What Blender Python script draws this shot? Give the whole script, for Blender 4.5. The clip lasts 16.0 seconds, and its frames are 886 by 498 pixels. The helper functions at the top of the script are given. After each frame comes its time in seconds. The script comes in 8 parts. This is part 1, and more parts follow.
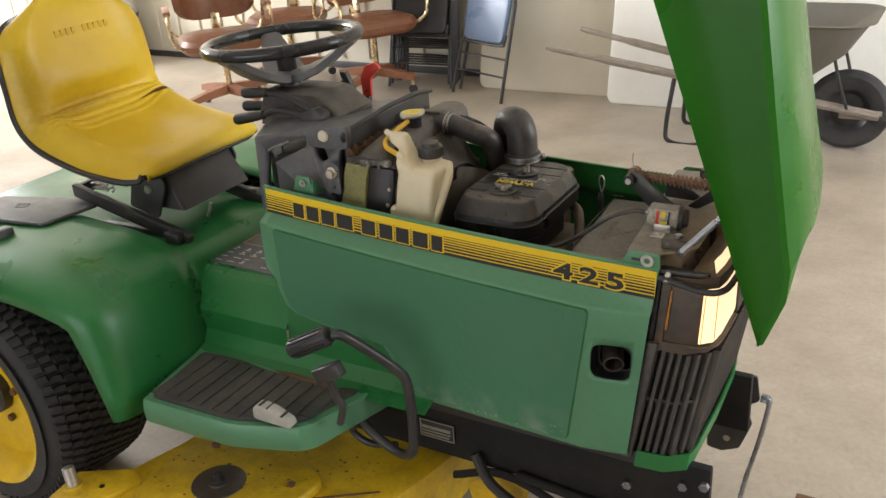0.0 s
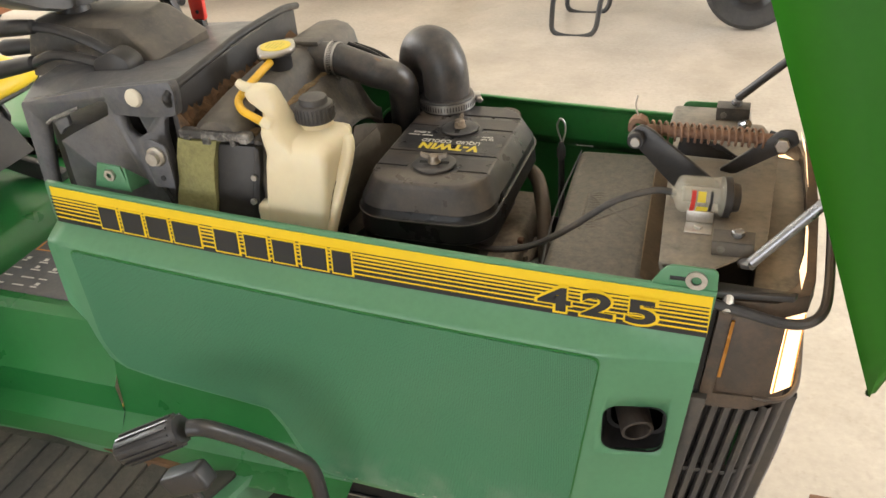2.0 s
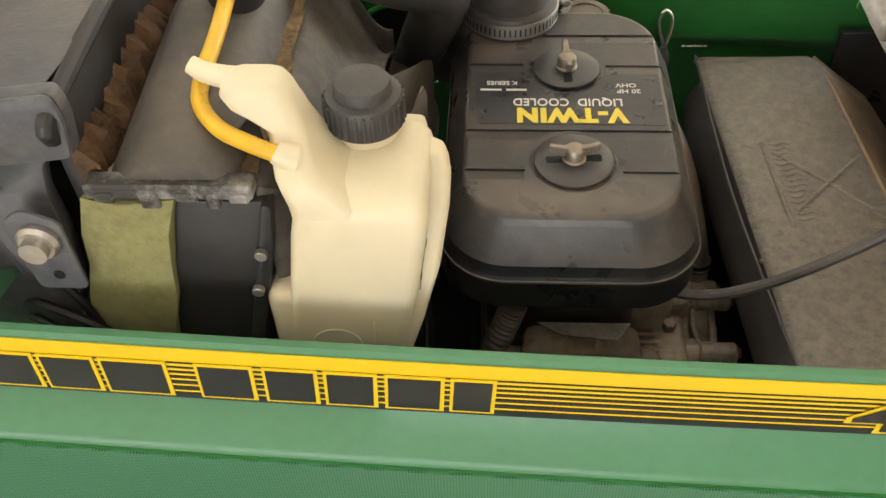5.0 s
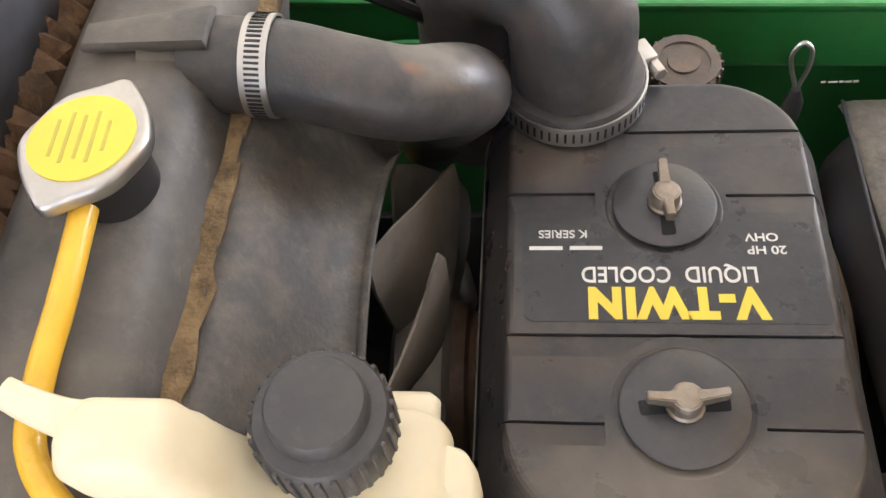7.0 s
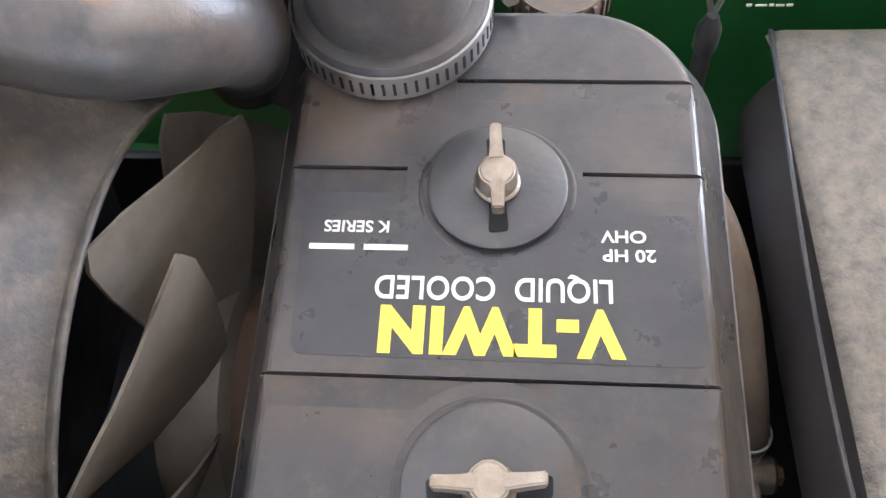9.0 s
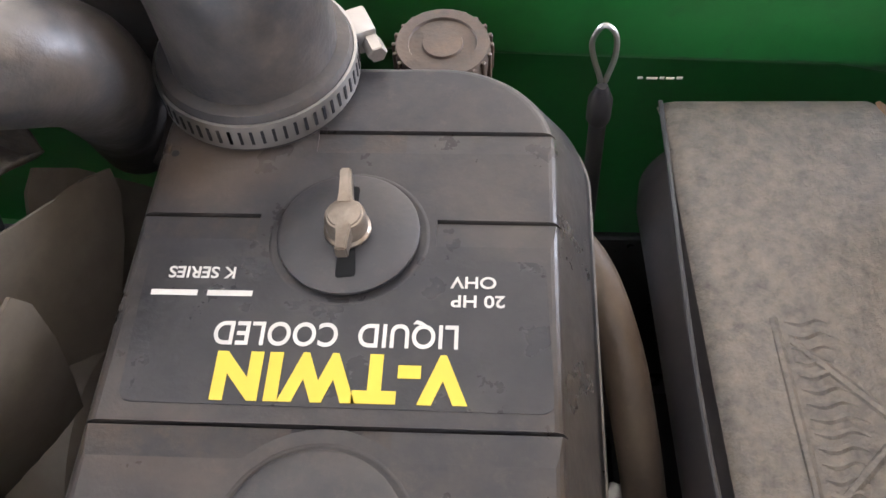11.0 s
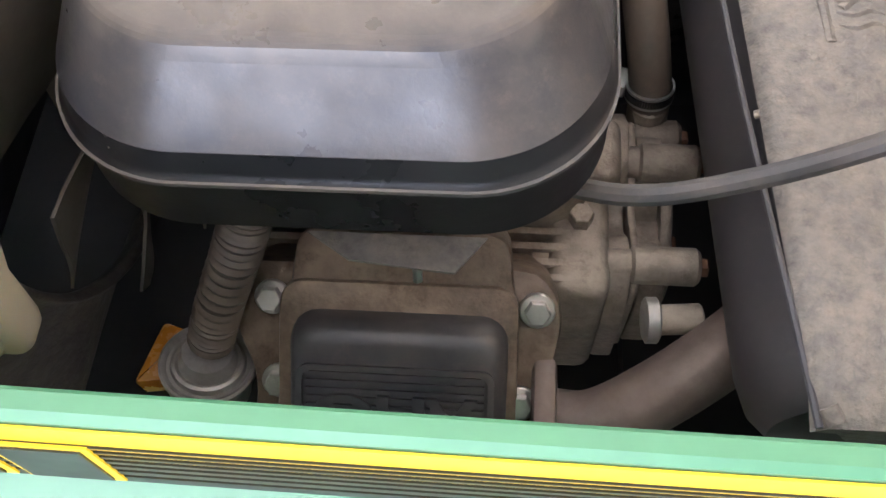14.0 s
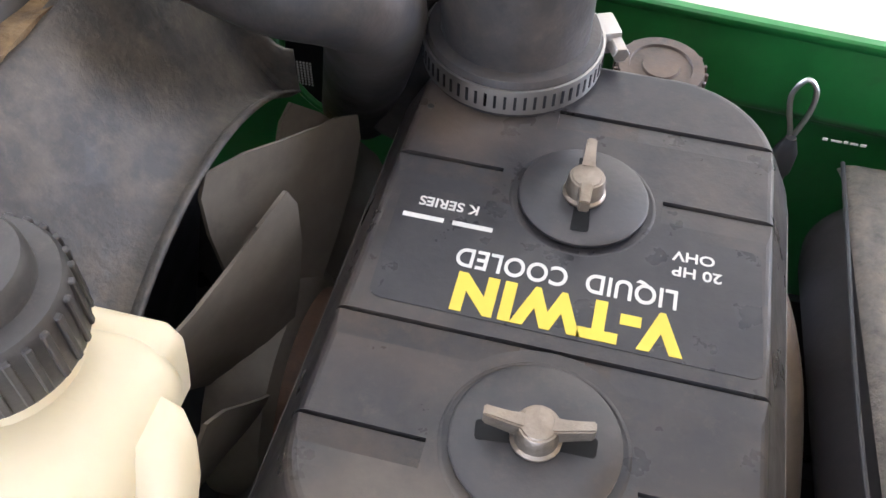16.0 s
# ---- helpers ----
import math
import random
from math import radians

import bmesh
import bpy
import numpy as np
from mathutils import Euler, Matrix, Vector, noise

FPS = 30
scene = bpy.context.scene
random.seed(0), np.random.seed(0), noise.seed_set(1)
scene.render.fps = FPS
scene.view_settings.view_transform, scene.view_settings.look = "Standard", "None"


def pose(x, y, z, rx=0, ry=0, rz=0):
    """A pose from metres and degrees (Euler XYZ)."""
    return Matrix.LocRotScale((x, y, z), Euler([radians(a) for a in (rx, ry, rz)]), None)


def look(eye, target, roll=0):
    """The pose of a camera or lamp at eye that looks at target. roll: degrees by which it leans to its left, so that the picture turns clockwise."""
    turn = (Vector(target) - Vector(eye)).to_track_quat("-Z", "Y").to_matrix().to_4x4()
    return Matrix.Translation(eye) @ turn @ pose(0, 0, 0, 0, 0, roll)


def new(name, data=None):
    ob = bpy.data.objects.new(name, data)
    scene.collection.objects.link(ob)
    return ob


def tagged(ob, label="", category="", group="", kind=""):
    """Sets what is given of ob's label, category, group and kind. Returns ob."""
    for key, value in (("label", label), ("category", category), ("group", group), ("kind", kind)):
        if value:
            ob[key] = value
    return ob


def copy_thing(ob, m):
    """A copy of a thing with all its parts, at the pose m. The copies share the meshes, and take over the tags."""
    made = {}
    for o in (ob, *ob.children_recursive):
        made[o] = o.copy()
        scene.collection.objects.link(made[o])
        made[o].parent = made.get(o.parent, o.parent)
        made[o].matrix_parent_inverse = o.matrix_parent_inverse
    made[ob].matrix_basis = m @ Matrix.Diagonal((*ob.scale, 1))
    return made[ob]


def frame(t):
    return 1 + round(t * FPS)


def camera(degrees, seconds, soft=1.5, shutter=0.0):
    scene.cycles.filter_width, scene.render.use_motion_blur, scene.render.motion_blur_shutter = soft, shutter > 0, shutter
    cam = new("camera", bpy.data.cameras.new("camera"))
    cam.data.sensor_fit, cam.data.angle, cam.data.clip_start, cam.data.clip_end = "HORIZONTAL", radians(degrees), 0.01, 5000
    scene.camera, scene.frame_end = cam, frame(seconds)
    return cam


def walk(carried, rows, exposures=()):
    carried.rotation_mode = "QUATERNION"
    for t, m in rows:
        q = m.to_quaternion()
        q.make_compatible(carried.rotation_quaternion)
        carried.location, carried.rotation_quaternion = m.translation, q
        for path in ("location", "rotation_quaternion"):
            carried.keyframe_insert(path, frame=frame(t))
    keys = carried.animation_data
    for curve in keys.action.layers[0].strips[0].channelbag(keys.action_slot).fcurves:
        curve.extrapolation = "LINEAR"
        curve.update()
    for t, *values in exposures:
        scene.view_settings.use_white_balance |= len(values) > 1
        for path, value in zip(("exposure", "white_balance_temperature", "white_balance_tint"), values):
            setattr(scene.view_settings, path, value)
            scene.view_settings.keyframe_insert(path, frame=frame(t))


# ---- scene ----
cam = camera(52.5, 16.0)
PATH = [
    (0, (0.397, -1.627, 1.525), (-0.547, -0.067, 0.702), -4.3),
    (0.5, (0.365, -1.462, 1.493), (-0.552, 0.109, 0.66), -4.2),
    (1, (0.314, -1.298, 1.46), (-0.6, 0.22, 0.533), -3.9),
    (1.5, (0.185, -1.191, 1.421), (-0.69, 0.292, 0.404), -4.6),
    (2, (0.016, -1.084, 1.401), (-0.605, 0.496, 0.343), -5.0),
    (2.5, (-0.079, -1.007, 1.369), (-0.518, 0.595, 0.254), -4.2),
    (3, (-0.135, -0.881, 1.339), (-0.529, 0.638, 0.099), -4.4),
    (3.5, (-0.18, -0.763, 1.325), (-0.578, 0.731, 0.055), -4.8),
    (4, (-0.251, -0.699, 1.302), (-0.534, 0.78, -0.015), -3.4),
    (4.5, (-0.362, -0.657, 1.304), (-0.508, 0.753, -0.107), -3.3),
    (5, (-0.424, -0.594, 1.308), (-0.538, 0.763, -0.156), -2.7),
    (5.2, (-0.431, -0.554, 1.308), (-0.557, 0.79, -0.168), -2.5),
    (7.3, (-0.428, -0.243, 1.238), (-0.667, 0.797, -0.454), -11.3),
    (7.5, (-0.414, -0.225, 1.227), (-0.659, 0.778, -0.485), -12.0),
    (8, (-0.377, -0.19, 1.194), (-0.603, 0.77, -0.546), -11.9),
    (8.5, (-0.364, -0.181, 1.174), (-0.529, 0.74, -0.593), -8.4),
    (9, (-0.362, -0.169, 1.164), (-0.522, 0.729, -0.616), -7.9),
    (9.2, (-0.362, -0.165, 1.161), (-0.523, 0.748, -0.611), -7.8),
    (11.3, (-0.313, -0.192, 1.133), (-0.409, 0.926, -0.522), -3.0),
    (11.5, (-0.319, -0.215, 1.122), (-0.398, 0.875, -0.553), -1.8),
    (12, (-0.323, -0.261, 1.095), (-0.425, 0.761, -0.620), -3.1),
    (12.5, (-0.32, -0.292, 1.08), (-0.452, 0.687, -0.659), -4.3),
    (13, (-0.313, -0.312, 1.069), (-0.449, 0.65, -0.679), -4.8),
    (13.2, (-0.308, -0.318, 1.069), (-0.463, 0.634, -0.684), -5.8),
    (13.5, (-0.309, -0.325, 1.065), (-0.455, 0.604, -0.7), -5.7),
    (14, (-0.312, -0.325, 1.071), (-0.444, 0.581, -0.707), -5.0),
    (14.5, (-0.328, -0.309, 1.099), (-0.49, 0.692, -0.624), -4.0),
    (15, (-0.351, -0.276, 1.128), (-0.525, 0.865, -0.505), 1.1),
    (15.5, (-0.361, -0.252, 1.142), (-0.568, 0.957, -0.437), 2.5),
    (16, (-0.37, -0.248, 1.143), (-0.644, 0.981, -0.411), 1.8),
]
LIGHTS = [(0, -0.2, 6600, 14), (0.5, 0.2, 6600, 14), (1.0, 0.34, 6700, 14), (2.0, 0.58, 6750, 13), (3.0, 0.62, 6800, 13), (4.0, 0.86, 6900, 12), (4.5, 0.92, 6900, 12), (5.0, 0.8, 6900, 12), (7.3, 1.25, 5900, 19), (8.5, 1.86, 5580, 19), (9.2, 1.93, 5560, 19), (11.3, 1.35, 5850, 21), (12.0, 1.8, 5800, 21), (12.5, 2.10, 5800, 22), (13.0, 2.2, 5750, 22), (13.5, 2.2, 5700, 23), (14.0, 2.08, 5700, 22), (14.5, 1.95, 5750, 21), (15.0, 1.05, 5750, 21), (16, 1.38, 5500, 20)]
walk(cam, [(t, look(eye, aim, roll)) for t, eye, aim, roll in PATH], exposures=LIGHTS)

# ---- world and light ----
world = bpy.data.worlds.new("sky")
scene.world = world
world.use_nodes = True
wn = world.node_tree
sky = wn.nodes.new("ShaderNodeTexSky")
sky.sky_type, sky.sun_disc = "NISHITA", False
sky.sun_elevation, sky.sun_rotation = radians(40), radians(200)
wn.links.new(sky.outputs[0], wn.nodes["Background"].inputs[0])
wn.nodes["Background"].inputs[1].default_value = 0.12
sun = new("sun", bpy.data.lights.new("sun", "SUN"))
sun.data.energy, sun.data.angle, sun.data.color = 2.5, radians(0.53), (1, 0.95, 0.87)
sun.matrix_world = look((0, 0, 10), (3.0, 6.0, 0))


def opening_light(name, place, target, w, h, power, colour):
    ob = new(name, bpy.data.lights.new(name, "AREA"))
    ob.data.shape, ob.data.size, ob.data.size_y = "RECTANGLE", w, h
    ob.data.energy, ob.data.color = power, colour
    ob.matrix_world = look(place, target)
    return ob


# daylight of the open garage doors
opening_light("door_light_south", (-1.4, -4.9, 1.25), (-1.4, 0, 1.05), 4.6, 1.9, 65, (0.92, 0.97, 1.0))
opening_light("door_light_west", (-8.4, 1.3, 2.0), (0, 1.3, 0.9), 3.2, 1.9, 650, (0.92, 0.97, 1.0))
opening_light("door_light_east", (3.7, 1.2, 2.0), (0, 1.2, 0.9), 3.0, 1.9, 240, (0.94, 0.98, 1.0))


# ---- materials ----
def mat(name, col, rough=0.5, metal=0.0, var=0.15, scale=12.0, bump=0.08, fine=90.0, dust=None, amount=0.35, coat=0.0, spec=0.5, rvar=0.12, stretch=None):
    m = bpy.data.materials.new(name)
    m.use_nodes = True
    nt = m.node_tree
    N, L = nt.nodes, nt.links
    b = N["Principled BSDF"]
    tc = N.new("ShaderNodeTexCoord")
    src = tc.outputs["Object"]
    if stretch:
        mp = N.new("ShaderNodeMapping")
        mp.inputs["Scale"].default_value = stretch
        L.new(src, mp.inputs[0])
        src = mp.outputs[0]

    def noi(s, detail=5.0, rough_=0.6):
        n = N.new("ShaderNodeTexNoise")
        n.inputs["Scale"].default_value, n.inputs["Detail"].default_value, n.inputs["Roughness"].default_value = s, detail, rough_
        L.new(src, n.inputs["Vector"])
        return n.outputs[0]

    def ramp(v, a, z, lo=0.0, hi=1.0):
        n = N.new("ShaderNodeMapRange")
        n.inputs[1].default_value, n.inputs[2].default_value, n.inputs[3].default_value, n.inputs[4].default_value = a, z, lo, hi
        L.new(v, n.inputs[0])
        return n.outputs[0]

    def mix(f, c1, c2):
        n = N.new("ShaderNodeMix")
        n.data_type = "RGBA"
        for k, v in ((0, f), (6, c1), (7, c2)):
            if isinstance(v, (tuple, list)):
                n.inputs[k].default_value = (*v, 1)
            elif isinstance(v, (int, float)):
                n.inputs[k].default_value = v
            else:
                L.new(v, n.inputs[k])
        return n.outputs[2]

    n1, n2 = noi(scale), noi(fine, 4.0)
    c = mix(ramp(n1, 0.3, 0.7), tuple(v * (1 - var) for v in col), tuple(min(1, v * (1 + var)) for v in col))
    c = mix(ramp(n2, 0.35, 0.7, 0, 0.5), c, tuple(min(1, v * (1 + 1.4 * var)) for v in col))
    if dust:
        d1 = ramp(noi(scale * 0.55, 8.0, 0.7), 0.42, 0.68, 0, amount)
        c = mix(d1, c, dust)
        d2 = ramp(noi(fine * 0.6, 6.0, 0.75), 0.55, 0.75, 0, amount * 0.8)
        c = mix(d2, c, dust)
    L.new(c, b.inputs["Base Color"])
    L.new(ramp(n1, 0.3, 0.7, max(0.02, rough - rvar), min(1, rough + rvar)), b.inputs["Roughness"])
    b.inputs["Metallic"].default_value = metal
    b.inputs["Specular IOR Level"].default_value = spec
    b.inputs["Coat Weight"].default_value = coat
    b.inputs["Coat Roughness"].default_value = 0.15
    if bump:
        bn = N.new("ShaderNodeBump")
        bn.inputs["Strength"].default_value, bn.inputs["Distance"].default_value = bump, 0.004
        L.new(n2, bn.inputs["Height"])
        L.new(bn.outputs[0], b.inputs["Normal"])
    return m


def glow(name, col, strength):
    m = bpy.data.materials.new(name)
    m.use_nodes = True
    b = m.node_tree.nodes["Principled BSDF"]
    b.inputs["Base Color"].default_value = (*col, 1)
    b.inputs["Emission Color"].default_value = (*col, 1)
    b.inputs["Emission Strength"].default_value = strength
    return m


def glass(name, col, rough=0.05, alpha=0.35):
    m = bpy.data.materials.new(name)
    m.use_nodes = True
    b = m.node_tree.nodes["Principled BSDF"]
    b.inputs["Base Color"].default_value = (*col, 1)
    b.inputs["Roughness"].default_value = rough
    b.inputs["Alpha"].default_value = alpha
    return m


def dotted(m, scale):
    """Darken a fine square grid of pin holes, as wide as 0.314 / scale apart."""
    nt = m.node_tree
    b = nt.nodes["Principled BSDF"]
    tc = nt.nodes.new("ShaderNodeTexCoord")
    old = b.inputs["Base Color"].links[0].from_socket
    last = None
    for axis in ("X", "Z"):
        w = nt.nodes.new("ShaderNodeTexWave")
        w.bands_direction = axis
        w.inputs["Scale"].default_value = scale
        nt.links.new(tc.outputs["Object"], w.inputs["Vector"])
        if last is not None:
            mu = nt.nodes.new("ShaderNodeMath")
            mu.operation = "MULTIPLY"
            nt.links.new(last, mu.inputs[0])
            nt.links.new(w.outputs["Fac"], mu.inputs[1])
            last = mu.outputs[0]
        else:
            last = w.outputs["Fac"]
    r = nt.nodes.new("ShaderNodeMapRange")
    r.inputs[1].default_value, r.inputs[2].default_value, r.inputs[4].default_value = 0.3, 0.7, 0.8
    nt.links.new(last, r.inputs[0])
    mx = nt.nodes.new("ShaderNodeMix")
    mx.data_type = "RGBA"
    nt.links.new(r.outputs[0], mx.inputs[0])
    nt.links.new(old, mx.inputs[6])
    mx.inputs[7].default_value = (0.008, 0.05, 0.022, 1)
    nt.links.new(mx.outputs[2], b.inputs["Base Color"])
    return m


def dusty_foot(m, z0, z1, col):
    """A haze of dried mud that thins out upwards and breaks up in patches."""
    nt = m.node_tree
    b = nt.nodes["Principled BSDF"]
    tc = nt.nodes.new("ShaderNodeTexCoord")
    sep = nt.nodes.new("ShaderNodeSeparateXYZ")
    nt.links.new(tc.outputs["Object"], sep.inputs[0])
    r = nt.nodes.new("ShaderNodeMapRange")
    r.inputs[1].default_value, r.inputs[2].default_value, r.inputs[3].default_value, r.inputs[4].default_value = z0, z1, 0.85, 0.0
    nt.links.new(sep.outputs[2], r.inputs[0])
    n = nt.nodes.new("ShaderNodeTexNoise")
    n.inputs["Scale"].default_value, n.inputs["Detail"].default_value = 22, 7
    nt.links.new(tc.outputs["Object"], n.inputs["Vector"])
    r2 = nt.nodes.new("ShaderNodeMapRange")
    r2.inputs[1].default_value, r2.inputs[2].default_value = 0.38, 0.72
    nt.links.new(n.outputs[0], r2.inputs[0])
    mu = nt.nodes.new("ShaderNodeMath")
    mu.operation = "MULTIPLY"
    nt.links.new(r.outputs[0], mu.inputs[0])
    nt.links.new(r2.outputs[0], mu.inputs[1])
    mx = nt.nodes.new("ShaderNodeMix")
    mx.data_type = "RGBA"
    nt.links.new(mu.outputs[0], mx.inputs[0])
    nt.links.new(b.inputs["Base Color"].links[0].from_socket, mx.inputs[6])
    mx.inputs[7].default_value = (*col, 1)
    nt.links.new(mx.outputs[2], b.inputs["Base Color"])


def dust_patch(m, centre, size, col, most):
    """A faint patch of settled dust with a ragged edge round one place."""
    nt = m.node_tree
    b = nt.nodes["Principled BSDF"]
    tc = nt.nodes.new("ShaderNodeTexCoord")
    mp = nt.nodes.new("ShaderNodeMapping")
    mp.inputs["Location"].default_value = tuple(-c / s for c, s in zip(centre, size))
    mp.inputs["Scale"].default_value = tuple(1 / s for s in size)
    nt.links.new(tc.outputs["Object"], mp.inputs[0])
    ln = nt.nodes.new("ShaderNodeVectorMath")
    ln.operation = "LENGTH"
    nt.links.new(mp.outputs[0], ln.inputs[0])
    n = nt.nodes.new("ShaderNodeTexNoise")
    n.inputs["Scale"].default_value, n.inputs["Detail"].default_value = 55, 7
    nt.links.new(tc.outputs["Object"], n.inputs["Vector"])
    ad = nt.nodes.new("ShaderNodeMath")
    ad.operation = "ADD"
    nt.links.new(ln.outputs["Value"], ad.inputs[0])
    nt.links.new(n.outputs[0], ad.inputs[1])
    r = nt.nodes.new("ShaderNodeMapRange")
    r.inputs[1].default_value, r.inputs[2].default_value, r.inputs[3].default_value, r.inputs[4].default_value = 0.5, 1.5, most, 0.0
    nt.links.new(ad.outputs[0], r.inputs[0])
    mx = nt.nodes.new("ShaderNodeMix")
    mx.data_type = "RGBA"
    nt.links.new(r.outputs[0], mx.inputs[0])
    nt.links.new(b.inputs["Base Color"].links[0].from_socket, mx.inputs[6])
    mx.inputs[7].default_value = (*col, 1)
    nt.links.new(mx.outputs[2], b.inputs["Base Color"])


M_green = mat("faded_green_paint", (0.076, 0.222, 0.116), 0.42, 0, 0.1, 6, 0.03, 120, (0.075, 0.19, 0.11), 0.25)
M_green_in = mat("inner_green_paint", (0.016, 0.15, 0.03), 0.4, 0, 0.15, 8, 0.03, 120, (0.03, 0.06, 0.03), 0.35)
M_green_hood = mat("glossy_green_paint", (0.017, 0.120, 0.008), 0.32, 0, 0.06, 4, 0.0, 120, coat=0.04, spec=0.22)
M_green_fender = mat("fender_green_paint", (0.013, 0.140, 0.032), 0.35, 0, 0.12, 5, 0.02, 90, (0.035, 0.15, 0.055), 0.25)
M_yellow = mat("deck_yellow_paint", (0.66, 0.42, 0.014), 0.42, 0, 0.15, 9, 0.08, 70, (0.13, 0.075, 0.025), 0.6)
M_rimpaint = mat("rim_yellow_paint", (0.74, 0.48, 0.012), 0.38, 0, 0.1, 12, 0.04, 90, (0.35, 0.22, 0.04), 0.35)
M_decal_y = mat("decal_yellow", (0.80, 0.55, 0.012), 0.4, 0, 0.04, 10, 0.0)
M_decal_k = mat("decal_black", (0.016, 0.016, 0.018), 0.4, 0, 0.1, 10, 0.0)
M_seat = mat("yellow_vinyl", (0.63, 0.425, 0.012), 0.38, 0, 0.06, 4, 0.1, 220, (0.40, 0.23, 0.015), 0.34)
dust_patch(M_seat, (-1.60, -0.10, 0.965), (0.05, 0.20, 0.030), (0.24, 0.12, 0.015), 0.55)
dust_patch(M_seat, (-1.60, -0.24, 1.02), (0.06, 0.05, 0.14), (0.30, 0.17, 0.02), 0.5)
M_black = mat("black_plastic", (0.018, 0.018, 0.020), 0.45, 0, 0.25, 15, 0.06, 140, (0.07, 0.056, 0.042), 0.3)
M_black_dusty = mat("dusty_black_plastic", (0.036, 0.035, 0.037), 0.43, 0, 0.2, 11, 0.08, 160, (0.16, 0.14, 0.115), 0.42)
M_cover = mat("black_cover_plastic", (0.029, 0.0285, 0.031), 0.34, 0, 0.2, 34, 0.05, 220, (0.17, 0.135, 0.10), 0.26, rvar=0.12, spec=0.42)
# pale dust before the front disc, also painted to lighten the cover's top
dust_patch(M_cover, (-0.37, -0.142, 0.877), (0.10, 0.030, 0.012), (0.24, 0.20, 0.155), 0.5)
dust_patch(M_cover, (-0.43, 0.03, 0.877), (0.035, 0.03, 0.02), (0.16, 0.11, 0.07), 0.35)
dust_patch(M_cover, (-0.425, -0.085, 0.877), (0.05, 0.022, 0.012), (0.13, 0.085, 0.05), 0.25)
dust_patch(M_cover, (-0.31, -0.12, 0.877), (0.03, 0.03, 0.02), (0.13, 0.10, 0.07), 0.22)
M_tank = mat("dusty_radiator_tank", (0.05, 0.048, 0.046), 0.55, 0, 0.2, 14, 0.08, 120, (0.22, 0.18, 0.135), 0.5)
M_grey = mat("grey_dash_plastic", (0.078, 0.081, 0.094), 0.42, 0, 0.3, 30, 0.15, 130, (0.20, 0.185, 0.165), 0.42)
M_shroud = mat("dusty_fan_shroud", (0.050, 0.046, 0.042), 0.6, 0, 0.22, 90, 0.3, 220, (0.24, 0.19, 0.13), 0.30)
M_rubber = mat("hose_rubber", (0.036, 0.035, 0.036), 0.45, 0, 0.25, 45, 0.12, 150, (0.15, 0.115, 0.085), 0.36)
dust_patch(M_rubber, (-0.478, 0.022, 0.966), (0.030, 0.024, 0.016), (0.27, 0.24, 0.20), 0.6)
dust_patch(M_rubber, (-0.487, 0.010, 0.971), (0.008, 0.005, 0.010), (0.22, 0.10, 0.045), 0.8)
M_steel = mat("dull_steel", (0.52, 0.5, 0.47), 0.38, 0.9, 0.15, 40, 0.05, 200, (0.25, 0.18, 0.12), 0.4)
M_clamp = mat("clamp_steel", (0.46, 0.445, 0.42), 0.42, 1.0, 0.1, 40, 0.03, 200)
M_alu = mat("grimy_cast_alloy", (0.25, 0.21, 0.165), 0.58, 0.35, 0.4, 22, 0.4, 110, (0.065, 0.04, 0.022), 0.85)
M_box = mat("dusty_heat_shield", (0.122, 0.112, 0.100), 0.5, 0.1, 0.35, 160, 0.35, 300, (0.30, 0.255, 0.195), 0.45)
M_flank = mat("rusty_shield_flank", (0.15, 0.105, 0.068), 0.7, 0.1, 0.35, 18, 0.2, 140, (0.32, 0.22, 0.125), 0.6)
M_spring = mat("pinkish_rusted_wire", (0.26, 0.155, 0.105), 0.6, 0.2, 0.3, 60, 0.1, 160, (0.16, 0.08, 0.05), 0.5)
M_brownhose = mat("brown_dusty_hose", (0.06, 0.047, 0.036), 0.55, 0, 0.25, 20, 0.08, 120, (0.19, 0.135, 0.085), 0.45)
M_bezel = mat("brown_black_bezel", (0.05, 0.04, 0.033), 0.5, 0, 0.3, 30, 0.15, 130, (0.17, 0.105, 0.06), 0.5)
M_grime = mat("brown_grime", (0.10, 0.066, 0.038), 0.85, 0, 0.4, 90, 0.2, 200)
M_boxside = mat("heat_shield_side", (0.045, 0.045, 0.05), 0.5, 0.1, 0.2, 12, 0.06, 130, (0.1, 0.085, 0.07), 0.4)
M_plate = mat("dusty_grey_plate", (0.17, 0.155, 0.135), 0.55, 0.2, 0.35, 30, 0.06, 120, (0.34, 0.29, 0.22), 0.6)
M_white = mat("milky_plastic", (0.71, 0.635, 0.455), 0.42, 0, 0.05, 9, 0.05, 60, (0.60, 0.47, 0.27), 0.25)
M_white.node_tree.nodes["Principled BSDF"].inputs["Subsurface Weight"].default_value = 0.25
M_white.node_tree.nodes["Principled BSDF"].inputs["Subsurface Radius"].default_value = (0.012, 0.009, 0.005)
M_yhose = mat("yellow_tube", (0.72, 0.42, 0.03), 0.35, 0, 0.15, 30, 0.0)
M_foam = mat("aged_foam", (0.27, 0.26, 0.11), 0.95, 0, 0.25, 20, 0.6, 150, (0.12, 0.08, 0.04), 0.5)
M_rust = mat("rusty_steel", (0.17, 0.088, 0.05), 0.7, 0.3, 0.35, 40, 0.2, 160, (0.12, 0.06, 0.03), 0.6)
M_tyre = mat("tyre_rubber", (0.026, 0.026, 0.027), 0.75, 0, 0.2, 14, 0.15, 120, (0.09, 0.08, 0.07), 0.35)
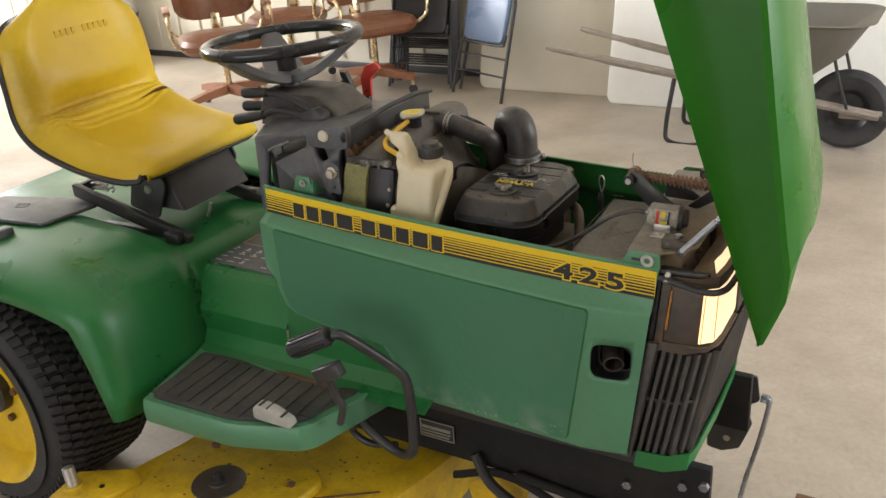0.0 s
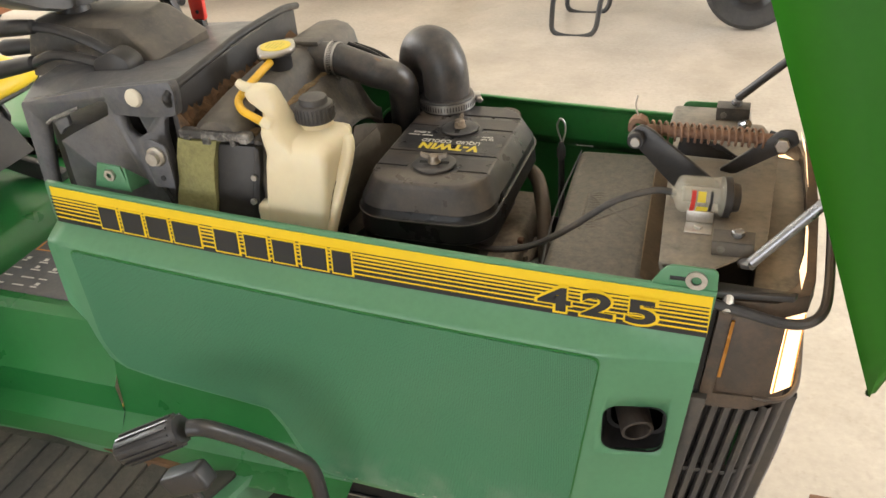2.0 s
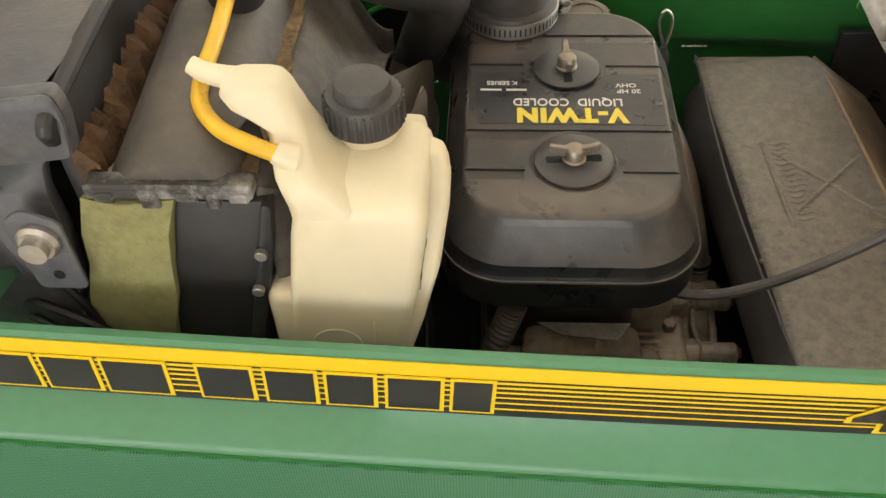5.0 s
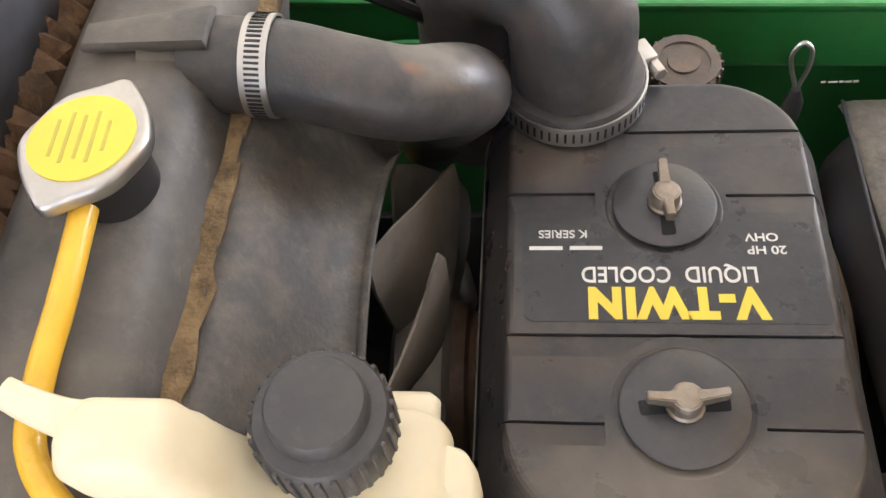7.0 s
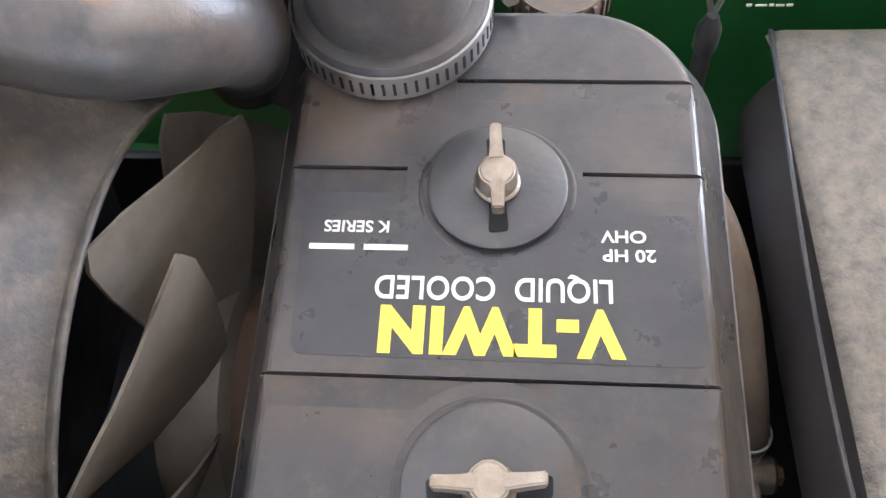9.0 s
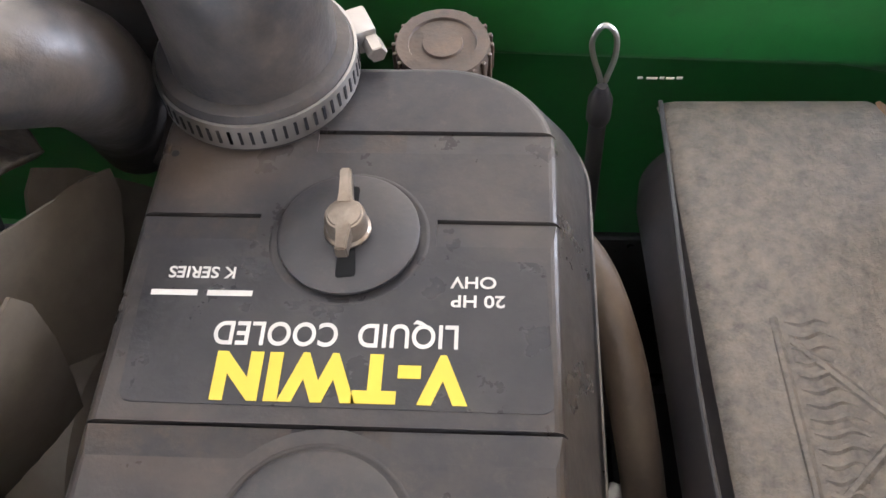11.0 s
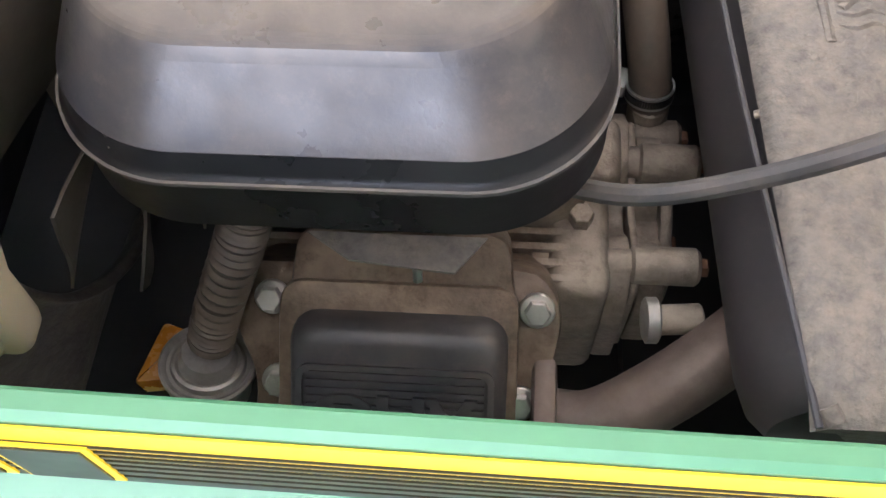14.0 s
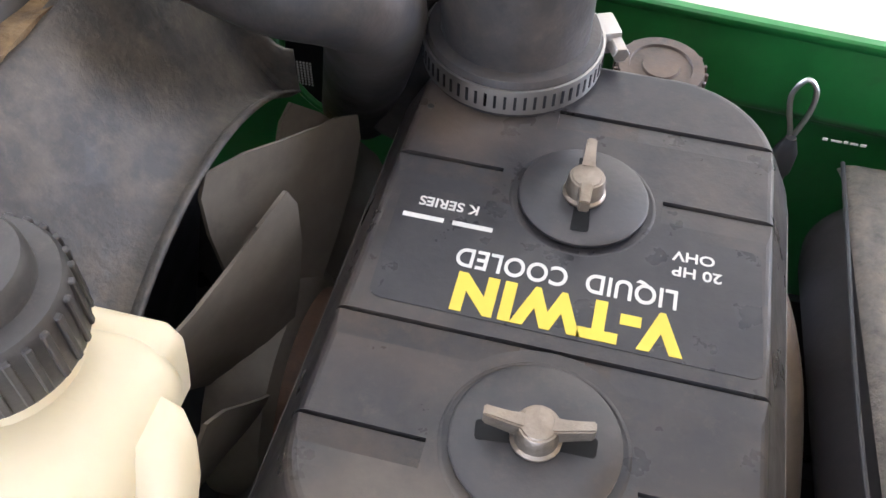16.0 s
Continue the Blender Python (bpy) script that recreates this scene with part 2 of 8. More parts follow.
M_mat = mat("footrest_rubber", (0.036, 0.034, 0.033), 0.7, 0, 0.3, 14, 0.25, 120, (0.15, 0.125, 0.10), 0.5)
M_concrete = mat("garage_concrete", (0.37, 0.318, 0.258), 0.42, 0, 0.2, 2.6, 0.05, 60, (0.20, 0.158, 0.11), 0.55)
M_wall = mat("cream_wall_panel", (0.60, 0.55, 0.44), 0.6, 0, 0.05, 2, 0.02, 40)
# dark colour picked so the unseen south wall bounces little light
M_unseen_wall = mat("unseen_dark_wall", (0.10, 0.082, 0.064), 0.75, 0, 0.25, 3, 0.1, 40, (0.16, 0.13, 0.10), 0.3)
M_ceil = mat("ceiling_board", (0.84, 0.82, 0.77), 0.8, 0, 0.05, 2, 0.02, 40)
M_white_tab = mat("white_table_plastic", (0.78, 0.77, 0.72), 0.5, 0, 0.04, 5, 0.03, 60, (0.5, 0.46, 0.4), 0.15)
M_cream_tab = mat("cream_table_plastic", (0.66, 0.61, 0.5), 0.5, 0, 0.04, 5, 0.03, 60, (0.45, 0.4, 0.33), 0.15)
M_leather = mat("brown_leather", (0.155, 0.060, 0.027), 0.4, 0, 0.2, 12, 0.15, 120, (0.3, 0.13, 0.07), 0.35)
M_brass = mat("brass_tube", (0.55, 0.42, 0.25), 0.28, 1.0, 0.1, 30, 0.02)
M_wood = mat("stained_wood", (0.24, 0.095, 0.045), 0.45, 0, 0.25, 14, 0.06, 80, stretch=(1, 6, 6))
M_oldwood = mat("weathered_wood", (0.27, 0.23, 0.19), 0.8, 0, 0.3, 10, 0.3, 60, (0.13, 0.11, 0.09), 0.5, stretch=(2, 12, 12))
M_greytray = mat("grey_poly_tray", (0.135, 0.125, 0.105), 0.6, 0, 0.12, 8, 0.05, 60)
M_metal_dark = mat("black_steel", (0.03, 0.03, 0.032), 0.4, 0.2, 0.2, 20, 0.05, 120, (0.1, 0.08, 0.06), 0.3)
M_bluepad = mat("blue_vinyl", (0.10, 0.15, 0.25), 0.3, 0, 0.15, 5, 0.03, 60)
M_red = mat("red_plastic", (0.55, 0.035, 0.025), 0.4, 0, 0.08, 20, 0.02)
M_lens = glass("clear_cup", (0.80, 0.77, 0.66), 0.12, 0.30)
M_wing = mat("worn_cast_zinc", (0.26, 0.225, 0.185), 0.42, 0.8, 0.25, 70, 0.2, 200, (0.17, 0.12, 0.08), 0.55)
M_disc = mat("black_disc_plastic", (0.022, 0.022, 0.025), 0.42, 0, 0.2, 40, 0.06, 220, (0.13, 0.10, 0.075), 0.28, spec=0.7)
M_hub = mat("dark_rusty_hub", (0.085, 0.045, 0.026), 0.7, 0.2, 0.35, 40, 0.2, 160, (0.05, 0.035, 0.025), 0.6)
M_label_w = mat("white_print_and_mesh_light", (0.62, 0.61, 0.575), 0.5, 0, 0.05, 20, 0.0)
M_label_y = mat("yellow_print", (0.68, 0.535, 0.05), 0.5, 0, 0.05, 20, 0.0)
M_label_o = mat("orange_print", (0.6, 0.24, 0.05), 0.5, 0, 0.08, 20, 0.0)
M_lamp = glow("lit_headlight", (1.0, 0.73, 0.43), 1.35)
M_lamp_edge = glow("glowing_lens_edge", (1.0, 0.42, 0.12), 0.10)
# clean black plastic; also colours the sheets that paint shade into the bay
M_tray_and_shade = mat("clean_black_plastic_and_shade", (0.010, 0.010, 0.011), 0.34, 0, 0.15, 20, 0.03, 140, (0.04, 0.034, 0.028), 0.25, spec=0.3)
M_gloss = mat("glossy_black_rim", (0.018, 0.018, 0.02), 0.22, 0, 0.2, 15, 0.02, 140, (0.05, 0.045, 0.04), 0.2)
M_cup = mat("dull_tin_cup", (0.36, 0.345, 0.32), 0.45, 0.6, 0.15, 30, 0.08, 160, (0.16, 0.13, 0.1), 0.5)
M_rod = mat("grey_steel_rod", (0.24, 0.25, 0.27), 0.32, 0.85, 0.2, 30, 0.03, 160, (0.16, 0.12, 0.09), 0.3)
M_crumb = mat("crumbling_brown_foam", (0.115, 0.062, 0.028), 0.95, 0, 0.45, 60, 0.9, 130, (0.05, 0.03, 0.018), 0.7)
M_hole = mat("dark_opening", (0.004, 0.004, 0.004), 0.9, 0, 0.1, 20, 0.0)
M_crimp = mat("worn_black_strip", (0.045, 0.043, 0.042), 0.5, 0.3, 0.2, 30, 0.1, 120, (0.6, 0.58, 0.55), 0.7)
M_muffler = mat("matt_black_muffler", (0.036, 0.034, 0.037), 0.55, 0.1, 0.15, 14, 0.05, 120, (0.09, 0.075, 0.065), 0.4)
M_pipe = mat("heat_stained_pipe", (0.15, 0.115, 0.095), 0.6, 0.3, 0.25, 30, 0.12, 160, (0.10, 0.065, 0.045), 0.5)
M_pipe_end = mat("sooty_pipe", (0.030, 0.024, 0.021), 0.55, 0.3, 0.3, 30, 0.12, 160, (0.10, 0.065, 0.045), 0.4)
# matt black, taken darker to paint in the shade under the tractor
M_frame_shade = mat("matt_black_frame_shade", (0.011, 0.011, 0.011), 0.75, 0, 0.3, 20, 0.1, 120, (0.035, 0.028, 0.02), 0.4, spec=0.25)
M_tag = mat("weathered_tag", (0.34, 0.32, 0.28), 0.55, 0.3, 0.15, 40, 0.05, 160, (0.16, 0.13, 0.10), 0.5)
M_spoke = mat("grey_spoke_plastic", (0.12, 0.12, 0.122), 0.45, 0, 0.15, 25, 0.05, 140, (0.06, 0.055, 0.05), 0.3)
M_slat = mat("dusty_grille_plastic", (0.042, 0.039, 0.037), 0.5, 0, 0.25, 30, 0.1, 140, (0.12, 0.095, 0.07), 0.45)
M_amber = mat("amber_marker", (0.36, 0.15, 0.02), 0.3, 0, 0.2, 30, 0.02)
M_block = mat("concrete_block", (0.4, 0.38, 0.35), 0.85, 0, 0.12, 8, 0.3, 90)


# ---- mesh helpers ----
def finish(name, bm, material, parent=None, label="", angle=35):
    me = bpy.data.meshes.new(name)
    bmesh.ops.recalc_face_normals(bm, faces=bm.faces)
    bm.to_mesh(me)
    bm.free()
    me.materials.append(material)
    me.polygons.foreach_set("use_smooth", [True] * len(me.polygons))
    me.set_sharp_from_angle(angle=radians(angle))
    ob = new(name, me)
    if parent is not None:
        parent = shallow(parent)
        ob.parent = parent
        ob.matrix_parent_inverse = full_matrix(parent).inverted()
    if label:
        ob["label"] = label
    return ob


def shallow(ob):
    """The nearest of ob and its parents that may still carry parts."""
    while ob.parent and ob.parent.parent:
        ob = ob.parent
    return ob


def full_matrix(ob):
    m = ob.matrix_basis.copy()
    if ob.parent:
        m = full_matrix(ob.parent) @ ob.matrix_parent_inverse @ m
    return m


part = finish


def thing(name, place, label, category, group=""):
    ob = new(name)
    ob.empty_display_size = 0.05
    ob.location = place
    return tagged(ob, label, category, group)


def structure(name, bm, material, label, category, kind="structure"):
    return tagged(finish(name, bm, material), label, category, "", kind)


def box(lo, hi, bevel=0.0, seg=2, bm=None, m=None):
    own = bmesh.new()
    bmesh.ops.create_cube(own, size=1)
    lo, hi = Vector(lo), Vector(hi)
    d = hi - lo
    bmesh.ops.transform(own, matrix=Matrix.Translation((lo + hi) / 2) @ Matrix.Diagonal((*d, 1)), verts=own.verts)
    if bevel:
        bmesh.ops.bevel(own, geom=own.edges[:], offset=min(bevel, min(abs(v) for v in d) * 0.45), segments=seg, profile=0.5, affect="EDGES")
    return join(bm, own, m)


def join(bm, own, m=None):
    if m is not None:
        bmesh.ops.transform(own, matrix=m, verts=own.verts)
    if bm is None:
        return own
    me = bpy.data.meshes.new("tmp")
    own.to_mesh(me)
    own.free()
    bm.from_mesh(me)
    bpy.data.meshes.remove(me)
    return bm


def axis_matrix(p0, p1):
    p0, p1 = Vector(p0), Vector(p1)
    return Matrix.Translation(p0) @ (p1 - p0).to_track_quat("Z", "Y").to_matrix().to_4x4()


def lathe(profile, p0, p1, seg=24, bm=None, closed=True):
    """profile: (radius, height) pairs along the axis from p0 towards p1."""
    own = bmesh.new()
    rings = []
    for r, h in profile:
        rings.append([own.verts.new((max(r, 1e-5) * math.cos(2 * math.pi * k / seg), max(r, 1e-5) * math.sin(2 * math.pi * k / seg), h)) for k in range(seg)])
    for a, b in zip(rings, rings[1:]):
        for k in range(seg):
            own.faces.new((a[k], a[(k + 1) % seg], b[(k + 1) % seg], b[k]))
    if closed:
        own.faces.new(rings[0][::-1])
        own.faces.new(rings[-1])
    return join(bm, own, axis_matrix(p0, p1))


def rod(p0, p1, r, seg=16, bm=None, r2=None, edge=0.0):
    n = (Vector(p1) - Vector(p0)).length
    r2 = r if r2 is None else r2
    e = min(edge or min(r, r2) * 0.12, n * 0.2)
    return lathe([(r - e, 0), (r, e), (r2, n - e), (r2 - e, n)], p0, p1, seg, bm)


def smooth_path(pts, per=8):
    pts = [Vector(p) for p in pts]
    out = []
    ext = [pts[0] * 2 - pts[1], *pts, pts[-1] * 2 - pts[-2]]
    for i in range(1, len(ext) - 2):
        a, b, c, d = ext[i - 1:i + 3]
        for k in range(per):
            t = k / per
            out.append(0.5 * (2 * b + (c - a) * t + (2 * a - 5 * b + 4 * c - d) * t * t + (3 * b - a - 3 * c + d) * t ** 3))
    out.append(pts[-1])
    return out


def tube(pts, r, seg=14, bm=None, per=8, radii=None, flat=1.0, caps=True):
    """A swept round tube through pts; radii: a function of 0..1."""
    path = smooth_path(pts, per) if per > 1 else [Vector(p) for p in pts]
    own = bmesh.new()
    rings, up = [], None
    for i, p in enumerate(path):
        d = (path[min(i + 1, len(path) - 1)] - path[max(i - 1, 0)]).normalized()
        if up is None:
            up = d.orthogonal().normalized()
        up = (up - d * up.dot(d)).normalized()
        side = d.cross(up)
        rr = r * (radii(i / (len(path) - 1)) if radii else 1)
        rings.append([own.verts.new(p + up * rr * math.cos(2 * math.pi * k / seg) + side * rr * flat * math.sin(2 * math.pi * k / seg)) for k in range(seg)])
    for a, b in zip(rings, rings[1:]):
        for k in range(seg):
            own.faces.new((a[k], a[(k + 1) % seg], b[(k + 1) % seg], b[k]))
    if caps:
        own.faces.new(rings[0][::-1])
        own.faces.new(rings[-1])
    return join(bm, own)


def rounded(poly, r, seg=5):
    """A closed 2D outline with its corners rounded; r: one radius or one per corner."""
    out, n = [], len(poly)
    for i, p in enumerate(poly):
        p, a, b = Vector(p), Vector(poly[i - 1]), Vector(poly[(i + 1) % n])
        rr = r[i] if isinstance(r, (list, tuple)) else r
        rr = min(rr, (a - p).length * 0.48, (b - p).length * 0.48)
        if rr < 1e-5:
            out.append(p)
            continue
        u, v = p + (a - p).normalized() * rr, p + (b - p).normalized() * rr
        for k in range(seg + 1):
            t = k / seg
            out.append(u * (1 - t) ** 2 + p * 2 * t * (1 - t) + v * t * t)
    return out


def prism(poly, h0, h1, plane="xy", bevel=0.0, seg=2, bm=None, m=None):
    """A 2D outline drawn out from h0 to h1 across its plane."""
    own = bmesh.new()
    put = {"xy": lambda a, b, h: (a, b, h), "xz": lambda a, b, h: (a, h, b), "yz": lambda a, b, h: (h, a, b)}[plane]
    low = [own.verts.new(put(p[0], p[1], h0)) for p in poly]
    top = [own.verts.new(put(p[0], p[1], h1)) for p in poly]
    n = len(poly)
    f0, f1 = own.faces.new(low[::-1]), own.faces.new(top)
    for k in range(n):
        own.faces.new((low[k], low[(k + 1) % n], top[(k + 1) % n], top[k]))
    bmesh.ops.recalc_face_normals(own, faces=own.faces)
    if bevel:
        rim = list({e for f in (f0, f1) for e in f.edges})
        bmesh.ops.bevel(own, geom=rim, offset=bevel, segments=seg, profile=0.5, affect="EDGES")
    return join(bm, own, m)


def loft(sections, bm=None, close=True, caps=True, m=None):
    own = bmesh.new()
    rings = [[own.verts.new(p) for p in s] for s in sections]
    n = len(rings[0])
    for a, b in zip(rings, rings[1:]):
        for k in range(n if close else n - 1):
            own.faces.new((a[k], a[(k + 1) % n], b[(k + 1) % n], b[k]))
    if caps and close:
        own.faces.new(rings[0][::-1])
        own.faces.new(rings[-1])
    return join(bm, own, m)


def shell(sections, thick, name, material, parent=None, label="", offset=-1.0, angle=35):
    """An open lofted sheet with thickness."""
    bm = loft(sections, close=False, caps=False)
    bmesh.ops.recalc_face_normals(bm, faces=bm.faces)
    ob = finish(name, bm, material, parent, label, angle)
    sol = ob.modifiers.new("thickness", "SOLIDIFY")
    sol.thickness, sol.offset = thick, offset
    return ob


def lettering(text, size, m, material, parent, name="lettering", extrude=0.0004, align="LEFT", bold=0.0, spacing=1.0, label=""):
    cu = bpy.data.curves.new("text", "FONT")
    cu.body, cu.size, cu.extrude, cu.align_x, cu.offset, cu.space_character = text, size, extrude, align, bold, spacing
    tmp = new("text", cu)
    bpy.context.view_layer.update()
    me = bpy.data.meshes.new_from_object(tmp)
    bpy.data.objects.remove(tmp)
    bpy.data.curves.remove(cu)
    me.transform(m)
    me.materials.clear()
    me.materials.append(material)
    me.name = name
    parent = shallow(parent)
    ob = new(name, me)
    ob.parent = parent
    ob.matrix_parent_inverse = full_matrix(parent).inverted()
    ob["label"] = label or f"printed text {text}"
    return ob


# ---- room ----
X0, X1, Y0, Y1, HC = -8.5, 3.8, -5.0, 3.95, 3.2
bm = bmesh.new()
box((X0 - 0.2, Y0 - 0.2, -0.12), (X1 + 0.2, Y1 + 0.2, 0), bm=bm)
structure("floor", bm, M_concrete, "worn beige sealed concrete garage floor", "floor")
bm = box((-60, -60, -0.4), (60, 60, -0.14))
structure("ground", bm, M_concrete, "pale concrete yard outside the garage doors", "ground")
structure("ceiling", box((X0 - 0.2, Y0 - 0.2, HC), (X1 + 0.2, Y1 + 0.2, HC + 0.15)), M_ceil, "plain pale garage ceiling", "ceiling")
structure("wall_north", box((X0, Y1, 0), (X1, Y1 + 0.15, HC)), M_wall, "cream panelled garage wall behind the chairs", "wall")


def wall_with_door(name, axis, at_, a, b, d0, d1, dh, label):
    bm = bmesh.new()
    for lo, hi, z0, z1 in ((a, d0, 0, HC), (d1, b, 0, HC), (d0, d1, dh, HC)):
        if axis == "x":
            box((at_ - 0.15, lo, z0), (at_, hi, z1), bm=bm)
        else:
            box((lo, at_ - 0.15, z0), (hi, at_, z1), bm=bm)
    return structure(name, bm, M_unseen_wall if axis == "y" else M_wall, label, "wall")


wall_with_door("wall_west", "x", X0, Y0, Y1, -0.3, 2.9, 2.95, "cream garage wall with a wide open door")
# south wall is unseen; its dark face and low door hold back light
wall_with_door("wall_south", "y", Y0, X0, X1, -3.8, 1.0, 2.25, "unseen wall, dark to cut bounced light, with an open door")
wall_with_door("wall_east", "x", X1 + 0.15, Y0, Y1, -0.3, 2.7, 2.95, "cream garage wall with an open door")

# ribs of the steel lining on the far left stretch of the north wall
wn_ob = bpy.data.objects["wall_north"]
rib = prism([(-0.02, 0), (0.02, 0), (0.012, -0.014), (-0.012, -0.014)], 0.08, HC - 0.05, "xy")
rib_me = finish("wall_rib", rib, M_wall, wn_ob).data
first = bpy.data.objects["wall_rib"]
first.location = (-8.3, Y1 - 0.001, 0)
for k in range(1, 24):
    o = new("wall_rib", rib_me)
    o.parent, o.location = wn_ob, (-8.3 + 0.24 * k, Y1 - 0.001, 0)
structure("baseboard", box((X0, Y1 - 0.018, 0), (X1, Y1 - 0.001, 0.05), 0.004), M_boxside, "thin dark strip along the wall foot", "baseboard")

# ---- lawn tractor ----
YC = -0.04
tractor = thing("lawn_tractor", (-0.9, YC, 0), "green and yellow lawn tractor with its hood tipped open", "lawn tractor")


# -- side panel with stripe --
def top_z(x):
    return 0.838 - 0.0227 * x + 0.0373 * x * x


def shoulder_z(x):
    """Where the sloping ledge under the stripe meets the flat side."""
    return top_z(x) - 0.075 - 0.012 * (x + 0.862) / 0.862


LOW = ((-0.862, 0.700), (-0.842, 0.672), (-0.834, 0.640), (-0.822, 0.611), (-0.800, 0.596), (-0.745, 0.585), (-0.63, 0.574), (-0.574, 0.567), (-0.556, 0.540), (-0.536, 0.490), (-0.516, 0.466), (-0.490, 0.456), (0.0, 0.436))


def panel_low(x):
    """Lower edge of the panel, with its step down behind the footrest."""
    for (a, za), (b, zb) in zip(LOW, LOW[1:]):
        if x <= b:
            return za + (zb - za) * (x - a) / (b - a)
    return LOW[-1][1]


def panel_sections(flip=False, n=44):
    out = []
    for u in sorted([i / n for i in range(n + 1)] + [0.75 / 0.862, 0.8618 / 0.862] + [(a + 0.862) / 0.862 for a, _ in LOW[1:-1]]):
        x0 = -0.862 + 0.862 * u
        zt = top_z(x0)
        zs = shoulder_z(x0)
        low = panel_low(x0)
        rows = [(-0.259, zt - 0.005), (-0.2592, zt - 0.0005), (-0.2605, zt + 0.0008), (-0.2655, zt + 0.0006), (-0.268, zt - 0.002), (-0.2685, zt - 0.056), (-0.2695, zt - 0.059),
                (-0.2925, zs + 0.004), (-0.2955, zs + 0.001), (-0.2965, zs - 0.003)]
        for k in range(1, 7):
            rows.append((-0.2965, (zs - 0.003) + (low + 0.014 - (zs - 0.003)) * k / 6))
        rows += [(-0.2945, low + 0.006), (-0.288, low + 0.001), (-0.276, low)]
        sec = []
        for y, z in rows:
            x = x0 - 0.12 * u ** 6 * max(0.0, 0.838 - z)
            if x0 > -0.112:
                y += (x0 + 0.112) / 0.112 * min(0.020, max(0.0, -0.270 - y))
            y = 2 * YC - y if flip else y
            sec.append((x, y, z))
        out.append(sec)
    return out


panel = shell(panel_sections(), 0.003, "side_panel", M_green, tractor, "faded green engine side panel")
cut = finish("cutter", prism(rounded([(-0.115, 0.612), (-0.043, 0.612), (-0.040, 0.682), (-0.112, 0.682)], 0.02), -0.34, -0.2, "xz"), M_green)
md = panel.modifiers.new("hole", "BOOLEAN")
md.object, md.operation, md.solver = cut, "DIFFERENCE", "EXACT"
bpy.context.view_layer.update()
holed = bpy.data.meshes.new_from_object(panel.evaluated_get(bpy.context.evaluated_depsgraph_get()))
panel.modifiers.clear()
panel.data = holed
bpy.data.objects.remove(cut)
far_panel = shell(panel_sections(True), 0.003, "side_panel", M_green_in, tractor, "green engine side panel across the bay")

# faint white marks and a round dark opening on the inner side of the far panel
for k, (a, b) in enumerate(((-0.2400, -0.2372), (-0.2352, -0.2292), (-0.2280, -0.2255), (-0.2245, -0.2200), (-0.2188, -0.2155))):
    part("print_mark", box((a, 0.1748, 0.7806), (b, 0.1754, 0.7822 - 0.0004 * (k % 2))), M_label_w, far_panel, "white worn print mark")
opening = part("round_opening", rod((-0.520, 0.1752, 0.778), (-0.520, 0.1735, 0.778), 0.052, 40), M_tray_and_shade, far_panel, "dark round opening")
part("opening_rim", tube([(-0.520 + 0.053 * math.cos(radians(a)), 0.1728, 0.778 + 0.053 * math.sin(radians(a))) for a in range(0, 361, 10)], 0.0028, 8, per=1, caps=False), M_green_in, far_panel, "green rolled rim of the opening")
# white dots paint the light that shows through a perforated mesh
bm = bmesh.new()
for k in range(5):
    for j in range(9):
        rod((-0.5635 + 0.0022 * k, 0.1734, 0.7520 + 0.0022 * j), (-0.5635 + 0.0022 * k, 0.1728, 0.7520 + 0.0022 * j), 0.0008, 6, bm=bm)
tagged(part("lit_mesh", bm, M_label_w, opening, "white dots painted for light through a perforated mesh"), kind="stuff")

# recess ring and tail pipe in the hole
ring = rounded([(-0.115, 0.612), (-0.043, 0.612), (-0.040, 0.682), (-0.112, 0.682)], 0.02)
inner = rounded([(-0.110, 0.617), (-0.048, 0.617), (-0.045, 0.677), (-0.107, 0.677)], 0.018)
part("exhaust_recess", loft([[(p[0], -0.2895 + 0.12 * (p[0] + 0.078), p[1]) for p in ring], [(p[0], -0.255, p[1]) for p in ring], [(p[0], -0.255, p[1]) for p in inner]], caps=False), M_black, panel)
bm = lathe([(0.0155, 0.09), (0.0155, 0.001), (0.0165, 0), (0.0185, 0), (0.0195, 0.001), (0.0195, 0.095)], (-0.072, -0.286, 0.6415), (-0.100, -0.215, 0.662), 28, closed=False)
pipe = part("exhaust_pipe", bm, M_pipe_end, tractor, "sooty brown steel tail pipe")
part("pipe_bore", lathe([(0.0155, 0), (0.0152, 0.002)], (-0.0835, -0.2568, 0.6499), (-0.100, -0.215, 0.662), 24), M_hole, pipe, "black bore of the pipe")

# inset of fine mesh with a dark seam round it
def inset_outline(grow=0.0):
    g = grow
    top = [(x, shoulder_z(x) - 0.005 + g) for x in (-0.826 - g, -0.72, -0.60, -0.48, -0.36, -0.24, -0.117 + g)]
    pts = top + [(-0.161 + g, 0.460 - g), (-0.498 - g, 0.476 - g), (-0.520 - g, 0.500 - g), (-0.560 - g * 0.5, 0.580 - g), (-0.700, 0.594 - g), (-0.800 - g * 0.6, 0.610 - g), (-0.822 - g, 0.650)]
    return rounded(pts, [0.012, 0.03, 0.03, 0.03, 0.03, 0.03, 0.014, 0.014, 0.014, 0.02, 0.02, 0.03, 0.03, 0.03], 5)


def side_y(x, z):
    return -0.2965


def laid_sheet(outline, lift, depth):
    own = bmesh.new()
    v = [own.verts.new((p[0], side_y(p[0], p[1]) - lift, p[1])) for p in outline]
    f = own.faces.new(v)
    r = bmesh.ops.extrude_face_region(own, geom=[f])
    for e in r["geom"]:
        if isinstance(e, bmesh.types.BMVert):
            e.co.y += depth
    bmesh.ops.triangulate(own, faces=[q for q in own.faces if len(q.verts) > 4])
    return own


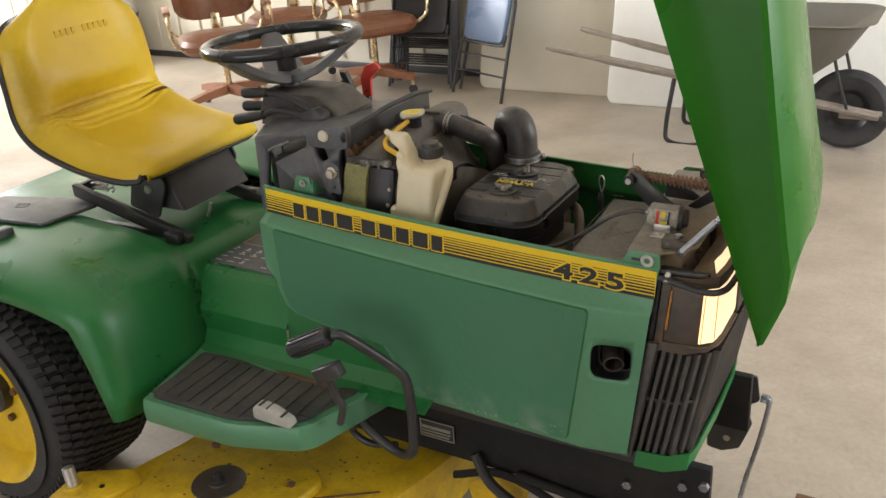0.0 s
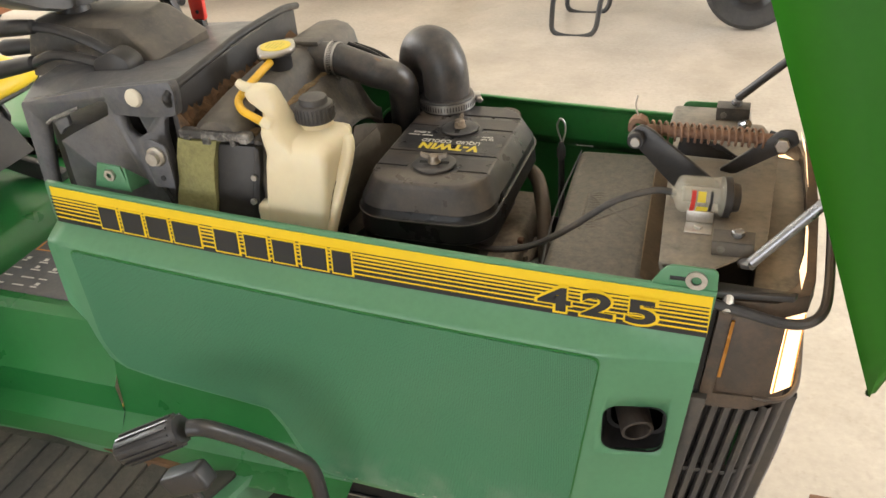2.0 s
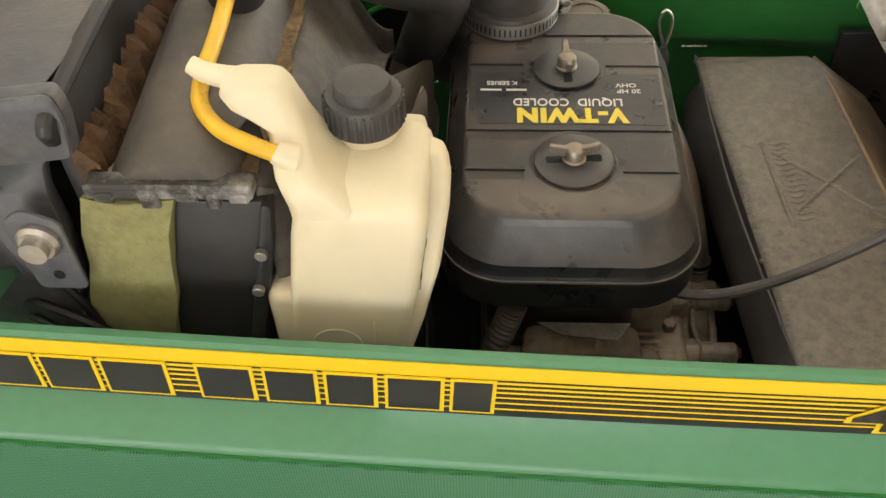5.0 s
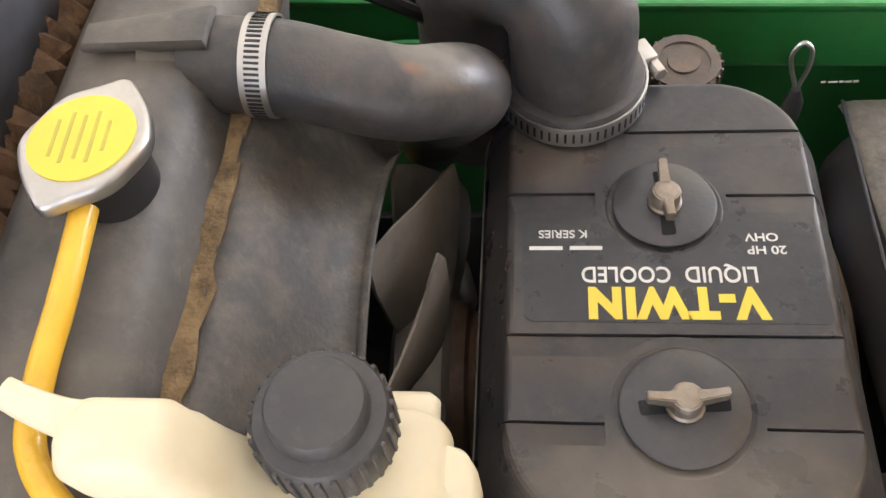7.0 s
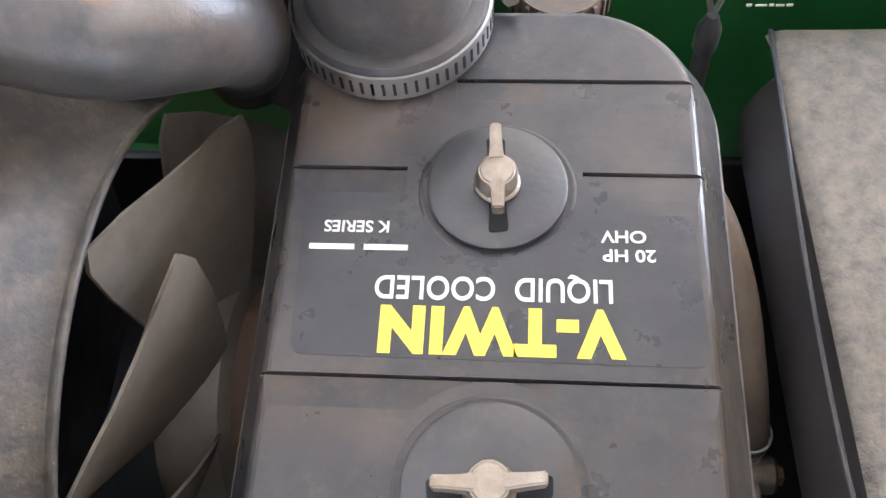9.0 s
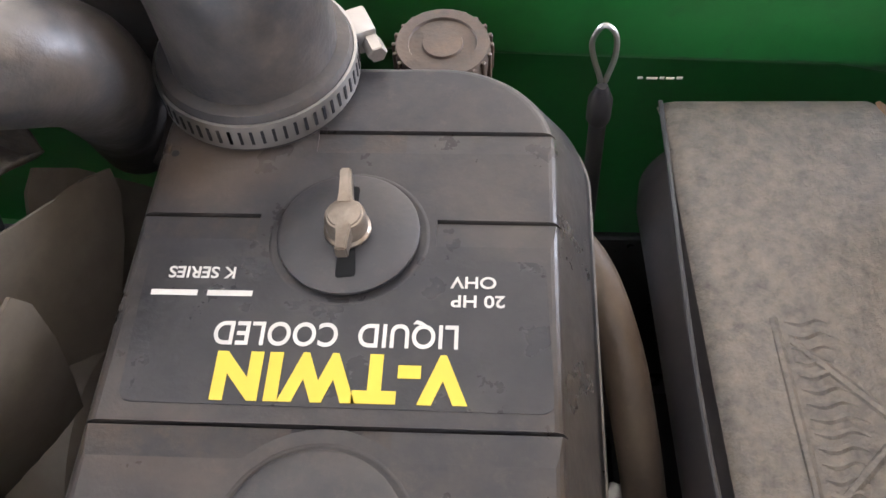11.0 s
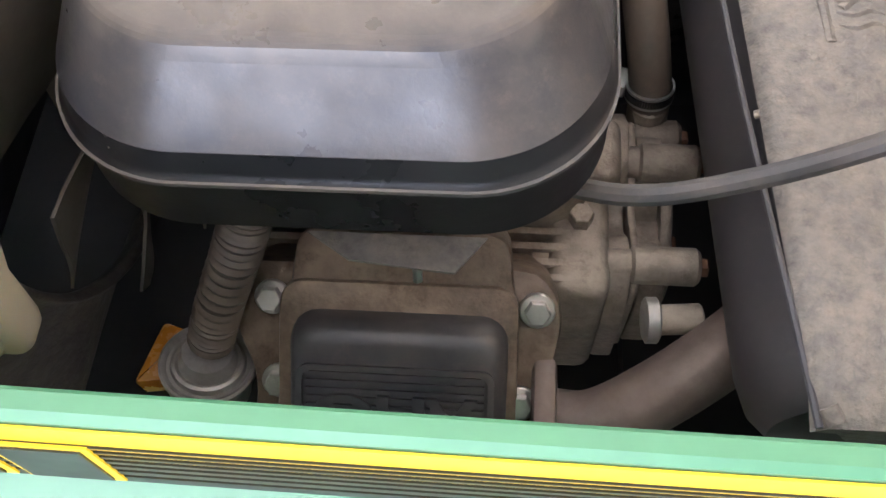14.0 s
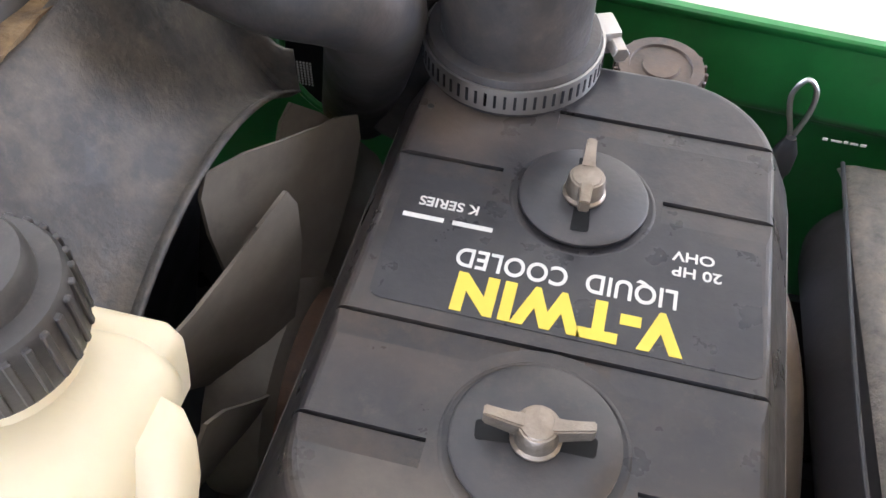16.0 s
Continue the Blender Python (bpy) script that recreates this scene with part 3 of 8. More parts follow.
part("seam", laid_sheet(inset_outline(0.0022), 0.0012, 0.003), M_green_in, panel, "dark seam round the mesh inset")
M_mesh = dotted(mat("faded_mesh_inset", (0.044, 0.186, 0.094), 0.55, 0, 0.08, 5, 0.15, 500, (0.10, 0.22, 0.14), 0.22), 150)
dusty_foot(M_mesh, 0.455, 0.535, (0.22, 0.29, 0.22))
part("mesh_inset", laid_sheet(inset_outline(), 0.0032, 0.004), M_mesh, panel, "finely perforated green inset")

# stripe: yellow ground, dark lines, block shapes for the maker's name, and the number
def on_stripe(x, h, lift=0.0006):
    return (x, -0.2685 - lift, top_z(x) - 0.0575 + h)


def stripe_patch(x0, x1, h0, h1, lift, bm=None, lean=0.0):
    own = bmesh.new()
    n = max(1, int((x1 - x0) / 0.05))
    a = [own.verts.new(on_stripe(x0 + (x1 - x0) * k / n, h0, lift)) for k in range(n + 1)]
    b = [own.verts.new(on_stripe(x0 + (x1 - x0) * k / n + lean, h1, lift)) for k in range(n + 1)]
    back_a = [own.verts.new(v.co + Vector((0, 0.0008, 0))) for v in a]
    back_b = [own.verts.new(v.co + Vector((0, 0.0008, 0))) for v in b]
    for k in range(n):
        own.faces.new((a[k], a[k + 1], b[k + 1], b[k]))
        own.faces.new((b[k], b[k + 1], back_b[k + 1], back_b[k]))
        own.faces.new((back_a[k], back_a[k + 1], a[k + 1], a[k]))
    own.faces.new((a[0], b[0], back_b[0], back_a[0]))
    own.faces.new((a[n], back_a[n], back_b[n], b[n]))
    return join(bm, own)


stripe = part("stripe", stripe_patch(-0.858, -0.006, 0.0, 0.0535, 0.0006, lean=0.003), M_decal_y, panel, "yellow stripe decal with dark lines")
for h, t in ((0.0, 0.0062), (0.0092, 0.0040), (0.0162, 0.0032), (0.0224, 0.0025), (0.0282, 0.0019), (0.0336, 0.0014), (0.0388, 0.0010)):
    part("stripe_line", stripe_patch(-0.858, -0.006, h, h + t, 0.0013), M_decal_k, stripe, "black printed line")
letters = [(-0.785, -0.757), (-0.751, -0.719), (-0.713, -0.680), (-0.674, -0.634), (-0.613, -0.579), (-0.570, -0.538), (-0.531, -0.500), (-0.492, -0.457), (-0.450, -0.424)]
for x0, x1 in letters:
    part("name_edging", stripe_patch(x0 - 0.0022, x1 + 0.0012, 0.0030, 0.0402, 0.0019, None, 0.002), M_decal_y, stripe, "yellow edging of a block")
    part("name_block", stripe_patch(x0, x1 - 0.0015, 0.0056, 0.0376, 0.0026, None, 0.002), M_decal_k, stripe, "black block in place of a letter")


def stripe_text(text, x0, x1, h0, h1, lift, bold, material, name, label):
    """Lettering stretched into a box of the stripe, following its curve."""
    ob = lettering(text, 1.0, Matrix.Identity(4), material, stripe, name, 0.0, bold=bold, spacing=1.32, label=label)
    vs = ob.data.vertices
    u0, u1 = min(v.co.x for v in vs), max(v.co.x for v in vs)
    v0, v1 = min(v.co.y for v in vs), max(v.co.y for v in vs)
    for v in vs:
        h = h0 + (h1 - h0) * (v.co.y - v0) / (v1 - v0)
        x = x0 + (x1 - x0) * (v.co.x - u0) / (u1 - u0) + 0.05 * (h - h0)
        v.co = on_stripe(x, h, lift)


stripe_text("425", -0.1985, -0.0575, 0.0016, 0.0415, 0.0019, 0.068, M_decal_y, "number_edging", "yellow edging of the number 425")
stripe_text("425", -0.1945, -0.0615, 0.0050, 0.0380, 0.0027, 0.031, M_decal_k, "number", "black printed number 425")

# latch tabs on the panel's top edge
def tab(x0, x1, h, name="latch_tab"):
    poly = rounded([(x0 - 0.01, top_z(x0) - 0.004), (x1, top_z(x1) - 0.004), (x1, top_z(x1) + h), (x0 + 0.008, top_z(x0) + h)], [0.002, 0.002, 0.008, 0.012])
    t = part(name, prism(poly, -0.263, -0.2595, "xz", 0.0008), M_green, panel, "green latch tab")
    bm = lathe([(0.0055, 0), (0.0115, 0), (0.0115, 0.0025), (0.0055, 0.0025)], (x1 - 0.022, -0.2632, top_z(x1) + h * 0.45), (x1 - 0.022, -0.30, top_z(x1) + h * 0.45), 20, closed=False)
    part("washer", bm, M_steel, t, "worn steel washer")
    part("slot", box((x1 - 0.05, -0.2640, top_z(x1) + h * 0.36), (x1 - 0.03, -0.2628, top_z(x1) + h * 0.54), 0.0003), M_decal_k, t, "dark slot")
    return t


tab(-0.062, 0.0, 0.026)
bm = prism([(-0.795, top_z(-0.795) - 0.002), (-0.74, top_z(-0.74) - 0.002), (-0.748, top_z(-0.748) + 0.034), (-0.782, top_z(-0.782) + 0.034)], -0.250, -0.2465, "xz", 0.0008)
prism([(-0.25, top_z(-0.74) + 0.0), (-0.205, top_z(-0.74) - 0.01), (-0.25, top_z(-0.74) + 0.034)], -0.7435, -0.740, "yz", 0.0005, bm=bm)
lt = part("latch_bracket", bm, M_green, panel, "small green folded bracket")
part("nut", lathe([(0.004, 0), (0.0085, 0), (0.0085, 0.004), (0.004, 0.004)], (-0.765, -0.250, top_z(-0.765) + 0.02), (-0.765, -0.3, top_z(-0.765) + 0.02), 6, closed=False), M_steel, lt)

# chips and dirt along the lower edge of the inset
M_scuff = mat("dried_mud", (0.30, 0.33, 0.27), 0.9, 0, 0.2, 30, 0.3)
random.seed(4)
bm = bmesh.new()
for k in range(24):
    x = random.uniform(-0.48, -0.17)
    z = 0.474 - (x + 0.5) * 0.03 + abs(random.gauss(0, 0.010)) - 0.004
    y = side_y(x, z) - 0.0036
    w, h = random.uniform(0.001, 0.004), random.uniform(0.0005, 0.0016)
    ring_ = [bm.verts.new((x + w * math.cos(a) * random.uniform(0.6, 1.2), y, z + h * math.sin(a) * random.uniform(0.6, 1.2))) for a in [k2 * math.pi / 3 for k2 in range(6)]]
    bm.faces.new(ring_)
tagged(part("mud_flecks", bm, M_scuff, panel, "dried pale mud flecks"), kind="stuff")

# -- chassis below the panel --
bm = bmesh.new()
box((-1.0, -0.225, 0.27), (0.10, -0.205, 0.415), 0.004, bm=bm)
box((-1.0, 2 * YC + 0.205, 0.27), (0.10, 2 * YC + 0.225, 0.415), 0.004, bm=bm)
box((-0.05, -0.2, 0.30), (0.0, 0.12, 0.40), 0.004, bm=bm)
rail = part("chassis_rail", bm, M_frame_shade, tractor, "black steel chassis rails")
for x in (-0.06, 0.05, 0.09):
    part("chassis_bolt", rod((x, -0.226, 0.335 + (x + 0.06) * 0.3), (x, -0.238, 0.335 + (x + 0.06) * 0.3), 0.010, 6), M_rod, rail)
pl = part("serial_plate", box((-0.545, -0.229, 0.310), (-0.455, -0.2255, 0.358), 0.001, m=None), M_decal_k, rail, "dark metal plate with a pale frame and unreadable print")
bm = bmesh.new()
for z, w, h in ((0.354, 0.080, 0.0022), (0.334, 0.074, 0.008), (0.326, 0.074, 0.0035), (0.318, 0.070, 0.0035), (0.3115, 0.080, 0.0022)):
    box((-0.5395, -0.2302, z), (-0.5395 + w, -0.2290, z + h), bm=bm)
for x in (-0.5430, -0.4585):
    box((x, -0.2302, 0.3115), (x + 0.0022, -0.2290, 0.3562), bm=bm)
part("print_bars", bm, M_tag, pl, "pale frame and bars of unreadable print")

# front bumper bracket and guard strap
bm = prism(rounded([(0.0, 0.17), (0.035, 0.165), (0.075, 0.185), (0.10, 0.26), (0.075, 0.30), (0.112, 0.325), (0.102, 0.388), (0.0, 0.375)], 0.008), 0.176, 0.184, "xz", 0.001)
brk = part("front_bracket", bm, M_metal_dark, tractor, "black steel weight bracket with pale holes")
for x, z in ((0.066, 0.36), (0.045, 0.205)):
    part("bracket_hole", rod((x, 0.1755, z), (x, 0.1745, z), 0.008, 18), M_concrete, brk, "round hole")
part("guard_strap", tube([(0.112, 0.186, 0.330), (0.126, 0.186, 0.328), (0.131, 0.186, 0.315), (0.118, 0.18, 0.22), (0.095, 0.18, 0.10), (0.085, 0.18, 0.03)], 0.011, 8, per=5, flat=0.35), M_rod, brk, "bent steel strap")

# -- nose: bezel, lamps, grille, lip --
def nose_ring(z, inset=0.0, front=0.100):
    y0, y1 = -0.256 + inset, 2 * YC + 0.256 - inset
    f = front - inset
    pts = [(0.004, y0), (0.060, y0 + 0.004), (f - 0.006, y0 + 0.028), (f, y0 + 0.06), (f + 0.004, YC), (f, y1 - 0.06), (f - 0.006, y1 - 0.028), (0.060, y1 - 0.004), (0.004, y1)]
    return [(p[0], p[1], z) for p in pts]


def lean(sec, dx, bx=0.0):
    return [(x + dx * (1 if x > 0.02 else 0) + bx, y, z) for x, y, z in sec]


bm = bmesh.new()
def hoop(z0, z1, dx0=0.0, dx1=0.0, t=0.014, front=0.1, bx0=0.0, bx1=0.0):
    loft([lean(nose_ring(z0, 0, front), dx0, bx0), lean(nose_ring(z1, 0, front), dx1, bx1), lean(nose_ring(z1, t, front), dx1, bx1), lean(nose_ring(z0, t, front), dx0, bx0)], bm=bm, close=False, caps=False)
    a = [lean(nose_ring(z0, 0, front), dx0, bx0), lean(nose_ring(z0, t, front), dx0, bx0)]
    loft(a, bm=bm, close=False, caps=False)

hoop(0.802, 0.824)
hoop(0.672, 0.692, -0.001, 0.0, bx0=-0.012, bx1=-0.010)
bezel = part("headlight_bezel", bm, M_bezel, tractor, "dusty black headlight bezel")
# corner posts and dark marker panels of the bezel
for s in (0, 1):
    def Y(y):
        return 2 * YC - y if s else y
    ys = sorted((Y(-0.2555), Y(-0.240)))
    part("bezel_post", prism([(0.004, 0.804), (0.018, 0.804), (0.006, 0.69), (-0.009, 0.69)], ys[0], ys[1], "xz", 0.001), M_bezel, bezel)
for s in (0, 1):
    f = (lambda y: 2 * YC - y) if s else (lambda y: y)
    ys = sorted((f(-0.2505), f(-0.245)))
    mk = part("marker_panel", prism([(0.018, 0.803), (0.074, 0.803), (0.067, 0.691), (0.004, 0.691)], ys[0], ys[1], "xz", 0.0008), M_bezel, bezel, "smoked black marker panel")
    ys = sorted((f(-0.2535), f(-0.2505)))
    part("marker_edge", prism([(0.018, 0.795), (0.0215, 0.795), (0.013, 0.715), (0.009, 0.715)], ys[0], ys[1], "xz"), M_amber, mk, "amber edge of the marker lamp")
    # lit lamp: wraps round the corner to the front
    a = [(0.075, -0.2425, 0.800), (0.092, -0.226, 0.800), (0.097, -0.19, 0.800), (0.099, -0.10, 0.800)]
    b = [(0.070, -0.2435, 0.694), (0.089, -0.226, 0.694), (0.094, -0.19, 0.694), (0.097, -0.10, 0.700)]
    a2 = [(x - 0.034, y + 0.022, z + 0.004) for x, y, z in a]
    b2 = [(x - 0.02, y + 0.012, z) for x, y, z in b]
    secs = [[(p[0], f(p[1]), p[2]) for p in q] for q in (a, b, b2, a2, a)]
    part("headlight", loft(secs, close=False, caps=False), M_lamp, bezel, "headlight that is switched on, warm white")
    up = [[(p[0] - 0.003, f(p[1] + 0.004), 0.806) for p in a[1:]], [(p[0] - 0.012, f(p[1] + 0.010), 0.846) for p in a[1:]]]
    part("lamp_reflector", loft(up, close=False, caps=False), M_lamp, bezel, "lit reflector of the headlight above the bar")
    for k in range(2):
        part("lens_rib", tube([(a[k][0] + 0.001, f(a[k][1] - 0.001), 0.798), (b[k][0] + 0.001, f(b[k][1] - 0.001), 0.696)], 0.0009, 6, per=2), M_lamp_edge, bezel, "amber rib of the lens")
part("lens_lip", tube([(0.050, -0.2515, 0.691), (0.075, -0.2475, 0.689), (0.093, -0.228, 0.689), (0.0985, -0.19, 0.690), (0.101, -0.11, 0.693)], 0.0034, 8), M_bezel, bezel, "dusty lower lip of the lens")
part("lens_lip", tube([(0.050, 2 * YC + 0.2515, 0.691), (0.075, 2 * YC + 0.2475, 0.689), (0.093, 2 * YC + 0.228, 0.689), (0.0985, 2 * YC + 0.19, 0.690), (0.101, 2 * YC + 0.11, 0.693)], 0.0034, 8), M_bezel, bezel, "dusty lower lip of the lens")
part("lamp_divider", box((0.075, -0.10, 0.69), (0.101, 2 * YC + 0.10, 0.803), 0.003), M_black, bezel)

# grille
grille = part("grille", loft([lean(nose_ring(0.672, 0.035), 0, -0.012), lean(nose_ring(0.44, 0.035), 0, -0.045)], close=False, caps=False), M_black, tractor, "black slatted grille")
def slat(top, foot, across, outward):
    """One upright bar of the grille."""
    bm = bmesh.new()
    w, dep = Vector(across).normalized() * 0.0042, Vector(outward).normalized() * 0.014
    rings = [[bm.verts.new(Vector(p) + q) for q in (w * 0.75, -w * 0.75, -w - dep * 0.15, -w - dep, w - dep, w - dep * 0.15)] for p in (top, foot)]
    for k in range(6):
        bm.faces.new((rings[0][k], rings[0][(k + 1) % 6], rings[1][(k + 1) % 6], rings[1][k]))
    return part("grille_slat", bm, M_slat, grille)


for s in (0, 1):
    f = (lambda y: 2 * YC - y) if s else (lambda y: y)
    sg = -1 if s else 1
    for k in range(5):
        t = k / 4
        slat((-0.004 + 0.058 * t, f(-0.2560 + 0.004 * t), 0.672), (-0.046 + 0.058 * t, f(-0.2560 + 0.004 * t), 0.44), (1, 0, 0), (0, -sg, 0))
    for k in range(2):
        t = (k + 0.6) / 2
        slat((0.062 + 0.03 * t, f(-0.251 + 0.03 * t), 0.672), (0.020 + 0.03 * t, f(-0.251 + 0.03 * t), 0.44), (0.7, 0.7 * sg, 0), (0.7, -0.7 * sg, 0))
    fs = sorted((f(-0.2655), f(-0.2520)))
    part("grille_edge", prism([(-0.0175, 0.690), (0.0005, 0.690), (-0.0440, 0.428), (-0.0615, 0.428)], fs[0], fs[1], "xz", 0.001), M_slat, grille, "dusty black edge of the grille")
for k in range(17):
    y = -0.212 + (2 * YC + 0.424) * k / 16
    slat((0.1000, y, 0.672), (0.0600, y, 0.44), (0, 1, 0), (1, 0, 0))
bm = bmesh.new()
for z, bx in ((0.56, -0.026),):
    hz = [lean(nose_ring(z, 0.003), 0.0, bx), lean(nose_ring(z + 0.006, 0.003), 0.0, bx), lean(nose_ring(z + 0.006, 0.014), 0.0, bx), lean(nose_ring(z, 0.014), 0.0, bx)]
    loft(hz, bm=bm, close=False, caps=False)
part("grille_bar", bm, M_slat, grille)
bm = bmesh.new()
loft([lean(nose_ring(0.445, 0), 0, -0.038), lean(nose_ring(0.445, -0.004), 0, -0.038), lean(nose_ring(0.408, -0.004), 0, -0.043), lean(nose_ring(0.402, 0.004), 0, -0.044), lean(nose_ring(0.402, 0.03), 0, -0.044)], bm=bm, close=False, caps=False)
part("nose_lip", bm, M_green_fender, tractor, "green lip below the grille")

# -- top plate between nose and engine bay --
bm = bmesh.new()
prism(rounded([(-0.064, -0.245), (-0.008, -0.245), (0.045, -0.19), (0.052, 0.06), (0.03, 0.13), (-0.085, 0.15), (-0.083, 0.03)], 0.004), 0.8515, 0.8555, "xy", 0.001, bm=bm)
loft([[(x, y, 0.8535), (x + 0.004, y, 0.8535), (x + 0.010, y, 0.828), (x + 0.006, y, 0.828)] for x, y in ((-0.0645, -0.2445), (-0.0835, 0.03), (-0.0855, 0.148))], bm=bm)
tp = part("support_plate", bm, M_plate, tractor, "dusty grey folded support plate")
bm = bmesh.new()
prism(rounded([(0.036, -0.22), (0.098, -0.205), (0.102, YC), (0.098, 0.125), (0.045, 0.14)], 0.01), 0.800, 0.806, "xy", 0.001, bm=bm)
part("lamp_shelf", bm, M_plate, tractor, "dusty ledge behind the lamps")
part("cross_bar", tube([(-0.004, -0.262, 0.822), (0.03, -0.263, 0.816), (0.065, -0.262, 0.808), (0.090, -0.254, 0.804), (0.107, -0.236, 0.806), (0.114, -0.20, 0.812), (0.118, -0.10, 0.816), (0.118, YC, 0.816), (0.114, 0.12, 0.812), (0.095, 0.17, 0.806), (0.04, 0.185, 0.818)], 0.0058, 10), M_metal_dark, tractor, "black bent guard bar over the lamps")
part("bar_mount", prism(rounded([(-0.004, -0.258), (0.078, -0.250), (0.082, -0.240), (-0.004, -0.236)], 0.003), 0.826, 0.834, "xy", 0.002), M_metal_dark, tp, "dark flat corner plate")
# black filler paints the shade of the gap at the panel's end
part("gap_filler", prism([(-0.016, 0.825), (0.003, 0.825), (-0.010, 0.69), (-0.048, 0.44), (-0.064, 0.44), (-0.030, 0.69)], -0.257, -0.246, "xz", 0.001), M_tray_and_shade, tractor, "black filler coloured as the shade of the panel gap")
part("bar_stud", rod((0.012, -0.250, 0.83), (0.012, -0.266, 0.815), 0.006, 10), M_steel, tp)
# far corner bracket
bm = box((-0.094, 0.085, 0.845), (0.012, 0.160, 0.866), 0.006, 3)
fc = part("corner_bracket", bm, M_plate, tractor, "dusty grey corner bracket")
part("tab_green", prism(rounded([(-0.09, 0.83), (-0.02, 0.83), (-0.02, 0.871), (-0.08, 0.871)], 0.008), 0.161, 0.164, "xz", 0.0006), M_green_in, fc, "dark green latch tab")
for s, (cx, cy) in enumerate(((0.010, -0.205), (-0.012, 0.128))):
    bz = 0.856 if s == 0 else 0.866
    bm = bmesh.new()
    box((cx - 0.022, cy - 0.014, bz), (cx + 0.022, cy - 0.011, bz + 0.018), 0.0008, bm=bm)
    box((cx - 0.022, cy - 0.014, bz + 0.0155), (cx + 0.022, cy + 0.012, bz + 0.018), 0.0008, bm=bm)
    ch = part("rod_bracket", bm, M_tank, tp if s == 0 else fc, "small folded steel bracket")
    part("hex_bolt", rod((cx + 0.004, cy, bz + 0.018), (cx + 0.004, cy, bz + 0.025), 0.0072, 6), M_rod, ch)
    part("bracket_hole", rod((cx - 0.012, cy - 0.0142, bz + 0.008), (cx - 0.012, cy - 0.0150, bz + 0.008), 0.0045, 14), M_box, ch, "round hole")
    part("rod_end", tube([(cx + 0.012, cy - 0.018, bz - 0.004), (cx + 0.016, cy - 0.028, bz + 0.002), (cx + 0.022, cy - 0.034, bz + 0.006)], 0.0060, 10, per=4), M_rod, ch)
part("support_rod", rod((0.030, -0.240, 0.864), (0.150, -0.209, 0.998), 0.0062, 14), M_rod, tractor, "steel hood support rod")
part("support_rod", rod((-0.008, 0.134, 0.891), (0.145, 0.110, 1.052), 0.0058, 14), M_metal_dark, tractor, "dark steel hood support rod")

# spring with its arms
bm = bmesh.new()
A, B = Vector((-0.114, -0.052, 0.922)), Vector((0.050, -0.020, 0.905))
ax = axis_matrix(A, B)
L_ = (B - A).length
coil = []
turns, per_turn = 17, 12
for k in range(turns * per_turn + 1):
    t = k / (turns * per_turn)
    r_ = 0.0112
    coil.append(ax @ Vector((r_ * math.cos(2 * math.pi * k / per_turn), r_ * math.sin(2 * math.pi * k / per_turn), 0.012 + t * (L_ - 0.03))))
tube(coil, 0.0016, 7, bm=bm, per=1)
sp = part("return_spring", bm, M_spring, tractor, "rusty brown coil spring")
part("spring_core", rod(ax @ Vector((0, 0, 0.0)), ax @ Vector((0, 0, L_)), 0.0068, 14), M_spring, sp)
part("spring_eye", lathe([(0.006, -0.008), (0.0125, -0.008), (0.0125, 0.008), (0.006, 0.008)], A + Vector((-0.004, 0.006, 0.002)), A + Vector((-0.004, -0.1, 0.002)), 9, closed=False), M_spring, sp)
part("cotter_pin", tube([A + Vector((-0.004, 0.0, 0.018)), A + Vector((-0.008, 0.002, 0.03)), A + Vector((-0.006, 0.004, 0.042))], 0.0011, 6, per=3), M_steel, sp)
arm_poly = rounded([(-0.128, 0.924), (-0.112, 0.940), (-0.098, 0.934), (0.005, 0.852), (-0.06, 0.850)], [0.012, 0.012, 0.008, 0.01, 0.01])
arm = part("pivot_arm", prism(arm_poly, -0.079, -0.073, "xz", 0.0012), M_metal_dark, tractor, "flat black pivot arm")
part("pivot_bolt", rod((-0.115, -0.079, 0.923), (-0.115, -0.092, 0.923), 0.0105, 16), M_metal_dark, arm)
part("pivot_cap", rod((-0.115, -0.092, 0.923), (-0.115, -0.096, 0.923), 0.006, 12), M_steel, arm)
bm = prism(rounded([(-0.02, 0.862), (0.0, 0.858), (0.072, 0.905), (0.066, 0.922), (0.05, 0.922)], 0.006), -0.030, -0.024, "xz", 0.001)
la = part("spring_arm", bm, M_metal_dark, tractor, "black lever at the spring's end")
part("lever_bolt", rod((0.052, -0.030, 0.905), (0.052, -0.040, 0.905), 0.009, 6), M_steel, la)
part("black_fin", prism(rounded([(-0.075, 0.860), (0.01, 0.857), (-0.02, 0.878), (-0.07, 0.893)], 0.004), 0.01, 0.014, "xz", 0.001), M_metal_dark, tp, "black stiffening fin")

# restriction indicator cup
c0, c1 = Vector((-0.059, -0.140, 0.885)), Vector((0.001, -0.128, 0.879))
cup = part("indicator_cup", lathe([(0.006, -0.006), (0.008, -0.003), (0.018, 0.001), (0.0215, 0.005), (0.0215, 0.048), (0.0230, 0.049), (0.0230, 0.056), (0.017, 0.057)], c0, c1, 28), M_lens, tractor, "clear plastic air restriction indicator")
part("indicator_core", rod(c0 + (c1 - c0) * 0.12, c0 + (c1 - c0) * 0.8, 0.009, 20), M_tag, cup, "pale inner piston")
part("indicator_base", lathe([(0.0238, 0.052), (0.0238, 0.060), (0.018, 0.062), (0.016, 0.070), (0.010, 0.072)], c0, c1, 24), M_metal_dark, cup, "black cup base")
bm = bmesh.new()
ci = axis_matrix(c0, c1)
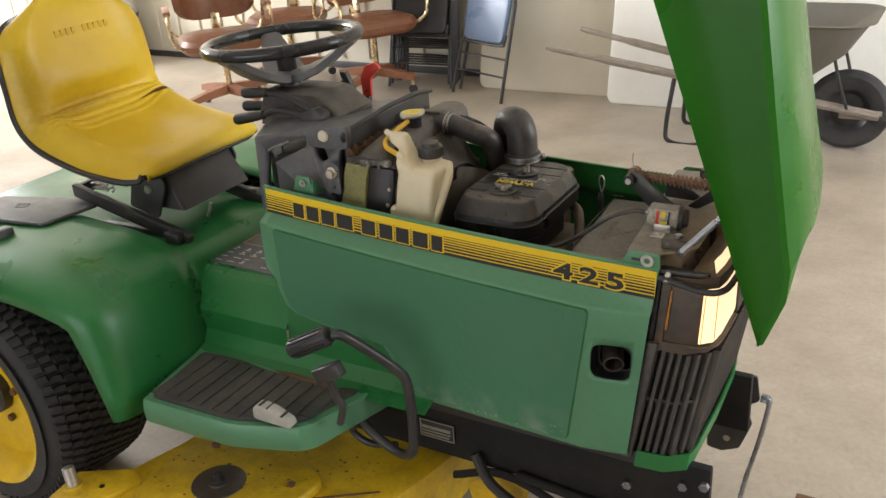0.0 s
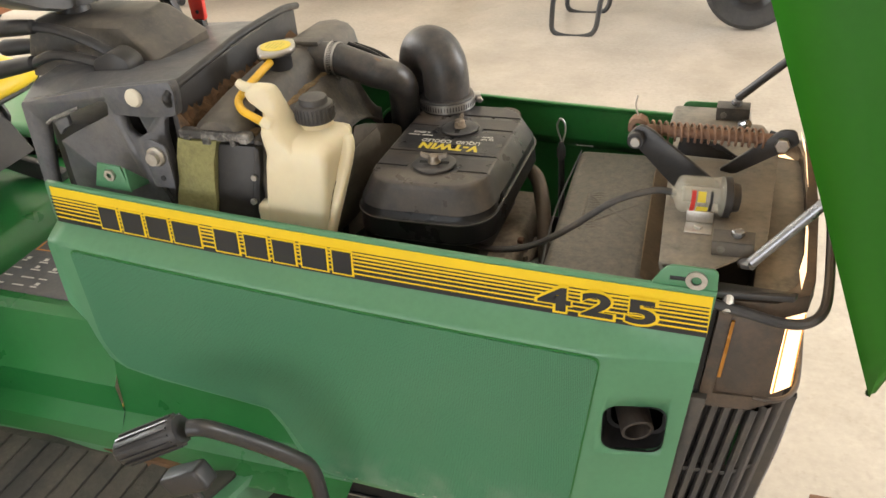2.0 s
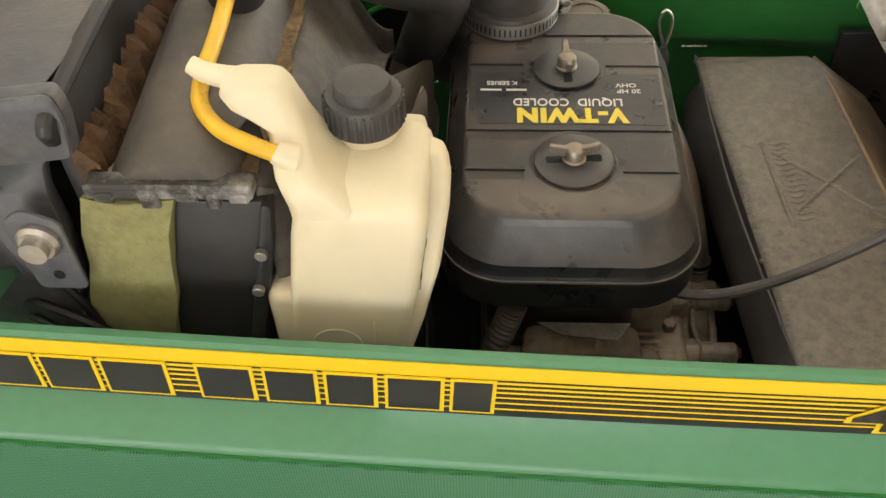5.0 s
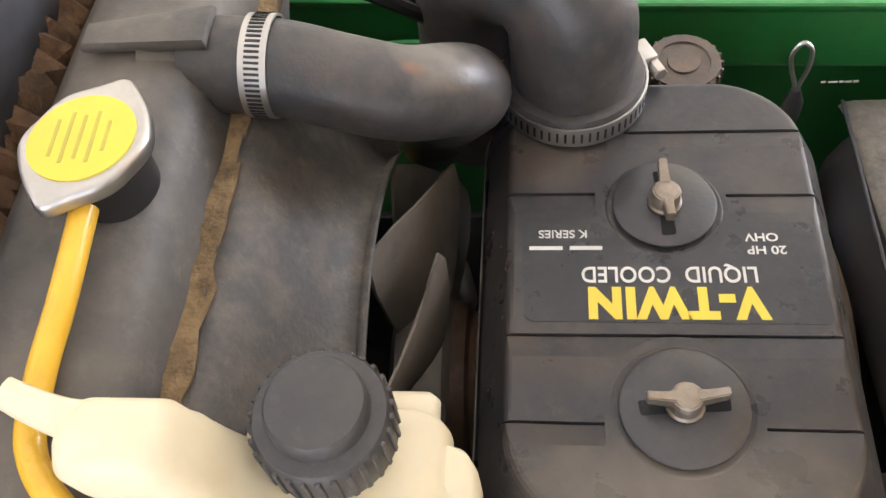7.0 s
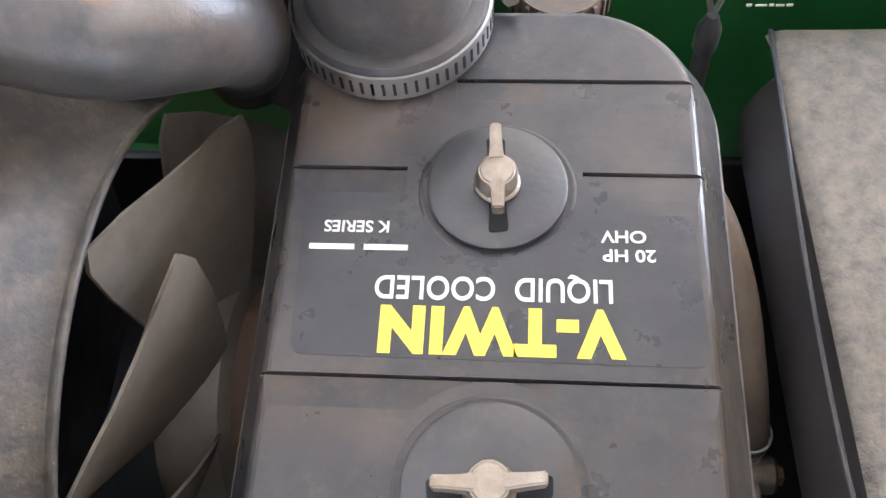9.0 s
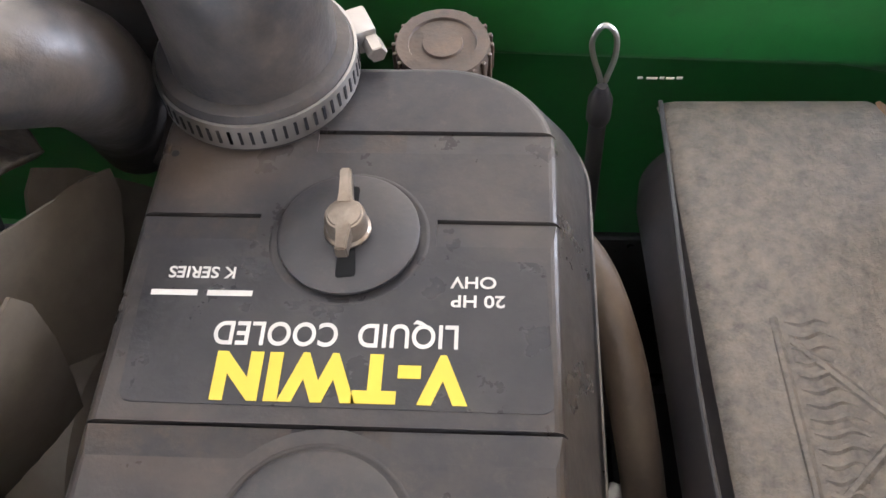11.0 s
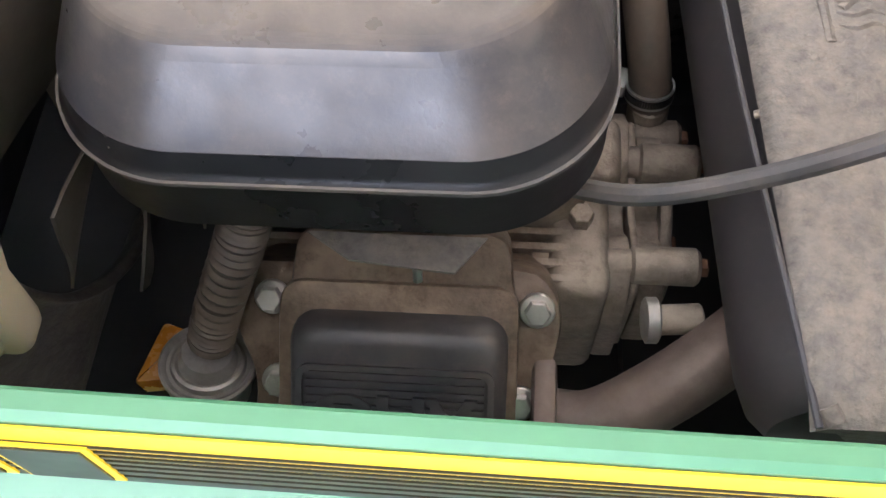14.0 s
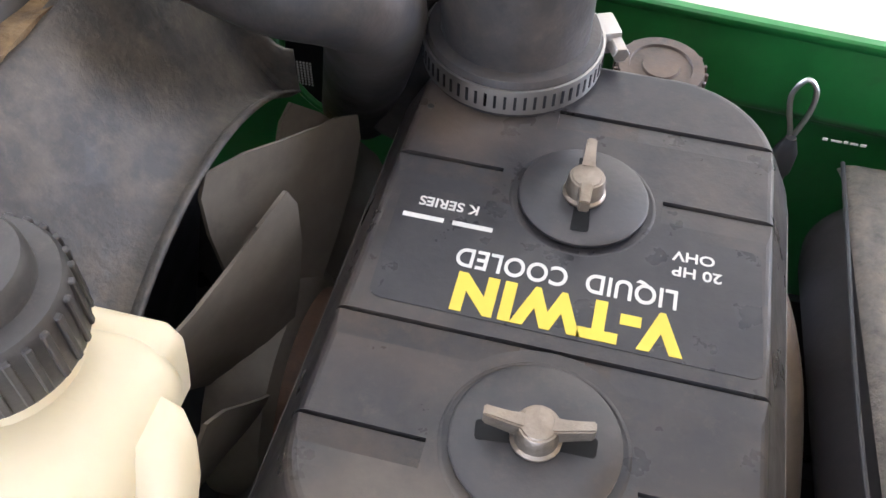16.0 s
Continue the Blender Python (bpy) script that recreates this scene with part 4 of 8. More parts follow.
for (h0, h1, a0, a1, mt, nm) in ((0.014, 0.019, -60, 40, M_red, "red_band"), (0.021, 0.034, -10, 35, M_label_y, "yellow_band"), (0.021, 0.030, -58, -25, M_label_y, "yellow_patch"), (0.035, 0.038, -60, 40, M_decal_k, "scale_marks")):
    bm = bmesh.new()
    n = 10
    for k in range(n):
        q = []
        for kk, h in ((k, h0), (k + 1, h0), (k + 1, h1), (k, h1)):
            a = radians(a0 + (a1 - a0) * kk / n) + radians(200)
            q.append(bm.verts.new(ci @ Vector((0.0221 * math.cos(a), 0.0221 * math.sin(a), h))))
        bm.faces.new(q)
    part(nm, bm, mt, cup)
bm = box((-0.045, -0.178, 0.8555), (-0.015, -0.150, 0.8575), 0.0006)
box((-0.045, -0.156, 0.8575), (-0.015, -0.153, 0.872), 0.0006, bm=bm)
fo = part("indicator_foot", bm, M_steel, cup, "small plated foot")
part("foot_screw", rod((-0.030, -0.168, 0.8575), (-0.030, -0.168, 0.861), 0.005, 6), M_steel, fo)
part("indicator_hose", tube([c0 + Vector((0.0, 0, 0)), (-0.085, -0.143, 0.887), (-0.13, -0.150, 0.871), (-0.18, -0.154, 0.832), (-0.225, -0.156, 0.803), (-0.27, -0.157, 0.790), (-0.32, -0.14, 0.782)], 0.0042, 10), M_rubber, tractor, "thin grey vacuum hose")

# -- heat shield box --
bm = bmesh.new()
sec = []
for t in (0.0, 0.04, 0.5, 0.96, 1.0):
    y = -0.236 + (0.160 + 0.236) * t
    xl = -0.207 - 0.022 * t
    xr = -0.090 - 0.024 * t
    dz = -0.006 if t in (0.0, 1.0) else 0.0
    sec.append([(xl + 0.055, y, 0.70), (xl + 0.008, y, 0.7795 + dz), (xl - 0.001, y, 0.780 + dz), (xl + 0.003, y, 0.784 + dz), (xl + 0.008, y, 0.785 + dz), (xr - 0.006, y, 0.786 + dz), (xr, y, 0.783 + dz), (xr + 0.062, y, 0.735 + dz), (xr + 0.064, y, 0.62)])
loft(sec, bm=bm)
shield = part("heat_shield", bm, M_box, tractor, "dusty dark heat shield box with a moulded mark")
# rolled left edge
part("shield_lip", tube([(-0.2065, -0.236, 0.779), (-0.2265, -0.04, 0.7825), (-0.229, 0.158, 0.781)], 0.0014, 8, per=6), M_boxside, shield, "dark rolled edge")
fl = []
for y in (-0.2365, -0.1, 0.0, 0.1, 0.1605):
    t = (y + 0.236) / 0.396
    xr = -0.090 - 0.024 * t
    dz = 0.0008 if -0.2 < y < 0.15 else -0.004
    fl.append([(xr + 0.001, y, 0.7838 + dz), (xr + 0.0635, y, 0.736 + dz), (xr + 0.0655, y, 0.64), (xr + 0.063, y, 0.64), (xr + 0.060, y, 0.735 + dz), (xr - 0.001, y, 0.7825 + dz)])
part("shield_flank", loft(fl), M_flank, shield, "rusty brown sloping flank")
part("muffler", lathe([(0.020, 0.0), (0.034, 0.003), (0.0405, 0.012), (0.043, 0.026), (0.043, 0.35), (0.040, 0.365), (0.030, 0.375)], (-0.176, -0.226, 0.738), (-0.197, 0.152, 0.738), 40), M_muffler, tractor, "matt black muffler barrel under the shield")
# moulded mark: two slanted bars and a row of wavy ribs
def ridge(p, q, w=0.0022):
    return tube([(p[0], p[1], 0.7836), ((p[0] + q[0]) / 2, (p[1] + q[1]) / 2, 0.7846), (q[0], q[1], 0.7836)], w, 8, per=4, flat=1.0)


mark = part("moulded_mark", ridge((-0.1915, 0.023), (-0.1850, -0.080), 0.0026), M_box, shield, "raised moulded bar")
for p, q in (((-0.1850, 0.0115), (-0.118, -0.058)), ((-0.1790, -0.0625), (-0.112, 0.006))):
    part("mark_bar", ridge(p, q, 0.0028), M_box, mark)
for k in range(15):
    y = 0.0215 - 0.0066 * k
    x = -0.1865 + 0.0065 * (0.0215 - y) / 0.1
    mid = 0.5 * (1 - abs(y + 0.026) / 0.045)
    w = 0.012 + 0.026 * max(0.0, mid) if -0.064 < y < 0.006 else 0.020
    bm = tube([(x, y, 0.7838), (x + w * 0.3, y - 0.0014, 0.7847), (x + w * 0.65, y + 0.0012, 0.7847), (x + w, y - 0.0014, 0.7836)], 0.0019, 6, per=4)
    part("mark_rib", bm, M_box, mark)
part("shield_clip", rod((-0.2145, -0.112, 0.780), (-0.2165, -0.112, 0.779), 0.0017, 10), M_plate, shield, "pale paint drip")
part("rolled_notch", lathe([(0.002, 0), (0.0036, 0), (0.0036, 0.006), (0.002, 0.006)], (-0.2035, -0.229, 0.780), (-0.198, -0.24, 0.777), 12, closed=False), M_box, shield)

# -- air cleaner --
def rrect(x0, x1, y0, y1, r, z, n=8):
    """Rounded rectangle in the plane z; r: radii of the corners (x0y0, x1y0, x1y1, x0y1)."""
    out = []
    for (cx, cy, a0), rr in zip(((x0, y0, 180), (x1, y0, 270), (x1, y1, 0), (x0, y1, 90)), r):
        sx = cx + rr if cx == x0 else cx - rr
        sy = cy + rr if cy == y0 else cy - rr
        for k in range(n + 1):
            a = radians(a0 + 90 * k / n)
            out.append((sx + rr * math.cos(a), sy + rr * math.sin(a), z))
    return out


def cover_ring(z, g, gl=None, gf=None):
    """g: how far the outline lies inside the rim; gl, gf: the same at the left and the front."""
    gl = g if gl is None else gl
    gf = g if gf is None else gf
    return rrect(-0.4635 + gl, -0.2765 - g, -0.1855 + gf, 0.104 - g, (0.048 - g * 0.3, 0.048 - g * 0.3, 0.05 - g * 0.3, 0.035), z, 16)


ac_base = part("air_cleaner_tray", loft([cover_ring(0.790, 0.035), cover_ring(0.8015, 0.010), cover_ring(0.8045, 0.003), cover_ring(0.8075, 0.0005), cover_ring(0.833, 0.001)]), M_tray_and_shade, tractor, "black lower tray of the air cleaner")
part("intake_body", box((-0.43, -0.135, 0.70), (-0.31, 0.07, 0.803), 0.012, 3), M_black, ac_base, "dark carburettor body under the tray")
part("tray_rim", loft([cover_ring(0.8334, 0.001), cover_ring(0.8336, -0.0006), cover_ring(0.8354, -0.0006), cover_ring(0.8357, 0.0004)], caps=False), M_tank, ac_base, "dusty pale sealing rim")
secs = [cover_ring(0.8462, 0.0032, 0.0032, 0.0042), cover_ring(0.8478, 0.0040, 0.0038, 0.0055), cover_ring(0.852, 0.0060, 0.0056, 0.0085), cover_ring(0.862, 0.0108, 0.0100, 0.0150), cover_ring(0.8700, 0.0146, 0.0135, 0.0195), cover_ring(0.8730, 0.0160, 0.0149, 0.0208),
        cover_ring(0.8745, 0.0168, 0.0157, 0.0216), cover_ring(0.8757, 0.0177, 0.0167, 0.0227), cover_ring(0.8765, 0.0189, 0.0180, 0.0241), cover_ring(0.8769, 0.0202, 0.0194, 0.0255), cover_ring(0.8770, 0.0220, 0.0212, 0.0273)]
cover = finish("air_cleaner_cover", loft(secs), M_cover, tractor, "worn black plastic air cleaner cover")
part("cover_skirt", loft([cover_ring(0.8356, 0.0002), cover_ring(0.8364, 0.0010), cover_ring(0.8385, 0.0022), cover_ring(0.8457, 0.0033, 0.0033, 0.0043), cover_ring(0.8463, 0.0042, 0.0042, 0.0052)], caps=False), M_tray_and_shade, cover, "clean black lower skirt of the cover")
DISCS = ((-0.369, 0.0005, 0.0258), (-0.3685, -0.1095, 0.0282))
bm = bmesh.new()
TOPZ, DEEP = 0.8770, 0.0014
STEPS = (  # steps of the cover's top: x from, x to, y of the sharp edge, y where the ramp runs out
    (-0.4625, -0.2790, -0.0718, -0.0838), (-0.4625, -0.4030, 0.0108, -0.0010), (-0.3375, -0.2790, 0.0088, -0.0030),
    (-0.3860, -0.2790, 0.0515, 0.0400), (-0.4625, -0.4030, -0.1155, -0.1268), (-0.3340, -0.2785, -0.1172, -0.1290))


def ramp_end(x, y_far, y_near):
    """Where the ramp runs out; it stops short at the round mound under the lower disc."""
    cx, cy, r = DISCS[1]
    d = abs(x - cx)
    if y_far < -0.1 or d >= r + 0.008:
        return y_near
    return min(y_far - 0.0012, max(y_near, cy + math.sqrt((r + 0.008) ** 2 - d * d)))


for x0, x1, yf, yn in STEPS:
    n = 40 if x1 - x0 > 0.1 else 2
    rows = []
    for k in range(n + 1):
        x = x0 + (x1 - x0) * k / n
        ye = ramp_end(x, yf, yn)
        yy = yf - 0.0004 * (x - x0) / (x1 - x0)
        rows.append([(x, yy, TOPZ + 0.003), (x, yy, TOPZ - DEEP - 0.003), (x, yy - 0.0010, TOPZ - DEEP - 0.003), (x, yy - 0.0010, TOPZ - DEEP * 0.86), (x, min(ye, yy - 0.0013), TOPZ - 0.0001), (x, min(ye, yy - 0.0013), TOPZ + 0.003)])
    loft(rows, bm=bm)
bmesh.ops.recalc_face_normals(bm, faces=bm.faces)
cut = finish("cutter", bm, M_cover)
md = cover.modifiers.new("grooves", "BOOLEAN")
md.object, md.operation, md.solver, md.use_self = cut, "DIFFERENCE", "EXACT", True
bpy.context.view_layer.update()
cut_me = bpy.data.meshes.new_from_object(cover.evaluated_get(bpy.context.evaluated_depsgraph_get()))
cover.modifiers.clear()
cover.data = cut_me
cut_me.polygons.foreach_set("use_smooth", [True] * len(cut_me.polygons))
cut_me.set_sharp_from_angle(angle=radians(5))
# brown dirt that gathers in the shallow ramps
M_ramp = mat("dirty_cover_ramp", (0.026, 0.025, 0.026), 0.55, 0, 0.2, 34, 0.09, 220, (0.13, 0.088, 0.055), 0.45, rvar=0.1)
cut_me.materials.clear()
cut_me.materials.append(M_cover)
cut_me.materials.append(M_ramp)
for f in cut_me.polygons:
    c = f.center
    f.material_index = int(TOPZ - DEEP - 0.0002 < c.z < TOPZ - 0.00015 and f.normal.z > 0.9 and c.x < -0.35 and any(a < c.x < b and d - 0.001 < c.y < e + 0.001 for a, b, e, d in STEPS))
bpy.data.objects.remove(cut)

M_sticker = mat("black_sticker", (0.02, 0.02, 0.023), 0.33, 0, 0.1, 60, 0.12, 90, (0.09, 0.08, 0.07), 0.22)
sticker = part("cover_sticker", prism(rounded([(-0.4405, -0.0095), (-0.397, -0.0085), (-0.392, -0.018), (-0.369, -0.028), (-0.346, -0.018), (-0.341, -0.0085), (-0.2985, -0.0095), (-0.2965, -0.0665), (-0.4385, -0.0655)], [0.005, 0.003, 0.008, 0.012, 0.008, 0.003, 0.005, 0.005, 0.005]), 0.8768, 0.8773, "xy"), M_sticker, cover, "glossy black printed sticker")


def flat_text(text, x_right, y_base, size, material, sx=1.0, bold=0.0, spacing=1.0, nm="sticker_text"):
    M = Matrix.Translation((x_right, y_base, 0.87745)) @ Matrix.Rotation(math.pi, 4, "Z") @ Matrix.Diagonal((sx, 1, 1, 1))
    return lettering(text, size, M, material, sticker, nm, 0.00012, bold=bold, spacing=spacing)


flat_text("V-TWIN", -0.3262, -0.0480, 0.0222, M_label_y, 0.945, 0.0013, 1.13)
flat_text("LIQUID  COOLED", -0.3275, -0.0355, 0.0125, M_label_w, 0.82, 0.00018, 1.04)
flat_text("20 HP", -0.3125, -0.0235, 0.0066, M_label_w, 1.12, 0.0001)
flat_text("OHV", -0.3155, -0.0160, 0.0066, M_label_w, 1.12, 0.0001)
flat_text("K SERIES", -0.4075, -0.0135, 0.0066, M_label_w, 1.0, 0.0001)
for x0, x1 in ((-0.4365, -0.4200), (-0.4165, -0.4005)):
    part("name_bar", box((x0, -0.0252, 0.8773), (x1, -0.0230, 0.87745)), M_label_w, sticker, "white bar in place of a name")
part("mould_dot", rod((-0.4415, 0.039, 0.8755), (-0.4415, 0.039, 0.8773), 0.0016, 10), M_decal_k, cover)

for k, (cx, cy, r) in enumerate(DISCS):
    d = part("knob_disc", lathe([(r * 0.86, 0), (r * 0.90, 0.0013), (r * 0.985, 0.0014), (r, 0.0020), (r, 0.0033), (r - 0.0010, 0.0040), (r * 0.5, 0.0042)], (cx, cy, 0.8772), (cx, cy, 0.9), 48), M_disc, cover, "round black retaining disc")
    part("disc_recess", lathe([(r + 0.0014, 0.0), (r + 0.0036, 0.0), (r + 0.0028, 0.0005), (r + 0.0020, 0.0005)], (cx, cy, 0.8769), (cx, cy, 0.9), 48, closed=False), M_cover, cover)
    turn = radians(93 if k == 0 else 4)
    sl = Matrix.Translation((cx, cy, 0)) @ Matrix.Rotation(turn, 4, "Z")
    bm = bmesh.new()
    for s in (-1, 1):
        prism(rounded([(s * 0.0060, -0.0030), (s * 0.0195, -0.0036), (s * 0.0200, 0.0036), (s * 0.0060, 0.0030)], 0.0016, 3), 0.8810, 0.8816, "xy", bm=bm, m=sl)
    part("disc_slot", bm, M_hole, d, "dark slot in the disc")
    bm = lathe([(0.0086, 0), (0.0086, 0.0016), (0.0076, 0.0026), (0.0074, 0.0088), (0.0064, 0.0106), (0.003, 0.0114)], (cx, cy, 0.8814), (cx, cy, 0.95), 20)
    for s in (-1, 1):
        sec = []
        for u, zc, hw, hh in ((0.004, 0.8890, 0.0032, 0.0036), (0.0085, 0.8898, 0.0026, 0.0033), (0.013, 0.8912, 0.0023, 0.0031), (0.0176, 0.8928, 0.0022, 0.0029)):
            sec.append([(s * u, -hw, zc - hh), (s * u, hw, zc - hh), (s * u, hw * 0.9, zc + hh), (s * u, -hw * 0.9, zc + hh)])
        loft(sec, bm=bm, m=sl)
    bmesh.ops.bevel(bm, geom=[e for e in bm.edges if e.is_manifold and e.calc_face_angle(0) > 0.8], offset=0.0006, segments=2, affect="EDGES")
    part("wing_nut", bm, M_wing, d, "worn cast metal wing nut")

# -- intake elbow and hoses --
elbow_path = [(-0.4135, 0.080, 0.874), (-0.4135, 0.080, 0.915), (-0.4165, 0.082, 0.940), (-0.430, 0.090, 0.957), (-0.452, 0.104, 0.953), (-0.464, 0.116, 0.930), (-0.468, 0.122, 0.890), (-0.468, 0.124, 0.80)]
elbow = part("intake_elbow", tube(elbow_path, 0.0335, 28, per=8), M_rubber, tractor, "grey rubber intake elbow")
part("elbow_collar", lathe([(0.033, 0), (0.0385, 0), (0.0395, 0.003), (0.0395, 0.018), (0.0385, 0.021), (0.034, 0.022)], (-0.4135, 0.080, 0.8745), (-0.4135, 0.080, 0.95), 40), M_rubber, elbow)


def hose_clamp(p, d, r, w, parent, screw_at):
    p, d = Vector(p), Vector(d).normalized()
    M = axis_matrix(p, p + d)
    bm = lathe([(r, -w / 2), (r + 0.0012, -w / 2), (r + 0.0012, w / 2), (r, w / 2)], p, p + d, 48, closed=False)
    band = part("hose_clamp", bm, M_clamp, parent, "slotted steel hose clamp")
    slot = None
    for k in range(76):
        T = M @ Matrix.Rotation(radians(6 * k), 4, "Z") @ Matrix.Translation((r + 0.0012, 0, 0))
        if slot is None:
            slot = part("clamp_slot", box((-0.0002, -0.0006, -w * 0.27), (0.0003, 0.0006, w * 0.27)), M_decal_k, band)
            o = slot
        else:
            o = new("clamp_slot", slot.data)
            o.parent = band
        o.matrix_basis = T
    T = M @ Matrix.Rotation(radians(screw_at), 4, "Z") @ Matrix.Translation((r + 0.004, 0, 0))
    bm = box((-0.004, -0.008, -w * 0.48), (0.005, 0.008, w * 0.48), 0.0015, m=T)
    hs = part("clamp_housing", bm, M_clamp, band)
    o = T @ Vector((0.002, -0.008, 0))
    o2 = T @ Vector((0.002, -0.017, 0))
    part("clamp_screw", rod(o, o2, 0.0042, 6), M_steel, hs)


hose_clamp((-0.4135, 0.080, 0.886), (0, 0, 1), 0.0398, 0.0125, tractor, 205)
hose = part("radiator_hose", tube([(-0.590, 0.020, 0.9665), (-0.552, 0.018, 0.965), (-0.520, 0.014, 0.958), (-0.494, 0.014, 0.950), (-0.475, 0.023, 0.942), (-0.467, 0.040, 0.924), (-0.474, 0.062, 0.893), (-0.488, 0.092, 0.848), (-0.505, 0.125, 0.79)], 0.0222, 24, per=8), M_rubber, tractor, "curved black rubber coolant hose")
hose_clamp((-0.556, 0.0186, 0.9655), (1, -0.03, -0.07), 0.0226, 0.0125, tractor, 285)
oil_cap = part("oil_filler_cap", lathe([(0.019, 0.0), (0.0225, 0.002), (0.0232, 0.016), (0.0222, 0.020), (0.0165, 0.020), (0.0160, 0.0186), (0.010, 0.0186), (0.0095, 0.0200), (0.003, 0.0200)], (-0.343, 0.137, 0.824), (-0.343, 0.133, 0.95), 36), M_bezel, tractor, "dusty ridged oil filler cap")
for k in range(22):
    part("cap_ridge", box((0.0222, -0.0011, 0.003), (0.0245, 0.0011, 0.0185), 0.0004, 1, m=Matrix.Translation((-0.343, 0.137, 0.824)) @ Matrix.Rotation(2 * math.pi * k / 22, 4, "Z")), M_bezel, oil_cap)
part("oil_filler_neck", rod((-0.343, 0.130, 0.70), (-0.343, 0.130, 0.826), 0.018), M_alu, tractor)
# dipstick loop
lp = [(-0.2615, 0.1605, 0.776), (-0.262, 0.162, 0.792), (-0.2665, 0.164, 0.806), (-0.2685, 0.165, 0.818), (-0.2635, 0.1655, 0.828), (-0.257, 0.165, 0.822), (-0.2560, 0.164, 0.808), (-0.2595, 0.162, 0.792)]
dip = part("dipstick_loop", tube(lp, 0.0016, 8), M_clamp, tractor, "bent wire dipstick loop")
part("dipstick_plug", lathe([(0.005, 0), (0.0068, 0.004), (0.0068, 0.018), (0.003, 0.028)], (-0.2610, 0.158, 0.764), (-0.2618, 0.163, 0.9), 16), M_black, dip)
part("dipstick_tube", rod((-0.258, 0.140, 0.55), (-0.2610, 0.158, 0.766), 0.005, 12), M_black, dip)

# -- engine under the cover --
engine = part("engine_block", box((-0.435, -0.12, 0.44), (-0.272, 0.11, 0.735), 0.02, 3), M_alu, tractor, "grimy cast alloy engine block")
for k in range(6):
    part("cooling_fin", box((-0.43, -0.150 + 0.008 * k, 0.50), (-0.28, -0.146 + 0.008 * k, 0.70), 0.001), M_alu, engine)
# cylinder head and valve cover, leaning outwards
T = Matrix.Translation((-0.354, -0.171, 0.720)) @ Matrix.Rotation(radians(38), 4, "X")
hp = rounded([(-0.073, 0.014), (0.06, 0.014), (0.07, -0.004), (0.066, -0.030), (0.056, -0.044), (0.064, -0.080), (0.055, -0.13), (-0.055, -0.13), (-0.070, -0.085), (-0.064, -0.040), (-0.076, -0.014)], 0.012)
M_head = mat("oily_brown_casting", (0.17, 0.125, 0.085), 0.6, 0.25, 0.45, 30, 0.4, 110, (0.045, 0.027, 0.015), 0.9)
head = part("cylinder_head", prism(hp, -0.05, -0.004, "xy", 0.003, m=T), M_head, tractor, "grimy alloy cylinder head")
bm = prism(rounded([(-0.052, 0.008), (0.05, 0.008), (0.052, -0.12), (-0.054, -0.12)], 0.012), -0.006, 0.006, "xy", 0.002, m=T)
prism(rounded([(-0.045, 0.03), (0.045, 0.03), (0.05, -0.01), (-0.05, -0.01)], 0.01), -0.03, 0.002, "xy", 0.003, bm=bm, m=T)
part("head_deck", bm, M_head, head)
M_valve = mat("black_valve_cover", (0.032, 0.032, 0.034), 0.5, 0, 0.2, 18, 0.06, 120, (0.15, 0.12, 0.09), 0.4)
vc_secs = []
for z, g in ((0.004, 0.0), (0.012, 0.001), (0.017, 0.003), (0.020, 0.007), (0.0205, 0.012)):
    vc_secs.append(rrect(-0.0465 + g, 0.0465 - g, -0.105, -0.004 - g, (0.01, 0.01, 0.012, 0.012), z, 5))
vc = part("valve_cover", loft(vc_secs, m=T), M_valve, head, "black ribbed valve cover")
bm = bmesh.new()
for k in range(20):
    v = -0.0275 - 0.0035 * k
    box((-0.037, v - 0.0009, 0.0195), (0.037, v + 0.0009, 0.0222), bm=bm, m=T)
part("cover_ribs", bm, M_valve, vc)
fr = rounded([(-0.041, -0.0235), (0.041, -0.0235), (0.041, -0.1), (-0.041, -0.1)], 0.006)
fr2 = rounded([(-0.0385, -0.026), (0.0385, -0.026), (0.0385, -0.1), (-0.0385, -0.1)], 0.005)
part("rib_frame", loft([[T @ Vector((p[0], p[1], 0.020)) for p in fr], [T @ Vector((p[0], p[1], 0.0228)) for p in fr], [T @ Vector((p[0], p[1], 0.0228)) for p in fr2], [T @ Vector((p[0], p[1], 0.020)) for p in fr2]], caps=False), M_valve, vc)
lettering("OHV", 0.031, T @ Matrix.Translation((-0.034, -0.051, 0.0215)) @ Matrix.Diagonal((1.0, 0.68, 1, 1)), M_valve, vc, "raised_letters", 0.0022, bold=0.001, label="raised moulded letters OHV")
for u, v in ((-0.057, -0.002), (0.058, -0.003), (-0.054, -0.040), (0.052, -0.045)):
    b = T @ Vector((u, v, -0.004))
    n_ = (T.to_3x3() @ Vector((0, 0, 1)))
    bo = part("flange_bolt", rod(b, b + n_ * 0.003, 0.0078, 20), M_steel, head, "steel flange bolt")
    part("bolt_head", rod(b + n_ * 0.003, b + n_ * 0.009, 0.0056, 6), M_steel, bo)
part("baffle_plate", prism([(-0.390, -0.160), (-0.318, -0.160), (-0.330, -0.176), (-0.372, -0.172)], 0.757, 0.7585, "xy", m=None), M_box, tractor, "bright bent steel baffle")
part("baffle_tip", rod((-0.345, -0.172, 0.757), (-0.345, -0.175, 0.748), 0.002, 8), M_clamp, tractor)
